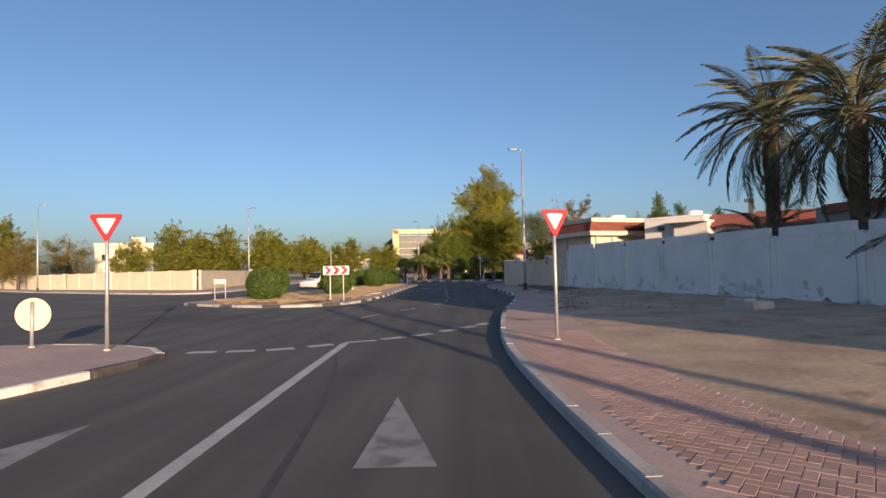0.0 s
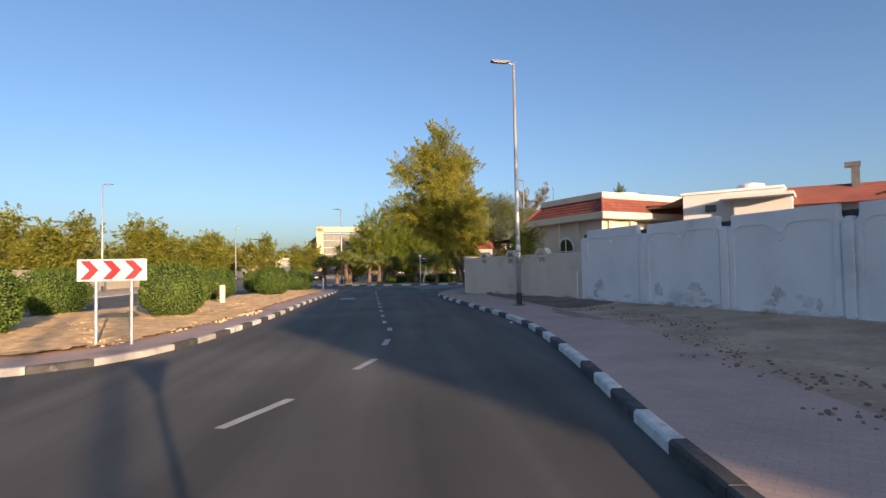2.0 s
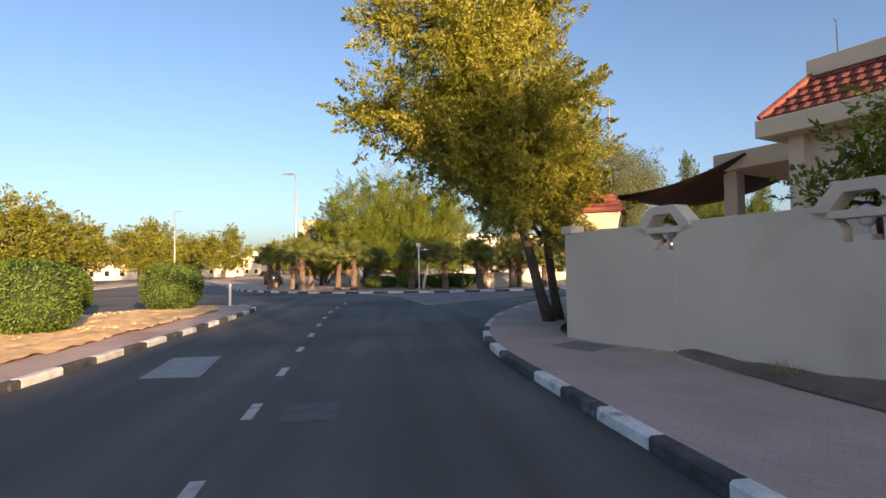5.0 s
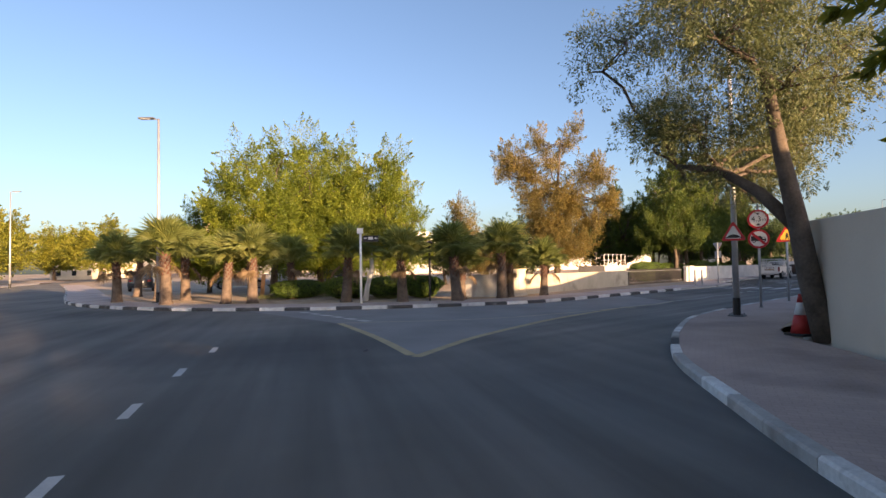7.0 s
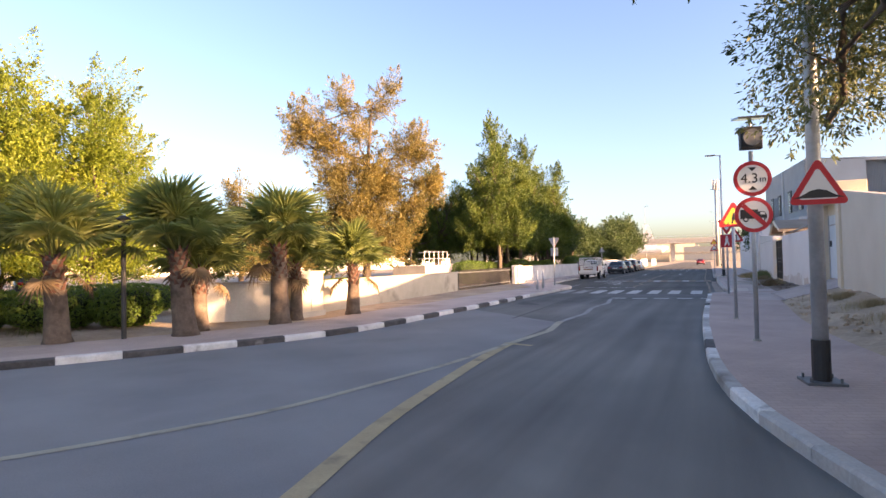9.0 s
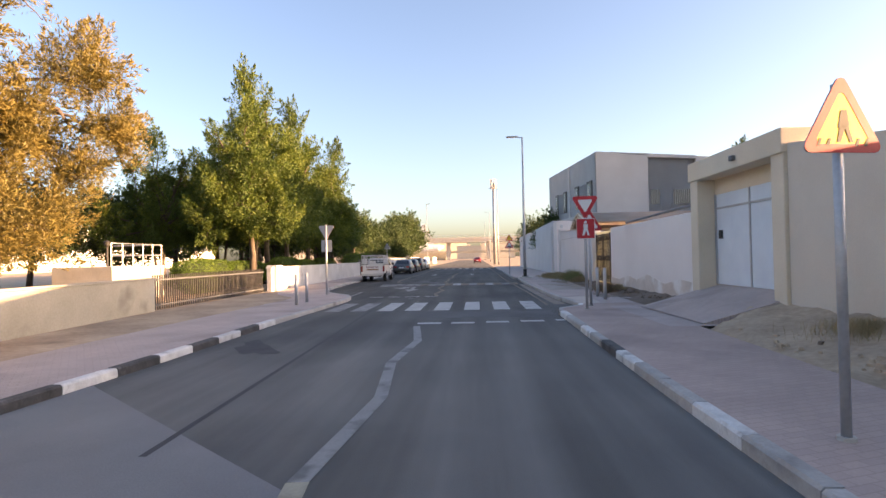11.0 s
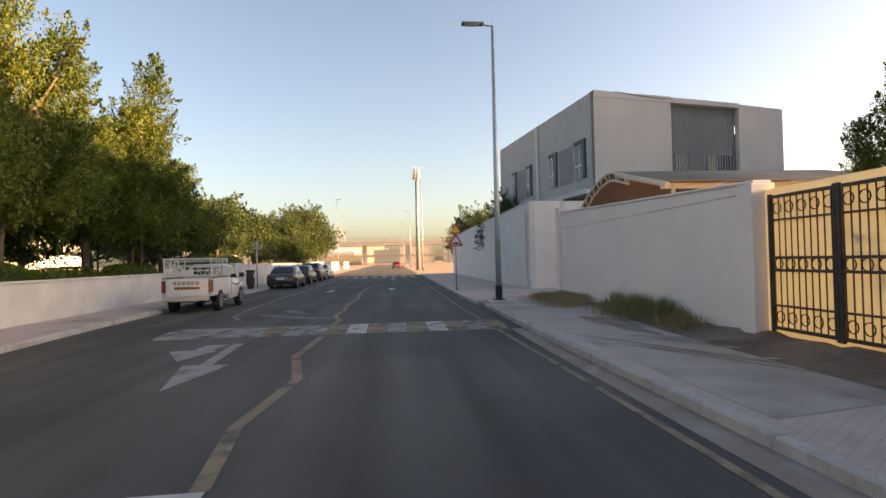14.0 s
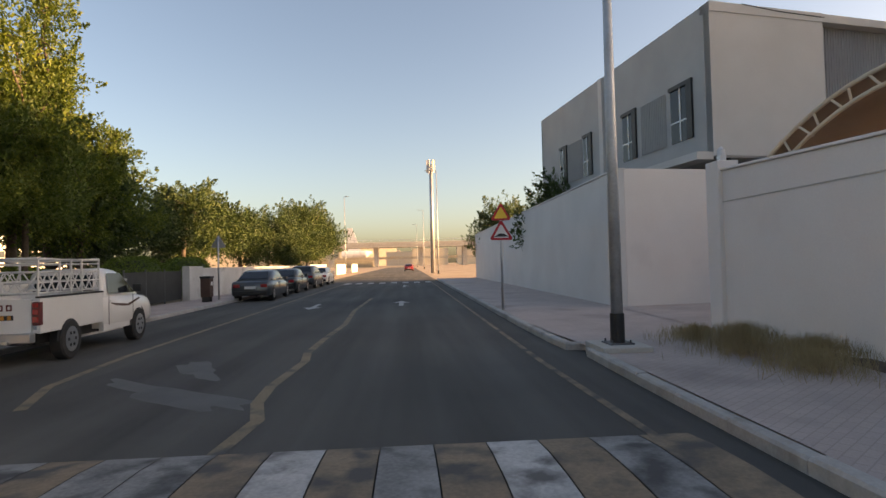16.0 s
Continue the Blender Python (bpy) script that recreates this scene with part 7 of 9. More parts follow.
def limb(sh, a, b, r0, r1, rnd, sag=0.0, n=4, seg=6):
    a, b = Vector(a), Vector(b)
    L_ = (b - a).length
    pts = []
    for k in range(n + 1):
        t = k / n
        p = a.lerp(b, t)
        if 0 < k < n:
            p = p + Vector((rnd.uniform(-1, 1), rnd.uniform(-1, 1), rnd.uniform(-0.5, 0.5) + sag)) * L_ * 0.07
        pts.append(p)
    sh.tube(pts, [r0 + (r1 - r0) * k / n for k in range(n + 1)], seg, False)
    return pts


def tree(name, label, trunks, blobs, leaf_mat, m, clumps=240, per=44, spread=0.38, leaf=(0.24, 0.085), lift=0.8, seed=1, bark=None, category="tree", group="", slim=0.45):
    """trunks: lists of (x, y, z, radius); boughs run from the nearest trunk into the blobs, fork, and reach the clumps."""
    rnd = random.Random(seed)
    t = thing(name, label, category, m, group)
    bark = bark or BARK
    for tr in trunks:
        part("trunk", Shape().tube([p[:3] for p in tr], [p[3] for p in tr], 10), bark, t, smooth=True)
    c, pts, dirs, face = crown_points(blobs, clumps, per, spread, seed, lift, slim)
    br = Shape()
    hubs = []
    for b in blobs:
        o = Vector(b[:3]) - Vector((0, 0, b[5] * 0.5))
        tr = min(trunks, key=lambda q: (Vector(q[-1][:3]) - o).length)
        start = min(tr[len(tr) // 2:], key=lambda q: (Vector(q[:3]) - o).length)
        limb(br, start[:3], o, start[3] * 0.7, 0.035, rnd, 0.2, 5, 7)
        hubs.append(o)
    forks = []
    for i in range(0, len(c), 14):
        p = Vector(c[i])
        h = min(hubs, key=lambda q: (q - p).length)
        k = h.lerp(p, 0.65)
        limb(br, h, k, 0.03, 0.014, rnd, 0.25, 4, 5)
        forks.append(k)
    for i in range(1, len(c), 3):
        p = Vector(c[i])
        h = min(forks, key=lambda q: (q - p).length)
        if (h - p).length < 2.2:
            limb(br, h, p, 0.012, 0.005, rnd, 0.15, 3, 4)
    part("branchwork", br, bark, t, smooth=True)
    part("crown", leaf_mesh("crown", pts, dirs, leaf[0], leaf[1], leaf_mat, seed, 0.25, face), None, t)
    return t


def spires(stems, low=2.9, tip=0.5):
    """Stacked lumps of foliage that narrow upwards along each stem (x, y, top, width)."""
    rnd = random.Random(29)
    out = []
    for x, y, top, w in stems:
        z, r = low + rnd.uniform(-0.3, 0.4), w
        while z < top:
            out.append((x * (1 + 0.03 * z) + rnd.uniform(-0.45, 0.45), y + rnd.uniform(-0.45, 0.45), z, r, r, r * 0.8))
            z += r * 1.25
            r = max(tip, w * (1.12 - 0.75 * (z - 2.5) / top) * rnd.uniform(0.8, 1.15))
    return out


# tall yellow-green tree at the corner, crown leaning over the road
tall_blobs = [(-4.3, 0.1, 5.5, 1.1, 1.2, 0.8), (-4.0, 0.1, 8.3, 1.2, 1.2, 1.0), (-1.9, 0.2, 4.6, 1.8, 1.9, 1.3), (0.5, 0.2, 4.6, 1.3, 1.5, 1.2), (-2.8, -0.2, 6.3, 1.5, 1.6, 1.1), (-1.0, 0.3, 6.3, 2.0, 2.1, 1.5), (0.1, 0.4, 6.5, 1.2, 1.3, 1.2), (-1.7, 0.2, 8.3, 1.7, 1.7, 1.3), (-0.3, 0.2, 8.6, 1.3, 1.3, 1.2),
              (-2.6, 0.1, 9.5, 1.0, 1.0, 0.8), (-1.3, 0.2, 10.2, 1.1, 1.1, 0.9), (-1.9, 0.1, 10.9, 0.7, 0.7, 0.6), (0.9, 0.2, 3.0, 1.2, 1.2, 0.9), (-0.5, 0.8, 3.4, 1.3, 1.2, 0.9),
              (-1.3, -0.5, 4.0, 1.5, 1.3, 1.0), (0.2, -0.4, 3.3, 1.0, 1.0, 0.9), (-0.5, -0.8, 5.3, 1.6, 1.4, 1.3), (-2.7, -0.3, 5.0, 1.3, 1.3, 1.0), (-1.8, -0.5, 7.2, 1.6, 1.4, 1.2), (-3.2, 0.0, 8.8, 1.0, 1.0, 0.9), (0.5, -0.6, 2.9, 0.8, 0.8, 0.8), (-1.0, -0.7, 3.2, 1.0, 0.9, 0.7)]
tree("corner_tree", "tall yellow-green gum tree with twin leaning trunks at the wall corner",
     [[(0.1, 0, -0.05, 0.19), (-0.15, 0, 0.7, 0.14), (-0.45, 0, 1.9, 0.125), (-0.8, 0.05, 3.2, 0.11), (-1.1, 0.1, 5.0, 0.09), (-1.5, 0.2, 8.0, 0.05)], [(0.5, 0.4, -0.05, 0.16), (0.35, 0.4, 0.8, 0.12), (0.2, 0.45, 2.2, 0.105), (0.15, 0.5, 3.6, 0.09), (0.1, 0.5, 5.6, 0.06)]],
     tall_blobs, L_EUC, pose(6.3, 53.4, Z), 860, 180, 0.42, (0.13, 0.052), 0.2, 3, slim=0.46)
tree("verge_tree", "spreading grey-green tree with a bent trunk over the pavement",
     [[(0.2, -0.2, -0.05, 0.24), (0.05, 0.0, 1.1, 0.2), (-0.1, 0.1, 2.3, 0.18), (-0.2, 0.3, 3.6, 0.14), (-0.3, 0.5, 5.2, 0.1)], [(-0.05, 0.1, 2.1, 0.15), (-0.25, 0.8, 2.9, 0.12), (-0.5, 1.6, 3.5, 0.09), (-0.9, 2.4, 3.7, 0.05)]],
     [(-0.5, 1.9, 4.3, 1.1, 1.0, 0.8), (-1.3, 2.7, 4.5, 0.9, 0.7, 0.7), (-2.2, 3.3, 6.5, 1.1, 1.1, 0.8), (0.0, 0.3, 5.6, 1.8, 1.7, 1.3), (2.0, 1.6, 5.6, 1.5, 1.3, 1.2), (4.1, 3.4, 5.0, 1.1, 1.0, 0.9), (-0.7, 1.3, 6.8, 1.7, 1.6, 1.0), (-1.5, 0.4, 6.2, 1.4, 1.4, 1.0), (1.6, 2.7, 4.0, 0.7, 0.5, 0.7), (2.6, 2.9, 4.1, 0.8, 0.6, 0.8), (3.3, 3.0, 5.2, 0.9, 0.8, 0.8), (-0.3, 2.8, 3.7, 0.7, 0.5, 0.5), (0.6, 4.2, 5.4, 1.2, 1.0, 1.0), (2.7, 3.9, 4.3, 1.0, 0.9, 1.0), (3.2, 4.2, 3.4, 0.8, 0.7, 0.5)],
     L_GREY, pose(11.55, 61.2, Z), 740, 145, 0.36, (0.09, 0.028), -0.5, 5, slim=0.75)
# park trees: a bright group behind the palms
pk1 = tree("park_tree", "broad bright green tree behind the palms", [[(0, 0, -0.1, 0.26), (0.1, 0.1, 2.0, 0.2), (0.0, 0.3, 4.5, 0.14)]],
           spires(((-2.6, 0.2, 7.0, 1.8), (-1.2, -0.9, 9.0, 1.8), (0.4, 0.8, 9.6, 1.9), (1.9, -0.3, 8.4, 1.8), (3.0, 0.6, 6.6, 1.6), (0.3, -1.8, 6.4, 1.7)), 2.9, 0.95),
           L_PARK, pose(1.6, 89.5, 0.1), 520, 230, 0.62, (0.135, 0.065), 0.7, 7, slim=0.5)
PK_BLOBS = [(-2.0, 0, 4.6, 2.3, 2.2, 1.8), (1.9, 0.3, 4.8, 2.2, 2.2, 1.9), (0, -1.2, 5.6, 2.4, 2.2, 2.0), (-1.4, 0, 7.6, 1.8, 1.8, 1.4), (1.0, 0.2, 8.2, 1.7, 1.7, 1.5), (0.2, 0.6, 9.6, 1.0, 1.0, 0.7), (0, -1.6, 3.0, 2.2, 1.7, 1.3), (1.5, 1.2, 2.6, 1.7, 1.5, 1.2)]
far1 = tree("roadside_tree", "bushy roadside tree on the far side of the junction", [[(0, 0, -0.1, 0.26), (0.1, 0.1, 2.0, 0.2), (0.0, 0.3, 4.5, 0.14)]], PK_BLOBS, L_WEST, pose(-35.5, 86, 0.1, 0, 0, 20) @ Matrix.Diagonal((1.25, 1.25, 0.86, 1)), 260, 62, 0.66, (0.32, 0.16), 0.5, 19, slim=0.6)
copy_thing(pk1, pose(4.8, 92.5, 0.1, 0, 0, 110) @ Matrix.Diagonal((1.05, 1.05, 1.12, 1)))
pk3 = copy_thing(pk1, pose(8.8, 90.5, 0.1, 0, 0, 215))
pk3.scale = (0.92, 0.92, 0.98)
pk4 = copy_thing(pk1, pose(-2.6, 93.5, 0.1, 0, 0, 300))
pk4.scale = (0.72, 0.72, 0.66)
# amber casuarina
tree("casuarina_tree", "tall feathery casuarina with sunlit amber needles", [[(0, 0, -0.1, 0.28), (0.1, 0, 3.0, 0.2), (0.2, 0.1, 7.5, 0.12), (0.5, 0.1, 11.0, 0.05)]],
           [(-0.6, -0.3, 5.6, 2.2, 2.0, 2.1), (0.4, -0.3, 3.2, 2.3, 2.0, 1.7), (-1.6, 0, 7.6, 1.5, 1.4, 1.2), (1.0, 0, 6.6, 1.6, 1.5, 1.4), (-3.4, 0, 10.2, 1.3, 1.1, 1.1), (-2.4, 0.2, 9.2, 1.2, 1.1, 0.9), (-4.2, 0, 9.0, 0.7, 0.7, 0.5), (-1.2, 0.1, 11.5, 0.65, 0.6, 1.0), (-0.3, 0, 9.6, 0.9, 0.9, 1.0),
            (1.0, 0, 11.2, 0.7, 0.7, 1.0), (1.7, 0, 12.4, 0.6, 0.6, 0.5), (2.7, 0.1, 8.5, 1.4, 1.2, 1.1), (3.7, 0, 6.6, 1.0, 1.0, 0.9), (4.4, 0, 5.9, 0.6, 0.6, 0.5), (2.6, 0, 5.0, 1.2, 1.2, 1.1)],
           L_ORANGE, pose(22.7, 91.5, 0.1, 0, 0, -28), 620, 170, 0.52, (0.2, 0.042), 0.5, 13, slim=0.6)
or_far = tree("casuarina_tree", "thin amber tree in the distance", [[(0, 0, -0.1, 0.28), (0.1, 0, 3.0, 0.2), (0.2, 0.1, 7.5, 0.12), (0.5, 0.1, 11.0, 0.05)]],
              [(-1.8, 0, 4.4, 2.0, 1.9, 1.8), (1.6, 0.2, 4.0, 2.2, 2.0, 2.0), (0, -0.6, 6.6, 2.6, 2.3, 1.7), (-2.0, 0.2, 9.0, 1.3, 1.2, 1.0), (0.1, 0, 9.6, 1.3, 1.3, 1.6), (2.6, 0.1, 8.4, 1.3, 1.3, 1.5)],
              L_ORANGE, pose(20.5, 108, 0.1, 0, 0, 60) @ Matrix.Diagonal((0.85, 0.85, 0.8, 1)), 150, 90, 0.8, (0.3, 0.08), 0.45, 14, slim=0.6)
or3 = copy_thing(or_far, pose(17.5, 76.0 + 16, 0.1, 0, 0, 160))
or3.scale = (0.5, 0.5, 0.42)
# neem-like green trees along the park wall
gt = tree("street_tree", "dense upright green tree behind the park wall", [[(0, 0, -0.1, 0.2), (0.15, 0, 1.8, 0.16), (0.0, 0.1, 4.2, 0.11)], [(0.3, 0.2, -0.1, 0.13), (0.6, 0.3, 1.8, 0.1), (0.9, 0.3, 4.0, 0.07)]],
          spires(((-1.9, 0.3, 6.4, 1.3), (-0.7, -0.9, 8.4, 1.2), (0.5, 0.7, 10.3, 1.25), (1.5, -0.4, 8.9, 1.1), (2.6, 0.5, 6.2, 1.2), (0.3, -1.7, 6.0, 1.2), (-0.9, 1.5, 9.2, 1.0)), 3.6),
          L_MID, pose(36.0, 94.2, 0.1), 400, 160, 0.5, (0.145, 0.07), 0.7, 17, slim=0.5)
for x, y, r, sx, sz in ((39.6, 96.8, 80, 1.0, 1.3), (43.0, 98.6, 200, 1.0, 1.14), (38.5, 100.5, 300, 0.9, 1.0), (47.5, 101.0, 20, 0.95, 1.0), (34.0, 99.0, 150, 0.8, 0.85), (51.0, 102.6, 250, 1.0, 1.08), (55.0, 105.0, 70, 0.95, 0.98), (45.0, 106, 10, 1.0, 1.0)):
    o = copy_thing(gt, pose(x, y, 0.1, 0, 0, r))
    o.scale = (sx, sx, sz)
dk = tree("park_tree_dark", "rounded dark green tree beyond the park wall", [[(0, 0, -0.1, 0.2), (0.2, 0.1, 1.6, 0.16), (0.3, 0.2, 3.2, 0.12)]],
          [(-1.8, 0, 3.8, 2.0, 2.0, 1.6), (1.6, 0.2, 4.0, 2.0, 2.0, 1.7), (0, -0.6, 5.2, 2.3, 2.2, 1.7), (0.4, 0.3, 6.6, 1.7, 1.7, 1.2), (-1.2, 0.4, 6.0, 1.5, 1.5, 1.2), (0, -1.4, 2.6, 2.0, 1.4, 1.0)],
          L_DARK, pose(*at(30, 21), 0.1), 220, 80, 0.6, (0.22, 0.11), 0.4, 23, slim=0.55)
for s_, w_, r, sx, sz in ((24, 20, 40, 1.0, 0.95), (36, 18, 90, 1.05, 1.0), (42, 20, 140, 1.1, 1.05), (48, 17.5, 210, 1.0, 0.95), (55, 19, 300, 1.15, 1.05), (62, 18, 20, 1.0, 0.95), (69, 17, 120, 1.0, 1.0), (26, 27, 250, 1.1, 1.1), (14, 24, 20, 0.9, 0.8), (48, 27, 60, 1.2, 1.2), (12, 33, 90, 1.0, 0.9), (20, 34, 10, 1.1, 1.0), (34, 31, 140, 1.0, 1.0)):
    p = at(s_, w_)
    o = copy_thing(dk, pose(p.x, p.y, 0.1, 0, 0, r))
    o.scale = (sx, sx, sz)
for s_, w_, r, sc in ((78, 16, 30, 1.15), (86, 17, 100, 1.3), (95, 18, 200, 1.4), (107, 18, 300, 1.35), (64, 14.5, 60, 0.6)):
    p = at(s_, w_)
    o = copy_thing(dk, pose(p.x, p.y, 0.1, 0, 0, r))
    o.scale = (sc, sc, sc * 1.02)
    o["label"] = "rounded green tree further down the street"
# bushy low trees deep in the park
for x, y, r, sx, sz in ((5.5, 97, 10, 0.7, 0.55), (10.5, 99, 80, 0.8, 0.6), (15.5, 97.5, 160, 0.75, 0.55), (20.5, 101, 240, 0.9, 0.62), (26, 103, 300, 0.8, 0.5)):
    o = copy_thing(dk, pose(x, y, 0.0, 0, 0, r))
    o.scale = (sx, sx, sz)
    o["label"] = "low bushy dark tree deep in the park"
# west side trees
for x, y, r, sx, sz, proto in ((-31, 96, 90, 1.1, 0.8, far1), (-34, 112, 150, 1.1, 0.8, far1), (-32, 128, 20, 1.1, 0.8, far1), (-44, 92, 210, 1.2, 0.84, far1), (-38, 150, 60, 1.3, 0.95, far1),
                               (-72, 88, 10, 1.1, 0.95, far1), (-84, 96, 100, 1.0, 0.85, far1), (-62, 80, 170, 0.8, 0.62, or_far), (-68, 99, 60, 1.0, 0.7, or_far), (-98, 96, 0, 1.2, 1.0, far1), (-110, 104, 80, 1.2, 0.9, far1), (-56, 98, 40, 0.7, 0.7, far1),
                               (-30, 170, 0, 1.4, 1.0, far1), (-44, 190, 90, 1.4, 1.0, far1), (-22, 215, 40, 1.5, 1.0, far1), (-34, 255, 10, 1.6, 1.1, far1), (-8, 260, 200, 1.6, 1.0, far1), (8, 240, 120, 1.6, 0.9, far1), (-52, 230, 300, 1.5, 1.0, far1)):
    o = copy_thing(proto, pose(x, y, 0.1, 0, 0, r))
    o.scale = (sx * 1.1, sx * 1.1, sz * 1.15)
    o["label"] = "bushy roadside tree on the far side of the junction"
# trees behind the villas
# trees at x 40.6 and 38.2 are placed to shade the park pavement, 38.2 unseen
for x, y, r, sx, sz, proto, lab in ((20.5, 57.0, 90, 0.6, 0.6, or_far, "thin grey-amber tree behind the villa"),
                                    (33.0, 38.0, 10, 0.6, 0.62, dk, "dark garden tree behind the white villa"), (51.8, 67.6, 10, 0.8, 0.55, gt, "garden tree behind the street wall"), (53.5, 64.0, 100, 0.9, 0.55, gt, "garden tree behind the street wall"), (56, 68, 60, 0.8, 0.75, dk, "garden tree behind the street wall"), (40.6, 65.5, 20, 0.8, 0.6, dk, "garden tree behind the street wall"), (38.2, 66.0, 120, 1.0, 0.52, dk, "garden tree behind the street wall"), (53.0, 71.0, 200, 0.6, 0.75, gt, "garden tree behind the street wall")):
    o = copy_thing(proto, pose(x, y, 0.1, 0, 0, r))
    o.scale = (sx, sx, sz)
    o["label"] = lab
for s_, w_, sc in ((41, -6.2, 0.85), (46, -6.5, 0.75), (60, -5.5, 0.95), (66, -6, 0.8)):
    p = at(s_, w_)
    o = copy_thing(dk, pose(p.x, p.y, 0.0, 0, 0, s_ * 7))
    o.scale = (sc, sc, sc)
    o["label"] = "dark shrub rising over the garden wall"
# overhanging shrub at the beige wall
tree("wall_shrub", "yellow-green shrub hanging over the beige wall", [[(0, 0, 0.2, 0.06), (0.05, 0, 1.2, 0.05), (0.1, 0.1, 2.2, 0.04)]],
     [(0.0, 0.0, 3.1, 0.75, 0.7, 0.5), (-0.4, 0.5, 3.2, 0.6, 0.6, 0.4), (-0.55, -0.6, 2.5, 0.6, 0.6, 0.35), (-0.2, 0.75, 2.65, 0.6, 0.6, 0.35), (-0.35, 0.1, 2.35, 0.6, 0.7, 0.35)], L_EUC, pose(8.15, 43.9, 0.1), 85, 44, 0.26, (0.11, 0.04), 0.3, 31, None, "shrub")
tree("wall_shrub", "green shrub hanging over the beige wall", [[(0, 0, 0.2, 0.06), (0.05, 0, 1.2, 0.05), (0.0, 0.1, 2.2, 0.04)]],
     [(-0.1, 0.0, 2.75, 0.6, 0.6, 0.4), (-0.35, 0.3, 2.4, 0.45, 0.5, 0.3)], L_PARK, pose(7.9, 45.2, 0.1), 36, 36, 0.22, (0.12, 0.05), 0.3, 33, None, "shrub")


# clipped hedge bushes in the median
def hedge(x, y, rx, ry, h, seed):
    b = thing("clipped_bush", "dense clipped green bush rounded at the top in the median", "bush", pose(x, y, Z, 0, 0, seed * 37), "median bushes")
    rs = np.random.RandomState(seed)
    n = int(5200 * (rx * ry * h / 1.5) ** 0.67 + 2500)
    u = rs.normal(size=(n, 3))
    u /= np.abs(u).max(axis=1, keepdims=True)
    u = u / (np.sum(np.abs(u) ** 3.0, axis=1, keepdims=True) ** 0.3333)
    lump = 1 + 0.045 * np.sin(u[:, 0] * 5 + seed) * np.cos(u[:, 1] * 4) + 0.03 * np.sin(u[:, 2] * 7 + seed)
    rad = (rs.uniform(0.90, 1.03, n) * lump)[:, None]
    p = u * rad * np.array([rx, ry, h / 2]) + np.array([0, 0, h / 2 + 0.02])
    p[:, 2] = np.maximum(p[:, 2], 0.02)
    low = p[:, 2] < 0.3
    p[low, :2] *= 0.92
    part("leaves", leaf_mesh("leaves", p, u + rs.normal(size=(n, 3)) * 0.9, 0.085, 0.05, L_HEDGE, seed), None, b)
    # closed shell in the dark shade colour, filling the gaps between leaves
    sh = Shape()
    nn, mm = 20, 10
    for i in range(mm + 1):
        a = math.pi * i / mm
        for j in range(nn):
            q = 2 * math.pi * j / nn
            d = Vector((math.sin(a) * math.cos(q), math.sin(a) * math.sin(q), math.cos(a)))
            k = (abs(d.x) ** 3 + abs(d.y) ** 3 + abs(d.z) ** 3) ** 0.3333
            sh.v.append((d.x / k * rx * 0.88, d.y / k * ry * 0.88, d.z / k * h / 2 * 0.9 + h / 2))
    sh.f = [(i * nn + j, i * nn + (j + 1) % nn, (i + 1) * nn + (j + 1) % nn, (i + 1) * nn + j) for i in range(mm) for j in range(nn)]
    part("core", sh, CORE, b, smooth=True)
    return b


for i, (x, y, rx, ry, h) in enumerate(((-10.3, 31.9, 1.05, 1.0, 1.75), (-12.3, 39.5, 1.1, 1.0, 1.75), (-7.2, 37.2, 1.0, 1.05, 1.85), (-8.9, 48.6, 1.0, 1.0, 1.8), (-9.0, 60.2, 0.85, 0.9, 1.65), (-6.75, 54.3, 1.0, 1.1, 1.8), (-5.95, 62.0, 0.95, 1.0, 1.75))):
    hedge(x, y, rx, ry, h, i + 1)


# date palms behind the white wall
def date_frond(seed, length=3.6):
    sh = Shape()
    rnd = random.Random(seed)
    n = 34
    pts = []
    for k in range(n + 1):
        t = k / n
        pts.append(Vector((length * (t - 0.18 * t * t), 0, length * (0.28 * t - 0.62 * t * t))))
    sh.tube(pts[::4] + [pts[-1]], [0.035 * (1 - 0.8 * i / 9) for i in range(len(pts[::4]) + 1)], 4, False)
    for k in range(4, n + 1):
        t = k / n
        d = (pts[k] - pts[k - 1]).normalized()
        for side in (-1, 1):
            L_ = 0.62 * math.sin(math.pi * min(1, 0.2 + 0.75 * t)) * rnd.uniform(0.85, 1.1)
            tip = pts[k] + d * L_ * 0.62 + Vector((0, side * L_ * 0.75, -L_ * rnd.uniform(0.1, 0.45)))
            w = Vector((0.025, 0, 0.012))
            mid = pts[k].lerp(tip, 0.5)
            sh.add([pts[k], mid + w, tip, mid - w], [(0, 1, 2, 3)])
    return sh


DATE_A = date_frond(1).mesh("frond", L_DATE)
DATE_DEAD = date_frond(2, 2.9).mesh("frond", L_DEAD)


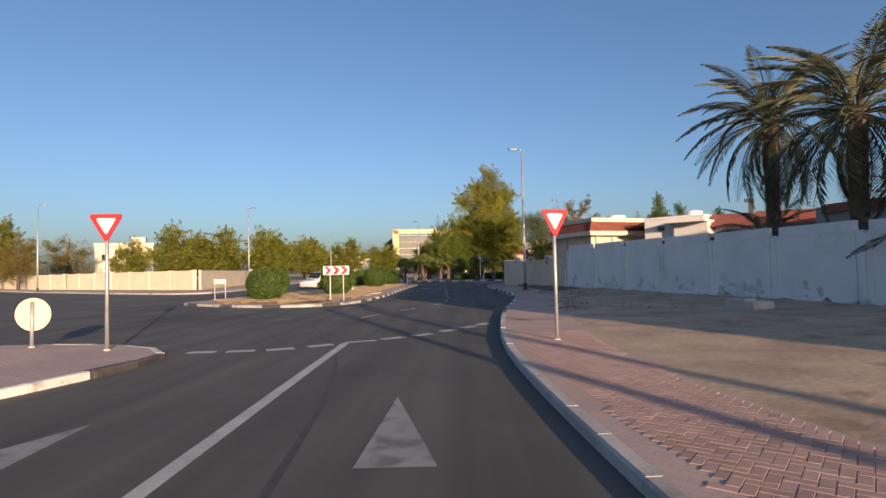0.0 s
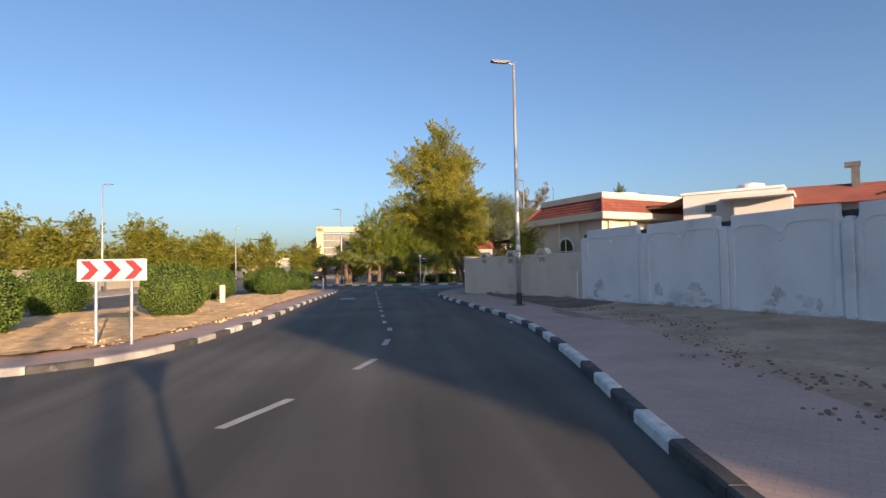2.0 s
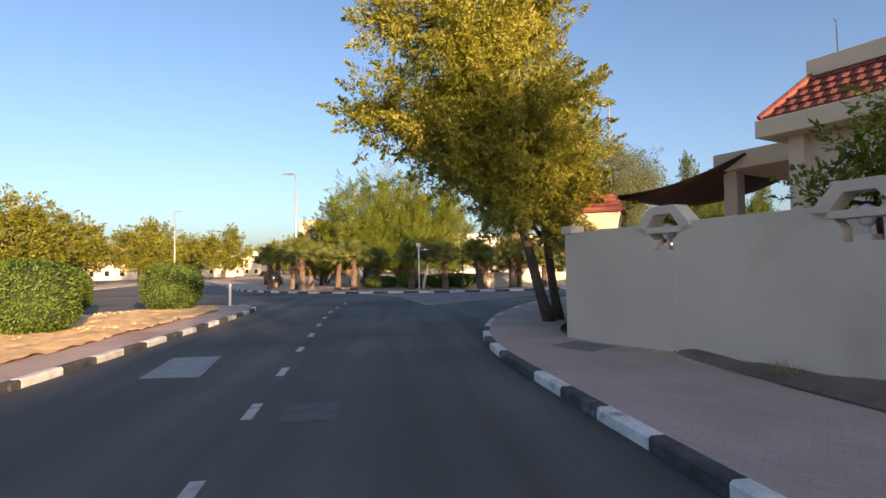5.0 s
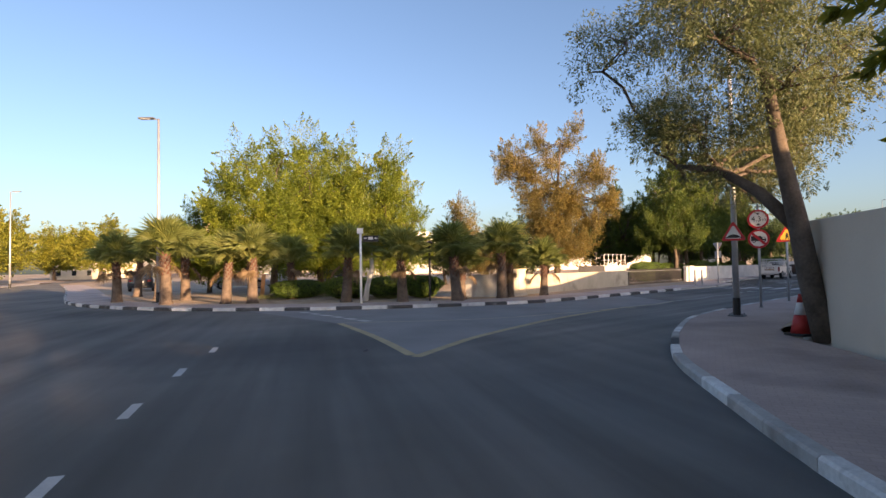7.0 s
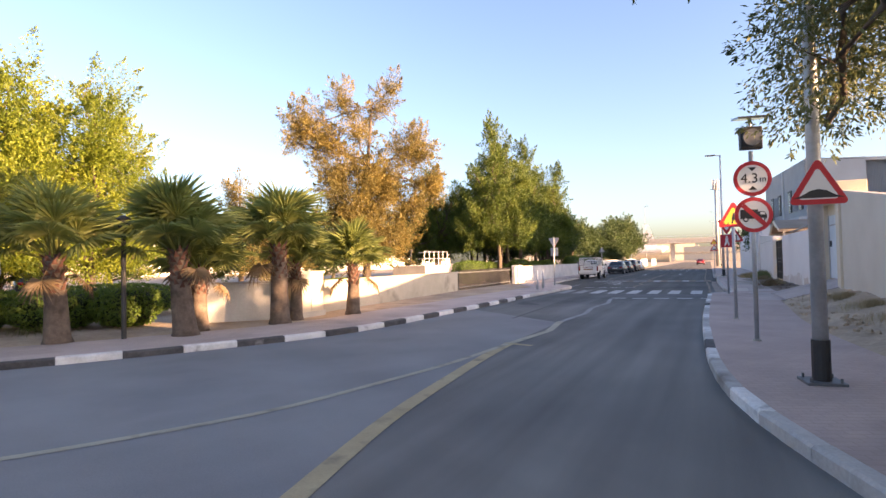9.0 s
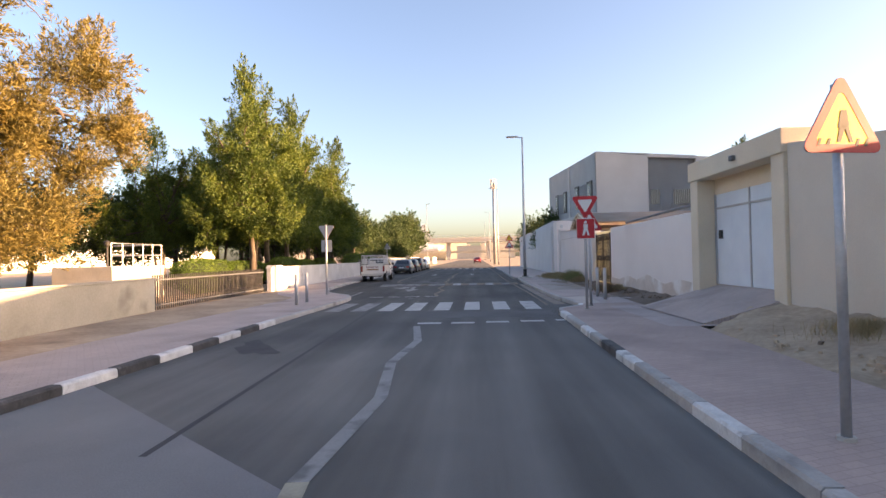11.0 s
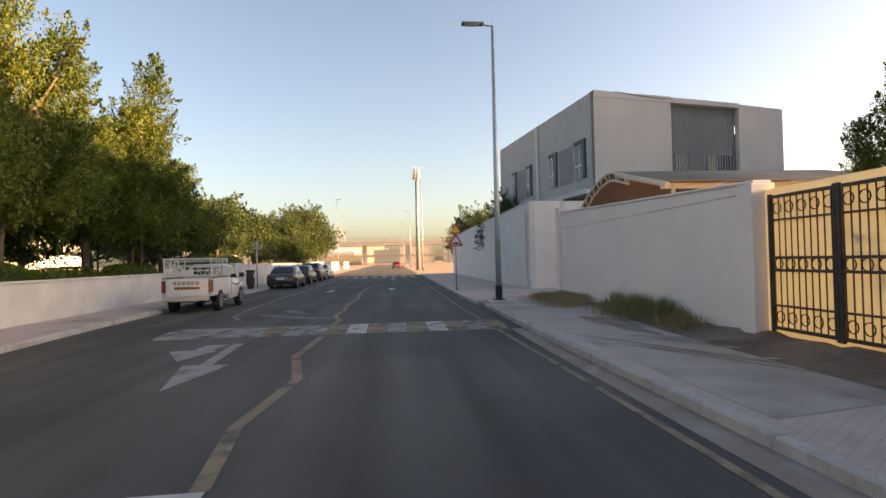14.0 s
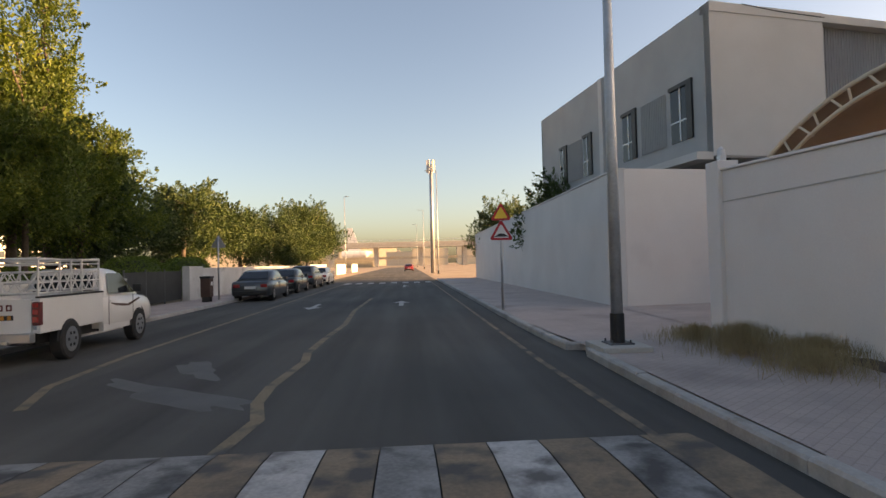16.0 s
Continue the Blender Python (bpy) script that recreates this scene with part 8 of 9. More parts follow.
def date_palm(x, y, trunk_h, seed, scale=1.0, n=46, z0=0.1):
    rnd = random.Random(seed)
    p = thing("date_palm", "date palm with a shaggy trunk and drooping fronds behind the wall", "palm tree", pose(x, y, z0, 0, 0, seed * 50) @ Matrix.Diagonal((scale, scale, scale, 1)), "date palms")
    sh = Shape().tube([(0, 0, -0.1), (0.08, 0.02, trunk_h * 0.5), (0.0, 0.05, trunk_h)], [0.3, 0.24, 0.27], 14)
    for k in range(int(trunk_h * 34)):
        a, z = k * 2.4, 0.2 + k / 34
        sh.add([(0.25 * math.cos(a - 0.25), 0.25 * math.sin(a - 0.25), z), (0.25 * math.cos(a + 0.25), 0.25 * math.sin(a + 0.25), z), (0.36 * math.cos(a), 0.36 * math.sin(a), z + 0.17)], [(0, 1, 2)])
    part("trunk", sh, BARK_P, p)
    for k in range(n):
        t = k / (n - 1)
        up = 66 - 142 * t ** 1.1 + rnd.uniform(-7, 7)
        part("frond", DATE_A if t < 0.97 else DATE_DEAD, None, p, m=pose(0, 0, trunk_h + 0.1 - 0.35 * t, 0, 0, k * 137.5 + rnd.uniform(-12, 12)) @ pose(0.12, 0, 0, rnd.uniform(-20, 20), -up, 0) @ Matrix.Diagonal((1, 1, 1, 1)))
    return p


date_palm(15.4, 25.3, 6.75, 1, 1.22, 54)
date_palm(14.75, 19.1, 5.6, 2, 1.22, 54)
date_palm(17.6, 29.6, 3.0, 3, 0.9, 30)
date_palm(14.9, 15.0, 2.2, 4, 0.95, 26)


# fan palms in the park
def fan_leaf(seed):
    sh = Shape()
    rnd = random.Random(seed)
    pet = [Vector((0.05 + 0.75 * t, 0, 0.18 * t - 0.12 * t * t)) for t in (0, 0.5, 1)]
    sh.tube(pet, [0.022, 0.018, 0.012], 4, False)
    o = pet[-1]
    n = 34
    for k in range(n):
        a = radians(-118 + 236 * k / (n - 1))
        L_ = 0.78 * (0.72 + 0.28 * math.cos(a)) * rnd.uniform(0.9, 1.08)
        d = Vector((math.cos(a), math.sin(a), -0.04))
        s = Vector((-math.sin(a), math.cos(a), 0)) * 0.022
        fold = Vector((0, 0, 0.03 * (1 if k % 2 else -1)))
        m1 = o + d * L_ * 0.55
        tip = o + d * L_ + Vector((0, 0, -0.22 * L_ - 0.1 * rnd.random()))
        sh.add([o, m1 - s + fold, tip, m1 + s - fold], [(0, 1, 2, 3)])
    return sh


FAN = [fan_leaf(k).mesh("frond", L_FAN) for k in range(3)]
FAN_DEAD = [fan_leaf(k + 5).mesh("frond", L_DEAD) for k in range(2)]


def fan_palm(x, y, h, seed, n=30, s=1.0):
    rnd = random.Random(seed)
    p = thing("fan_palm", "stout fan palm with upright yellow-green fans", "palm tree", pose(x, y, 0.1, rnd.uniform(-4, 4), rnd.uniform(-4, 4), seed * 61), "park fan palms")
    part("trunk", Shape().tube([(0, 0, -0.05), (0, 0, 0.15), (0.02, 0, h * 0.55), (0, 0.02, h)], [0.33 * s, 0.26 * s, 0.21 * s, 0.17 * s], 14), BARK_P, p, smooth=True)
    sh = Shape()
    for k in range(60):
        a, z = k * 2.4, h * 0.55 + k / 60 * h * 0.45
        r = 0.2 * s
        sh.add([(r * math.cos(a - 0.3), r * math.sin(a - 0.3), z), (r * math.cos(a + 0.3), r * math.sin(a + 0.3), z), ((r + 0.1) * math.cos(a), (r + 0.1) * math.sin(a), z + 0.16)], [(0, 1, 2)])
    part("boot_collar", sh, BOOT, p, "reddish old leaf bases")
    for k in range(n):
        t = k / (n - 1)
        up = 86 - 74 * t - (58 if t > 0.95 else 0) + rnd.uniform(-8, 8)
        sc = s * rnd.uniform(0.95, 1.2) * (0.75 if t > 0.95 else 1.0)
        part("frond", rnd.choice(FAN_DEAD if t > 0.95 else FAN), None, p, m=pose(0, 0, h + 0.05 - 0.2 * t, 0, 0, k * 137.5 + rnd.uniform(-10, 10)) @ pose(0.05, 0, 0, rnd.uniform(-25, 25), -up, 0) @ Matrix.Diagonal((sc, sc, sc, 1)))
    return p


for i, (x, y, h, s) in enumerate(((-3.0, 80.6, 2.3, 1.25), (-4.4, 86.5, 2.1, 1.15), (-2.7, 84.2, 2.2, 1.15), (-0.4, 79.9, 1.9, 1.05), (0.75, 79.6, 2.05, 1.1), (4.8, 78.1, 2.0, 1.1), (7.1, 76.75, 1.85, 1.1), (9.4, 76.05, 1.95, 1.15), (9.9, 76.9, 1.5, 0.9),
                                  (11.9, 76.95, 2.1, 1.15), (12.6, 77.6, 1.6, 0.85), (14.55, 77.9, 1.55, 0.95), (-5.8, 84.0, 2.0, 1.1), (2.6, 82.5, 1.9, 1.0), (-6.3, 90.5, 2.1, 1.1))):
    fan_palm(x, y, h, i + 1, 32, s * 0.86)
# small bare tree trunk leaning by the palms and orange stakes
ln_ = thing("leaning_tree", "pale bent trunk of a small tree among the palms", "tree", pose(5.7, 78.4, 0.1))
part("trunk", Shape().tube([(0, 0, -0.05), (0.12, 0, 0.7), (0.35, 0.05, 1.5), (0.3, 0.1, 2.4)], [0.14, 0.11, 0.1, 0.07], 10), W_LGREY, ln_, smooth=True)
ps = crown_points([(0.4, 0.2, 3.0, 0.9, 0.9, 0.6)], 60, 40, 0.3, 41, 0.5)
part("crown", leaf_mesh("crown", ps[1], ps[2], 0.16, 0.07, L_EUC, 41), None, ln_)
for k, (x, lean) in enumerate(((2.2, 25), (3.3, -28), (1.0, 5))):
    stk = thing("timber_prop", "sunlit orange timber prop leaning under the park trees", "timber prop", pose(x, 85.2 + k * 0.3, 0.1, 0, lean, 0), "timber props")
    part("beam", Shape().box((0, 0, 0.6), (0.22, 0.16, 1.3)), surf("orange timber%d" % k, (0.5, 0.24, 0.09), (0.62, 0.32, 0.13), 3, 0.8), stk, bevel=0.01)
# low hedges in the park
for i, (x, y, rx, ry, h) in enumerate(((8.5, 82.5, 2.6, 0.8, 1.0), (8.7, 79.5, 0.75, 0.75, 1.0), (7.2, 80.1, 1.1, 0.8, 0.95), (5.3, 80.9, 1.3, 0.8, 1.05), (2.9, 82.6, 1.4, 0.8, 0.9), (56.5, 103.8, 2.2, 0.8, 2.0), (61.5, 106.2, 2.2, 0.8, 2.0), (20, 88.5, 3.0, 0.8, 0.8), (*at(9.5, 16.0), 2.5, 0.7, 1.6), (*at(14.8, 16.3), 2.6, 0.7, 1.5), (*at(20.0, 15.8), 2.5, 0.7, 1.7), (*at(25.2, 16.2), 2.6, 0.7, 1.5), (*at(30.4, 16.0), 2.5, 0.7, 1.6))):
    o = hedge(x, y, rx, ry, h, 20 + i)
    o["label"] = "low leafy hedge in the park"
    o["group"] = "park hedges"
    o.rotation_euler = (0, 0, math.atan2(U.y, U.x))


# weeds, grass tufts, rubble
def tufts(name, label, spots, mat_, seed, height=0.35, n=900):
    rs = np.random.RandomState(seed)
    P, D = [], []
    for (x, y, z, r) in spots:
        k = int(n * r * r)
        a = rs.uniform(0, 6.283, k)
        q = np.abs(rs.normal(0, 0.45, k)) * r
        hh = height * rs.uniform(0.3, 1.0, k) * np.clip(1.3 - q / r, 0.25, 1)
        P.append(np.stack([x + q * np.cos(a), y + q * np.sin(a), z + hh * 0.5], 1))
        D.append(np.stack([rs.normal(0, 0.35, k), rs.normal(0, 0.35, k), np.ones(k)], 1))
    P, D = np.concatenate(P), np.concatenate(D)
    return tagged(part(name, leaf_mesh(name, P, D, height, 0.008, mat_, seed), None), label, "grass", "", "stuff")


g1 = [(*at(s, -2.55), 0.22, r) for s, r in ((13.2, 0.7), (14.4, 0.9), (15.6, 0.6))]
tufts("green_weeds", "green and straw weeds along the foot of the street wall", g1, L_GRASS, 3, 0.6, 1700)
tufts("dry_weeds", "dry straw grass along the foot of the street wall", [(*at(s, -2.5), 0.22, r) for s, r in ((12.3, 0.7), (15.8, 0.8), (18.6, 1.0), (20.2, 1.0), (4.6, 0.5))] + [(*at(s, -2.0), 0.16, r) for s, r in ((18.0, 0.8), (19.4, 0.9), (20.8, 0.8))] + [(*at(s, -2.9), 0.32, r) for s, r in ((-8, 0.9), (-11, 0.8), (-14, 1.0), (-17, 0.7))], L_DRY, 5, 0.32, 1500)
tufts("dead_brush", "heap of dead brown brush at the edge of the earth bed", [(*at(s, w), 0.16, r) for s, w, r in ((4.4, -2.1, 0.6), (5.1, -2.2, 0.7), (5.7, -2.3, 0.5))], L_DEAD, 15, 0.4, 1300)
tufts("verge_weeds", "sparse dry weeds below the garden walls", [(7.2, 43.0, 0.18, 0.5), (6.6, 45.5, 0.18, 0.4), (8.4, 39.8, 0.18, 0.5), (10.4, 30, 0.2, 0.5), (9.6, 33.5, 0.2, 0.4)], L_DRY, 7, 0.25, 500)
tufts("park_weeds", "patchy green weeds in the park bed", [(1.5, 83, 0.1, 1.5), (4.5, 83.5, 0.1, 1.6), (7, 79.5, 0.1, 1.0), (16, 82.5, 0.1, 1.2)], L_GRASS, 9, 0.3, 500)


def rubble(name, label, spots, mat_, seed, size, n):
    """Loose stones, joined, strewn over patches of ground."""
    rnd = random.Random(seed)
    sh = Shape()
    for (x, y, z, rx, ry) in spots:
        for k in range(n):
            s = size * rnd.uniform(0.4, 1.3)
            cx, cy = x + rnd.uniform(-rx, rx), y + rnd.uniform(-ry, ry)
            sh.box((cx, cy, z + s * 0.15), (s, s * rnd.uniform(0.6, 1.0), s * 0.5), rnd.uniform(0, 3), rnd.uniform(0.5, 0.85))
    return whole(name, sh, mat_, label, "stones", "stuff")


rubble("median_stones", "pale broken stones strewn over the median gravel", [(-8.5 + 0.5 * k % 2, 30 + 2.4 * k, Z + 0.01, 3.0 - 0.1 * k, 1.3) for k in range(7)], GRAVEL_S, 4, 0.065, 480)
rubble("median_stones_far", "pale broken stones strewn over the median gravel", [(-6.4, 46 + 2.4 * k, Z + 0.01, 1.9, 1.3) for k in range(7)], GRAVEL_S, 5, 0.065, 320)
rubble("verge_stones", "loose stones and crumbled kerb along the verge", [(4.6, 20.5, Z, 0.5, 1.0), (5.4, 23.5, Z, 0.6, 1.4), (6.2, 26, Z, 0.6, 1.4), (7.4, 30, Z + 0.03, 0.8, 2.5), (8.2, 22, Z + 0.03, 2.5, 3), (7.4, 36, Z + 0.03, 0.8, 2.5)], EARTH, 6, 0.05, 90)
rubble("wall_foot_stones", "loose stones and earth clods below the street wall", [(*at(s, -2.7), 0.25, 0.7, 0.5) for s in (0.8, 2.6, 4.4, -8, -12, -15)], EARTH, 8, 0.075, 26)
rubble("verge_rocks", "brown broken rocks and clods on the rough verge", [(*at(s, -2.2 - 0.1 * (s % 3)), 0.2 + 0.02 * (s % 4), 1.0, 0.7) for s in (-6.5, -8, -9.5, -11, -12.5, -14)], DIRT, 12, 0.09, 34)

# ---- vehicles ----
def wheel(parent, x, y, r=0.36, w=0.23):
    """A wheel with its axle along local y."""
    t = part("tyre", Shape().tube([(x, y - w / 2, r), (x, y - w / 2 + 0.03, r), (x, y + w / 2 - 0.03, r), (x, y + w / 2, r)], [r - 0.03, r, r, r - 0.03], 26), RUBBER, parent, smooth=False)
    s = 1 if y > 0 else -1
    yo = y + s * (w / 2 + 0.004)
    part("rim", Shape().tube([(x, yo - s * 0.06, r), (x, yo, r)], r * 0.62, 22), RIM, t)
    for k in range(6):
        a = k * 1.047
        part("rim_slot", Shape().box((x + math.cos(a) * r * 0.33, yo + s * 0.006, r + math.sin(a) * r * 0.33), (0.05, 0.012, 0.05)), BLACK, t)


def loft(sections, closed_ends=True):
    """Body shell through cross-sections; each section is a list of (x, y, z) of equal count."""
    sh = Shape()
    n = len(sections[0])
    for s in sections:
        sh.v += [tuple(p) for p in s]
    for i in range(len(sections) - 1):
        for j in range(n - 1):
            sh.f.append((i * n + j, i * n + j + 1, (i + 1) * n + j + 1, (i + 1) * n + j))
    if closed_ends:
        sh.f += [tuple(range(n))[::-1], tuple((len(sections) - 1) * n + j for j in range(n))]
    return sh


def ring_section(x, hw, z0, z1, top_in=0.06, low_in=0.05):
    """Half-round body section across the car at x."""
    return [(x, -hw + low_in, z0), (x, -hw, z0 + 0.15 * (z1 - z0)), (x, -hw, z0 + 0.6 * (z1 - z0)), (x, -hw + top_in * 0.5, z1 - 0.06), (x, -hw + top_in + 0.06, z1),
            (x, hw - top_in - 0.06, z1), (x, hw - top_in * 0.5, z1 - 0.06), (x, hw, z0 + 0.6 * (z1 - z0)), (x, hw, z0 + 0.15 * (z1 - z0)), (x, hw - low_in, z0), (x, -hw + low_in, z0)]


def arch_cut(parent, xs, hw, r):
    for x in xs:
        for s in (-1, 1):
            pts = [(x + (r + 0.07) * math.cos(k / 12 * math.pi), 0.0 + (r + 0.07) * math.sin(k / 12 * math.pi)) for k in range(13)]
            part("wheel_arch", Shape().slab(pts, pose(0, s * (hw + 0.002) - (0.02 if s > 0 else -0.005), r), 0.015 if s > 0 else 0.015), BLACK, parent)


def sedan(name, m, label, colour, L_=4.6, hw=0.89, h=1.45, suv=False):
    """x forward, rear bumper at x 0."""
    c = thing(name, label, "car", m, "parked cars")
    zb = 0.95 if not suv else 1.05
    body = part("body", loft([ring_section(0.0, hw - 0.1, 0.35, zb - 0.12), ring_section(0.12, hw - 0.02, 0.27, zb - 0.02), ring_section(0.9, hw, 0.24, zb), ring_section(2.2, hw, 0.22, zb - 0.02), ring_section(3.3, hw, 0.22, zb - 0.05),
                              ring_section(4.1, hw - 0.02, 0.24, zb - 0.16), ring_section(L_ - 0.12, hw - 0.1, 0.28, zb - 0.26), ring_section(L_, hw - 0.22, 0.35, zb - 0.34)]), colour, c, smooth=True)
    r0 = 0.15 if suv else 0.55

    def cab(x, half, z):
        return [(x, -half, zb - 0.05), (x, -half * 0.98, (zb + z) / 2), (x, -half * 0.84, z - 0.05), (x, -half * 0.72, z), (x, half * 0.72, z), (x, half * 0.84, z - 0.05), (x, half * 0.98, (zb + z) / 2), (x, half, zb - 0.05)]
    part("cabin", loft([cab(r0, hw - 0.12, zb + 0.03), cab(r0 + 0.65 - (0.3 if suv else 0), hw - 0.1, h - 0.06), cab(r0 + 1.3, hw - 0.1, h), cab(2.55, hw - 0.1, h - 0.02), cab(3.45, hw - 0.12, zb - 0.02)]), colour, c, smooth=True)
    k = 0.3 if suv else 0.0
    part("rear_window", Shape().add([(r0 + 0.06, -hw * 0.72, zb + 0.1), (r0 + 0.06, hw * 0.72, zb + 0.1), (r0 + 0.58 - k, hw * 0.62, h - 0.08), (r0 + 0.58 - k, -hw * 0.62, h - 0.08)], [(3, 2, 1, 0)]), GLASS, c)
    part("windscreen", Shape().add([(3.4, -hw * 0.74, zb + 0.03), (3.4, hw * 0.74, zb + 0.03), (2.66, hw * 0.64, h - 0.06), (2.66, -hw * 0.64, h - 0.06)], [(0, 1, 2, 3)]), GLASS, c)
    for s in (-1, 1):
        y0, y1 = s * (hw - 0.085), s * (hw - 0.2)
        part("side_window", Shape().add([(r0 + 0.5, y0, zb + 0.03), (1.95, y0, zb + 0.03), (1.95, y1, h - 0.1), (r0 + 0.85, y1, h - 0.12)], [(0, 1, 2, 3)]), GLASS, c)
        part("side_window", Shape().add([(2.02, y0, zb + 0.03), (3.15, y0, zb + 0.02), (2.6, y1, h - 0.12), (2.02, y1, h - 0.1)], [(0, 1, 2, 3)]), GLASS, c)
        part("mirror", Shape().box((2.95, s * (hw + 0.06), zb + 0.07), (0.14, 0.18, 0.13)), colour, c, bevel=0.02)
        part("tail_lamp", Shape().box((0.03, s * (hw - 0.27), zb - 0.22), (0.1, 0.3, 0.15)), TAIL, c, bevel=0.02)
        part("headlamp", Shape().box((L_ - 0.1, s * (hw - 0.3), zb - 0.4), (0.14, 0.32, 0.14)), LAMPG, c, bevel=0.02)
        part("door_line", Shape().box((2.0, s * (hw + 0.001), 0.62), (0.012, 0.008, 0.6)).box((1.02, s * (hw + 0.001), 0.66), (0.012, 0.008, 0.5)), BLACK, c)
        part("door_handle", Shape().box((1.8, s * (hw + 0.008), 0.8), (0.16, 0.02, 0.03)), colour, c)
    part("number_plate", Shape().box((-0.01, 0, zb - 0.3), (0.02, 0.5, 0.12)), WHITE, c)
    part("bumper", Shape().box((0.02, 0, 0.4), (0.12, 1.5, 0.18)), BLACK, c, bevel=0.03)
    arch_cut(c, (0.85, L_ - 0.9), hw, 0.33)
    for x in (0.85, L_ - 0.9):
        for s in (-1, 1):
            wheel(c, x, s * (hw - 0.1), 0.33, 0.21)
    return c


CAGE = paint("off-white cage paint", (0.5, 0.5, 0.49), 0.5)
LETTER = paint("dark red lettering", (0.10, 0.012, 0.014), 0.4)
REFLECT = surf("orange reflector", (0.42, 0.16, 0.02), (0.55, 0.25, 0.04), 20, 0.4, 0.0)


def pickup(m):
    c = thing("pickup_truck", "white single-cab pickup with a white cage over its load bed", "pickup truck", m)
    hw = 0.86
    # load bed
    part("bed", Shape().box((1.15, hw - 0.03, 0.86), (2.3, 0.07, 0.6)).box((1.15, -hw + 0.03, 0.86), (2.3, 0.07, 0.6)).box((2.28, 0, 0.86), (0.06, 1.7, 0.6)).box((1.15, 0, 0.6), (2.3, 1.7, 0.06)), CAR_W, c, "white load bed", bevel=0.015)
    tg = part("tailgate", Shape().box((0.0, 0, 0.86), (0.07, 1.46, 0.58)), CAR_W, c, bevel=0.012)
    for k in range(6):
        part("lettering_bar", Shape().ring([(0.42 - k * 0.155 - 0.05, 0.955), (0.42 - k * 0.155 + 0.05, 0.955), (0.42 - k * 0.155 + 0.05, 1.06), (0.42 - k * 0.155 - 0.05, 1.06)], [(0.42 - k * 0.155 - 0.026, 0.98), (0.42 - k * 0.155 + 0.026, 0.98), (0.42 - k * 0.155 + 0.026, 1.035), (0.42 - k * 0.155 - 0.026, 1.035)], Matrix(((0, -1, 0, -0.036), (1, 0, 0, 0), (0, 0, 1, 0), (0, 0, 0, 1))), 0.006), LETTER, tg, "brand lettering shown as plain dark red blocks")
    part("reflector_strip", Shape().box((-0.04, 0.0, 0.84), (0.006, 0.86, 0.085)), BLACK, tg)
    for k in range(7):
        part("reflector_chevron", Shape().box((-0.045, 0.36 - k * 0.12, 0.84), (0.006, 0.06, 0.07)), REFLECT, tg, "orange reflector")
    part("chassis", Shape().box((2.5, 0, 0.45), (4.6, 1.2, 0.2)), BLACK, c)
    part("step_bumper", Shape().box((-0.12, 0, 0.5), (0.18, 1.6, 0.16)).box((-0.2, 0, 0.44), (0.12, 0.9, 0.08)), RIM, c, "chrome step bumper", bevel=0.02)
    part("number_plate", Shape().box((-0.06, 0.0, 0.64), (0.02, 0.46, 0.12)), WHITE, c)
    for s in (-1, 1):
        tl = part("tail_lamp", Shape().box((0.02, s * (hw - 0.055), 0.9), (0.12, 0.13, 0.4)), LETTER, c, "dark red tail lamp", bevel=0.015)
        part("lamp_segment", Shape().box((-0.042, s * (hw - 0.06), 0.8), (0.01, 0.1, 0.09)).box((-0.042, s * (hw - 0.06), 0.93), (0.01, 0.1, 0.09)).box((-0.042, s * (hw - 0.06), 1.04), (0.01, 0.1, 0.07)), TAIL, tl)
        part("sill", Shape().box((3.1, s * (hw - 0.06), 0.45), (1.5, 0.1, 0.16)), CAR_W, c)
        # decal: two brown bars
        part("decal", Shape().slab([(2.6, 0.93), (3.5, 0.86), (4.1, 0.98), (4.15, 0.95), (3.5, 0.80), (2.9, 0.86)], pose(0, s * (hw + 0.006) - 0.003, 0), 0.006), CANVAS, c, "brown side decal")
    # cab and bonnet
    zb = 1.08
    part("cab_lower", loft([ring_section(2.36, hw, 0.42, zb), ring_section(3.2, hw + 0.01, 0.42, zb), ring_section(4.0, hw + 0.01, 0.42, zb - 0.02), ring_section(4.75, hw - 0.03, 0.42, zb - 0.1), ring_section(5.1, hw - 0.12, 0.42, zb - 0.2)]), CAR_W, c, smooth=True)

    def cab(x, half, z):
        return [(x, -half, zb - 0.03), (x, -half * 0.97, (zb + z) / 2), (x, -half * 0.86, z - 0.05), (x, -half * 0.75, z), (x, half * 0.75, z), (x, half * 0.86, z - 0.05), (x, half * 0.97, (zb + z) / 2), (x, half, zb - 0.03)]
    part("cab", loft([cab(2.38, hw - 0.04, zb + 0.05), cab(2.48, hw - 0.06, 1.6), cab(2.8, hw - 0.06, 1.65), cab(3.3, hw - 0.06, 1.61), cab(4.12, hw - 0.05, zb)]), CAR_W, c, smooth=True)
    part("rear_window", Shape().add([(2.375, -0.62, 1.2), (2.375, 0.62, 1.2), (2.45, 0.58, 1.52), (2.45, -0.58, 1.52)], [(3, 2, 1, 0)]), GLASS, c)
    part("windscreen", Shape().add([(4.1, -0.66, zb + 0.06), (4.1, 0.66, zb + 0.06), (3.38, 0.58, 1.57), (3.38, -0.58, 1.57)], [(0, 1, 2, 3)]), GLASS, c)
    for s in (-1, 1):
        part("side_window", Shape().add([(2.62, s * (hw - 0.035), 1.12), (3.92, s * (hw - 0.03), 1.1), (3.32, s * (hw - 0.105), 1.54), (2.66, s * (hw - 0.105), 1.54)], [(0, 1, 2, 3)]), GLASS, c)
        part("mirror", Shape().box((3.75, s * (hw + 0.12), 1.2), (0.12, 0.2, 0.17)), BLACK, c, bevel=0.02)
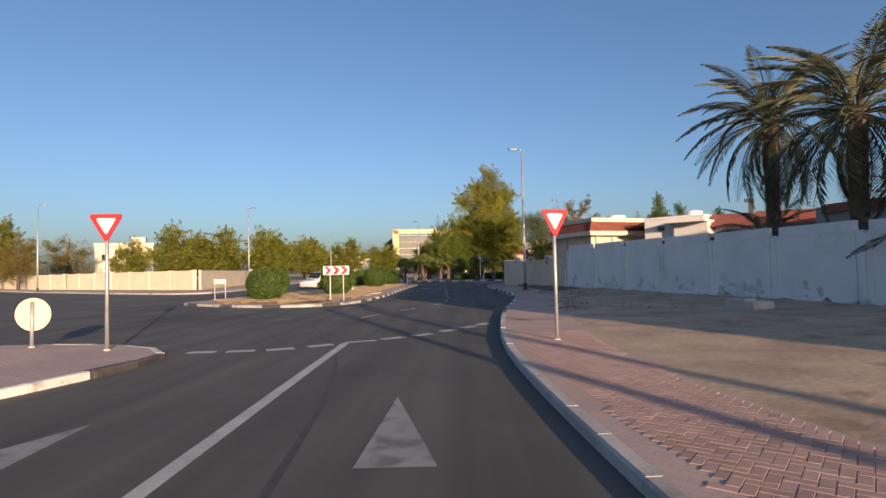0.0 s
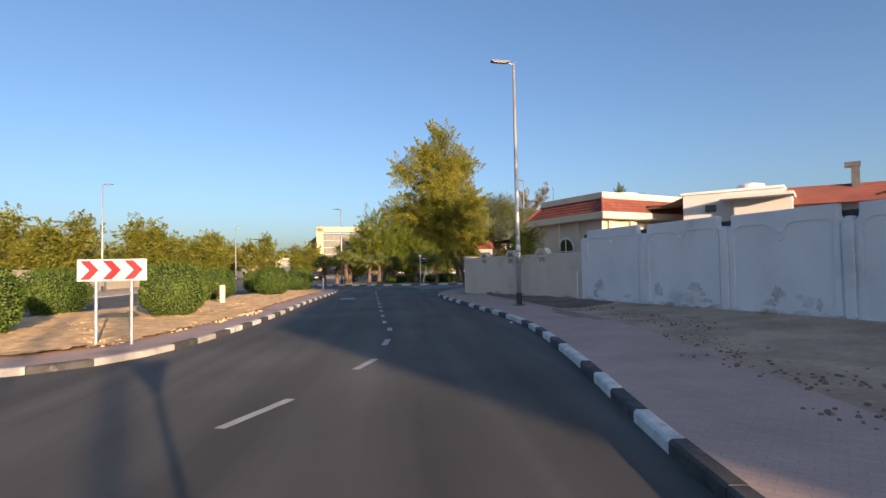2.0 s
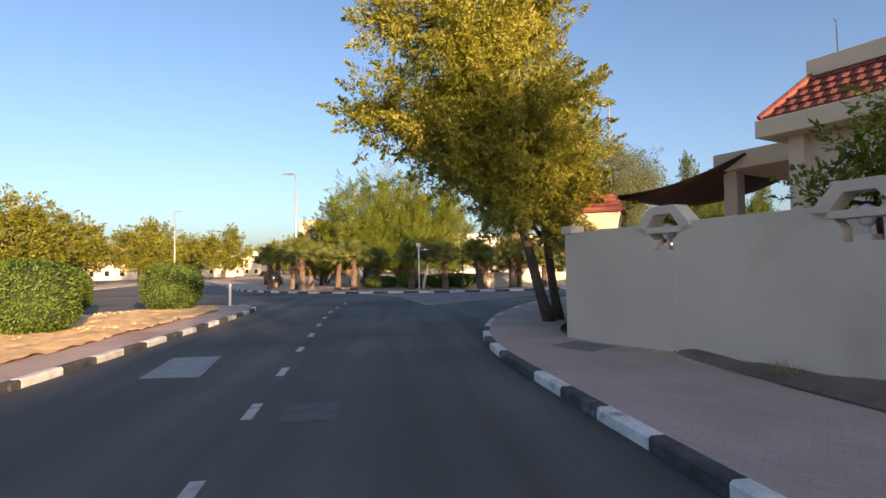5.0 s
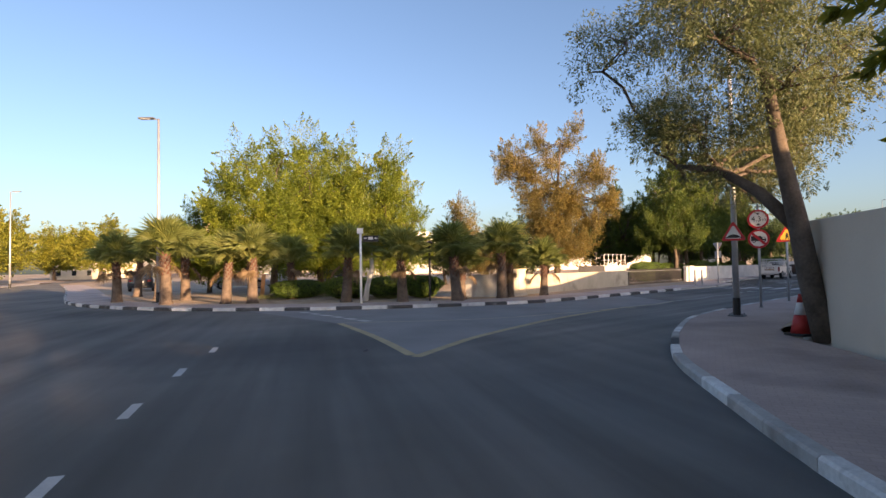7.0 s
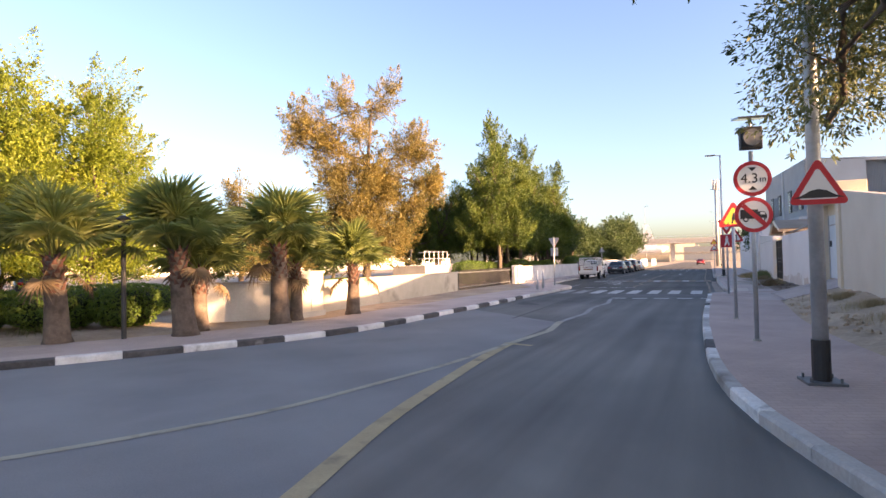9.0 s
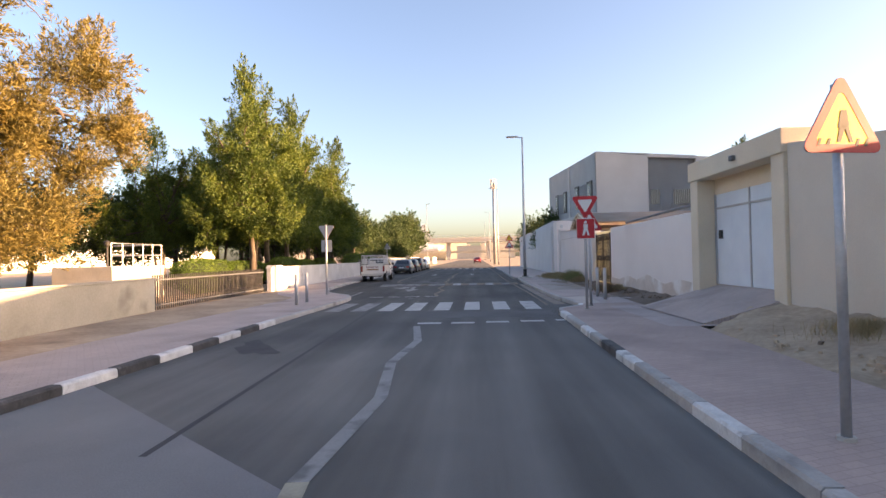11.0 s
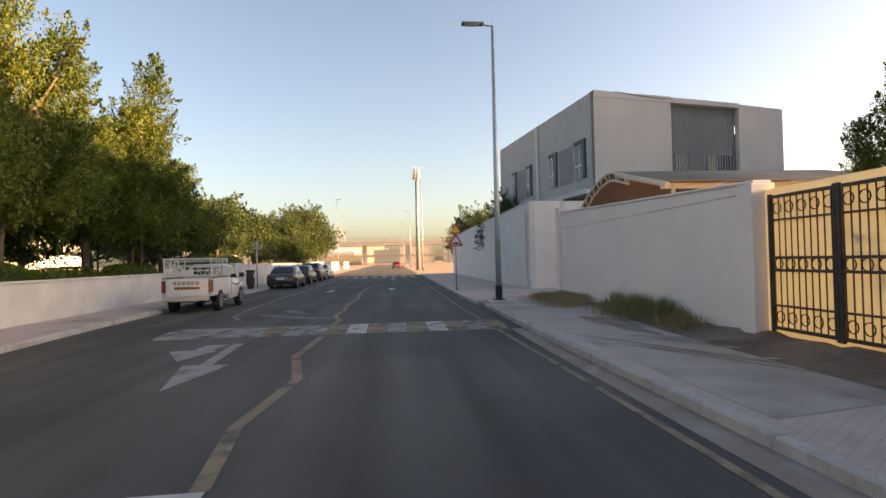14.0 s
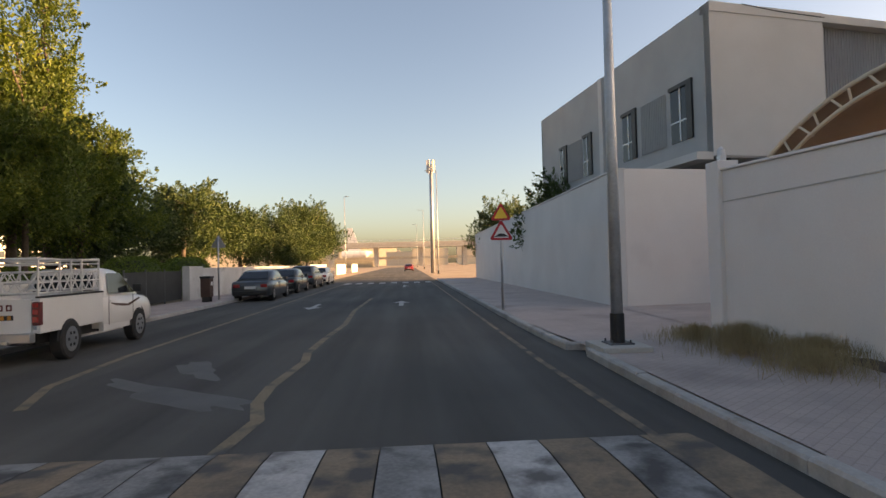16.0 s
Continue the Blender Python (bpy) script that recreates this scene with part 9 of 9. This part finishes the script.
        part("door_line", Shape().box((2.55, s * (hw + 0.012), 0.78), (0.012, 0.008, 0.6)).box((3.75, s * (hw + 0.012), 0.78), (0.012, 0.008, 0.6)), BLACK, c)
        part("door_handle", Shape().box((2.7, s * (hw + 0.015), 0.96), (0.16, 0.02, 0.035)), CAR_W, c)
    arch_cut(c, (0.98, 4.05), hw, 0.37)
    for x in (0.98, 4.05):
        for s in (-1, 1):
            wheel(c, x, s * (hw - 0.08), 0.37, 0.24)
    # cage
    def hoop(z, r):
        return Shape().tube([(0.05, -0.8, z), (2.25, -0.8, z), (2.25, 0.8, z), (0.05, 0.8, z), (0.05, -0.8, z)], r, 6)
    cage = part("cage", hoop(1.82, 0.03), CAGE, c, "white tubular cage")
    for z, r in ((1.74, 0.016), (1.6, 0.018), (1.42, 0.016), (1.24, 0.022)):
        part("rail", hoop(z, r), CAGE, cage)
    for x in (0.05, 0.75, 1.15, 1.55, 2.25):
        for s in (-0.8, 0.8):
            part("upright", Shape().tube([(x, s, 1.14), (x, s, 1.82)], 0.024, 6), CAGE, cage)
    for s in (-0.8, 0.8):
        for k in range(8):
            x = 0.05 + k * 0.275
            part("lattice", Shape().tube([(x, s, 1.24), (x + 0.275, s, 1.6)], 0.014, 5).tube([(x + 0.275, s, 1.24), (x, s, 1.6)], 0.014, 5), CAGE, cage)
    for k in range(6):
        y = -0.8 + k * 0.267
        part("lattice", Shape().tube([(0.05, y, 1.24), (0.05, y + 0.267, 1.6)], 0.013, 5).tube([(0.05, y + 0.267, 1.24), (0.05, y, 1.6)], 0.013, 5), CAGE, cage)
    part("bed_rim", Shape().box((1.15, hw - 0.03, 1.175), (2.32, 0.09, 0.03)).box((1.15, -hw + 0.03, 1.175), (2.32, 0.09, 0.03)), BLACK, c, "black load bed rim")
    part("name_board", Shape().box((0.04, 0.0, 1.35), (0.02, 0.42, 0.2)), W_LGREY, cage, "small pale sign panel")
    return c


def on_road(s, w, turn=0.0):
    p = at(s, w)
    return pose(p.x, p.y, 0.0, 0, 0, U_TURN + turn)


pickup(on_road(21.2, 10.0) @ Matrix.Diagonal((0.83, 0.95, 1, 1)))
sedan("parked_car", on_road(37.2, 10.2), "dark grey saloon parked at the kerb", CAR_G)
sedan("parked_car", on_road(43.4, 10.25), "black saloon parked at the kerb", CAR_K)
sedan("parked_car", on_road(49.6, 10.25), "dark grey estate car parked at the kerb", CAR_G, 4.5, 0.9, 1.6, True)
sedan("parked_car", on_road(56.0, 10.25), "white saloon parked at the kerb", CAR_W)
sedan("red_car", on_road(118, 2.6), "small red car far down the street", CAR_R)
for x, y, col, lab, suv in ((-3.4, 101, CAR_W, "white car parked beyond the palms", False), (2.2, 102, CAR_W, "white car parked beyond the palms", True), (7.0, 103, CAR_K, "black car parked beyond the palms", True), (-8.2, 100, CAR_G, "dark car parked beyond the palms", True)):
    sedan("parked_car", pose(x, y, 0.1, 0, 0, 95 if suv else 10), lab, col, 4.6, 0.9, 1.6 if suv else 1.45, suv)
sedan("parked_car", pose(-33.0, 79.5, 0.1, 0, 0, 75), "dark car parked by the far trees", CAR_K, 4.6, 0.9, 1.6, True)

sedan("white_car", pose(-11.6, 57.4, 0.0, 0, 0, -112), "white off-road car with a brown side decal on the far carriageway", CAR_W, 4.6, 0.92, 1.72, True)

# ---- herringbone blocks of the first stretch of footpath ----
blk = Shape().add([(-0.094, -0.044, 0), (0.094, -0.044, 0), (0.094, 0.044, 0), (-0.094, 0.044, 0), (-0.099, -0.049, -0.006), (0.099, -0.049, -0.006), (0.099, 0.049, -0.006), (-0.099, 0.049, -0.006)],
                  [(0, 1, 2, 3), (4, 5, 1, 0), (5, 6, 2, 1), (6, 7, 3, 2), (7, 4, 0, 3)])
blk_me = blk.mesh("paver", PAVER)
rest = Shape()
count = 0
rp = random.Random(8)
TH = radians(52)
for i in range(-60, 170):
    for j in range(-110, 110):
        k = (i - j) % 4
        # 2 x 1 herringbone on a 0.1 m lattice
        if k == 0:
            cx, cy, ang = (i + 1.0) * 0.1, (j + 0.5) * 0.1, 0.0
        elif k == 2:
            cx, cy, ang = (i + 0.5) * 0.1 + 0.1 * 0, (j + 0.0) * 0.1, math.pi / 2
        else:
            continue
        x = 2.3 + cx * math.cos(TH) - cy * math.sin(TH)
        y = 3.0 + cx * math.sin(TH) + cy * math.cos(TH)
        if not 1.0 < y < 13.0:
            continue
        a = min(INNER, key=lambda p: abs(p.y - y))
        b = min(OUTER, key=lambda p: abs(p.y - y))
        if not a.x + 0.3 < x < b.x - 0.12:
            continue
        dz = Z + 0.008 + rp.uniform(-0.0015, 0.0015)
        if 3.4 < y < 5.4 and x > 1.7 and count < 300:
            part("paver", blk_me, None, pav, m=pose(x, y, dz, 0, 0, math.degrees(TH + ang)))
            count += 1
        else:
            ca, sa = math.cos(TH + ang), math.sin(TH + ang)
            rest.add([(x + p[0] * ca - p[1] * sa, y + p[0] * sa + p[1] * ca, dz + p[2]) for p in blk.v], blk.f)
ro = part("paving_blocks", rest, PAVER, pav)
ro["kind"] = "stuff"
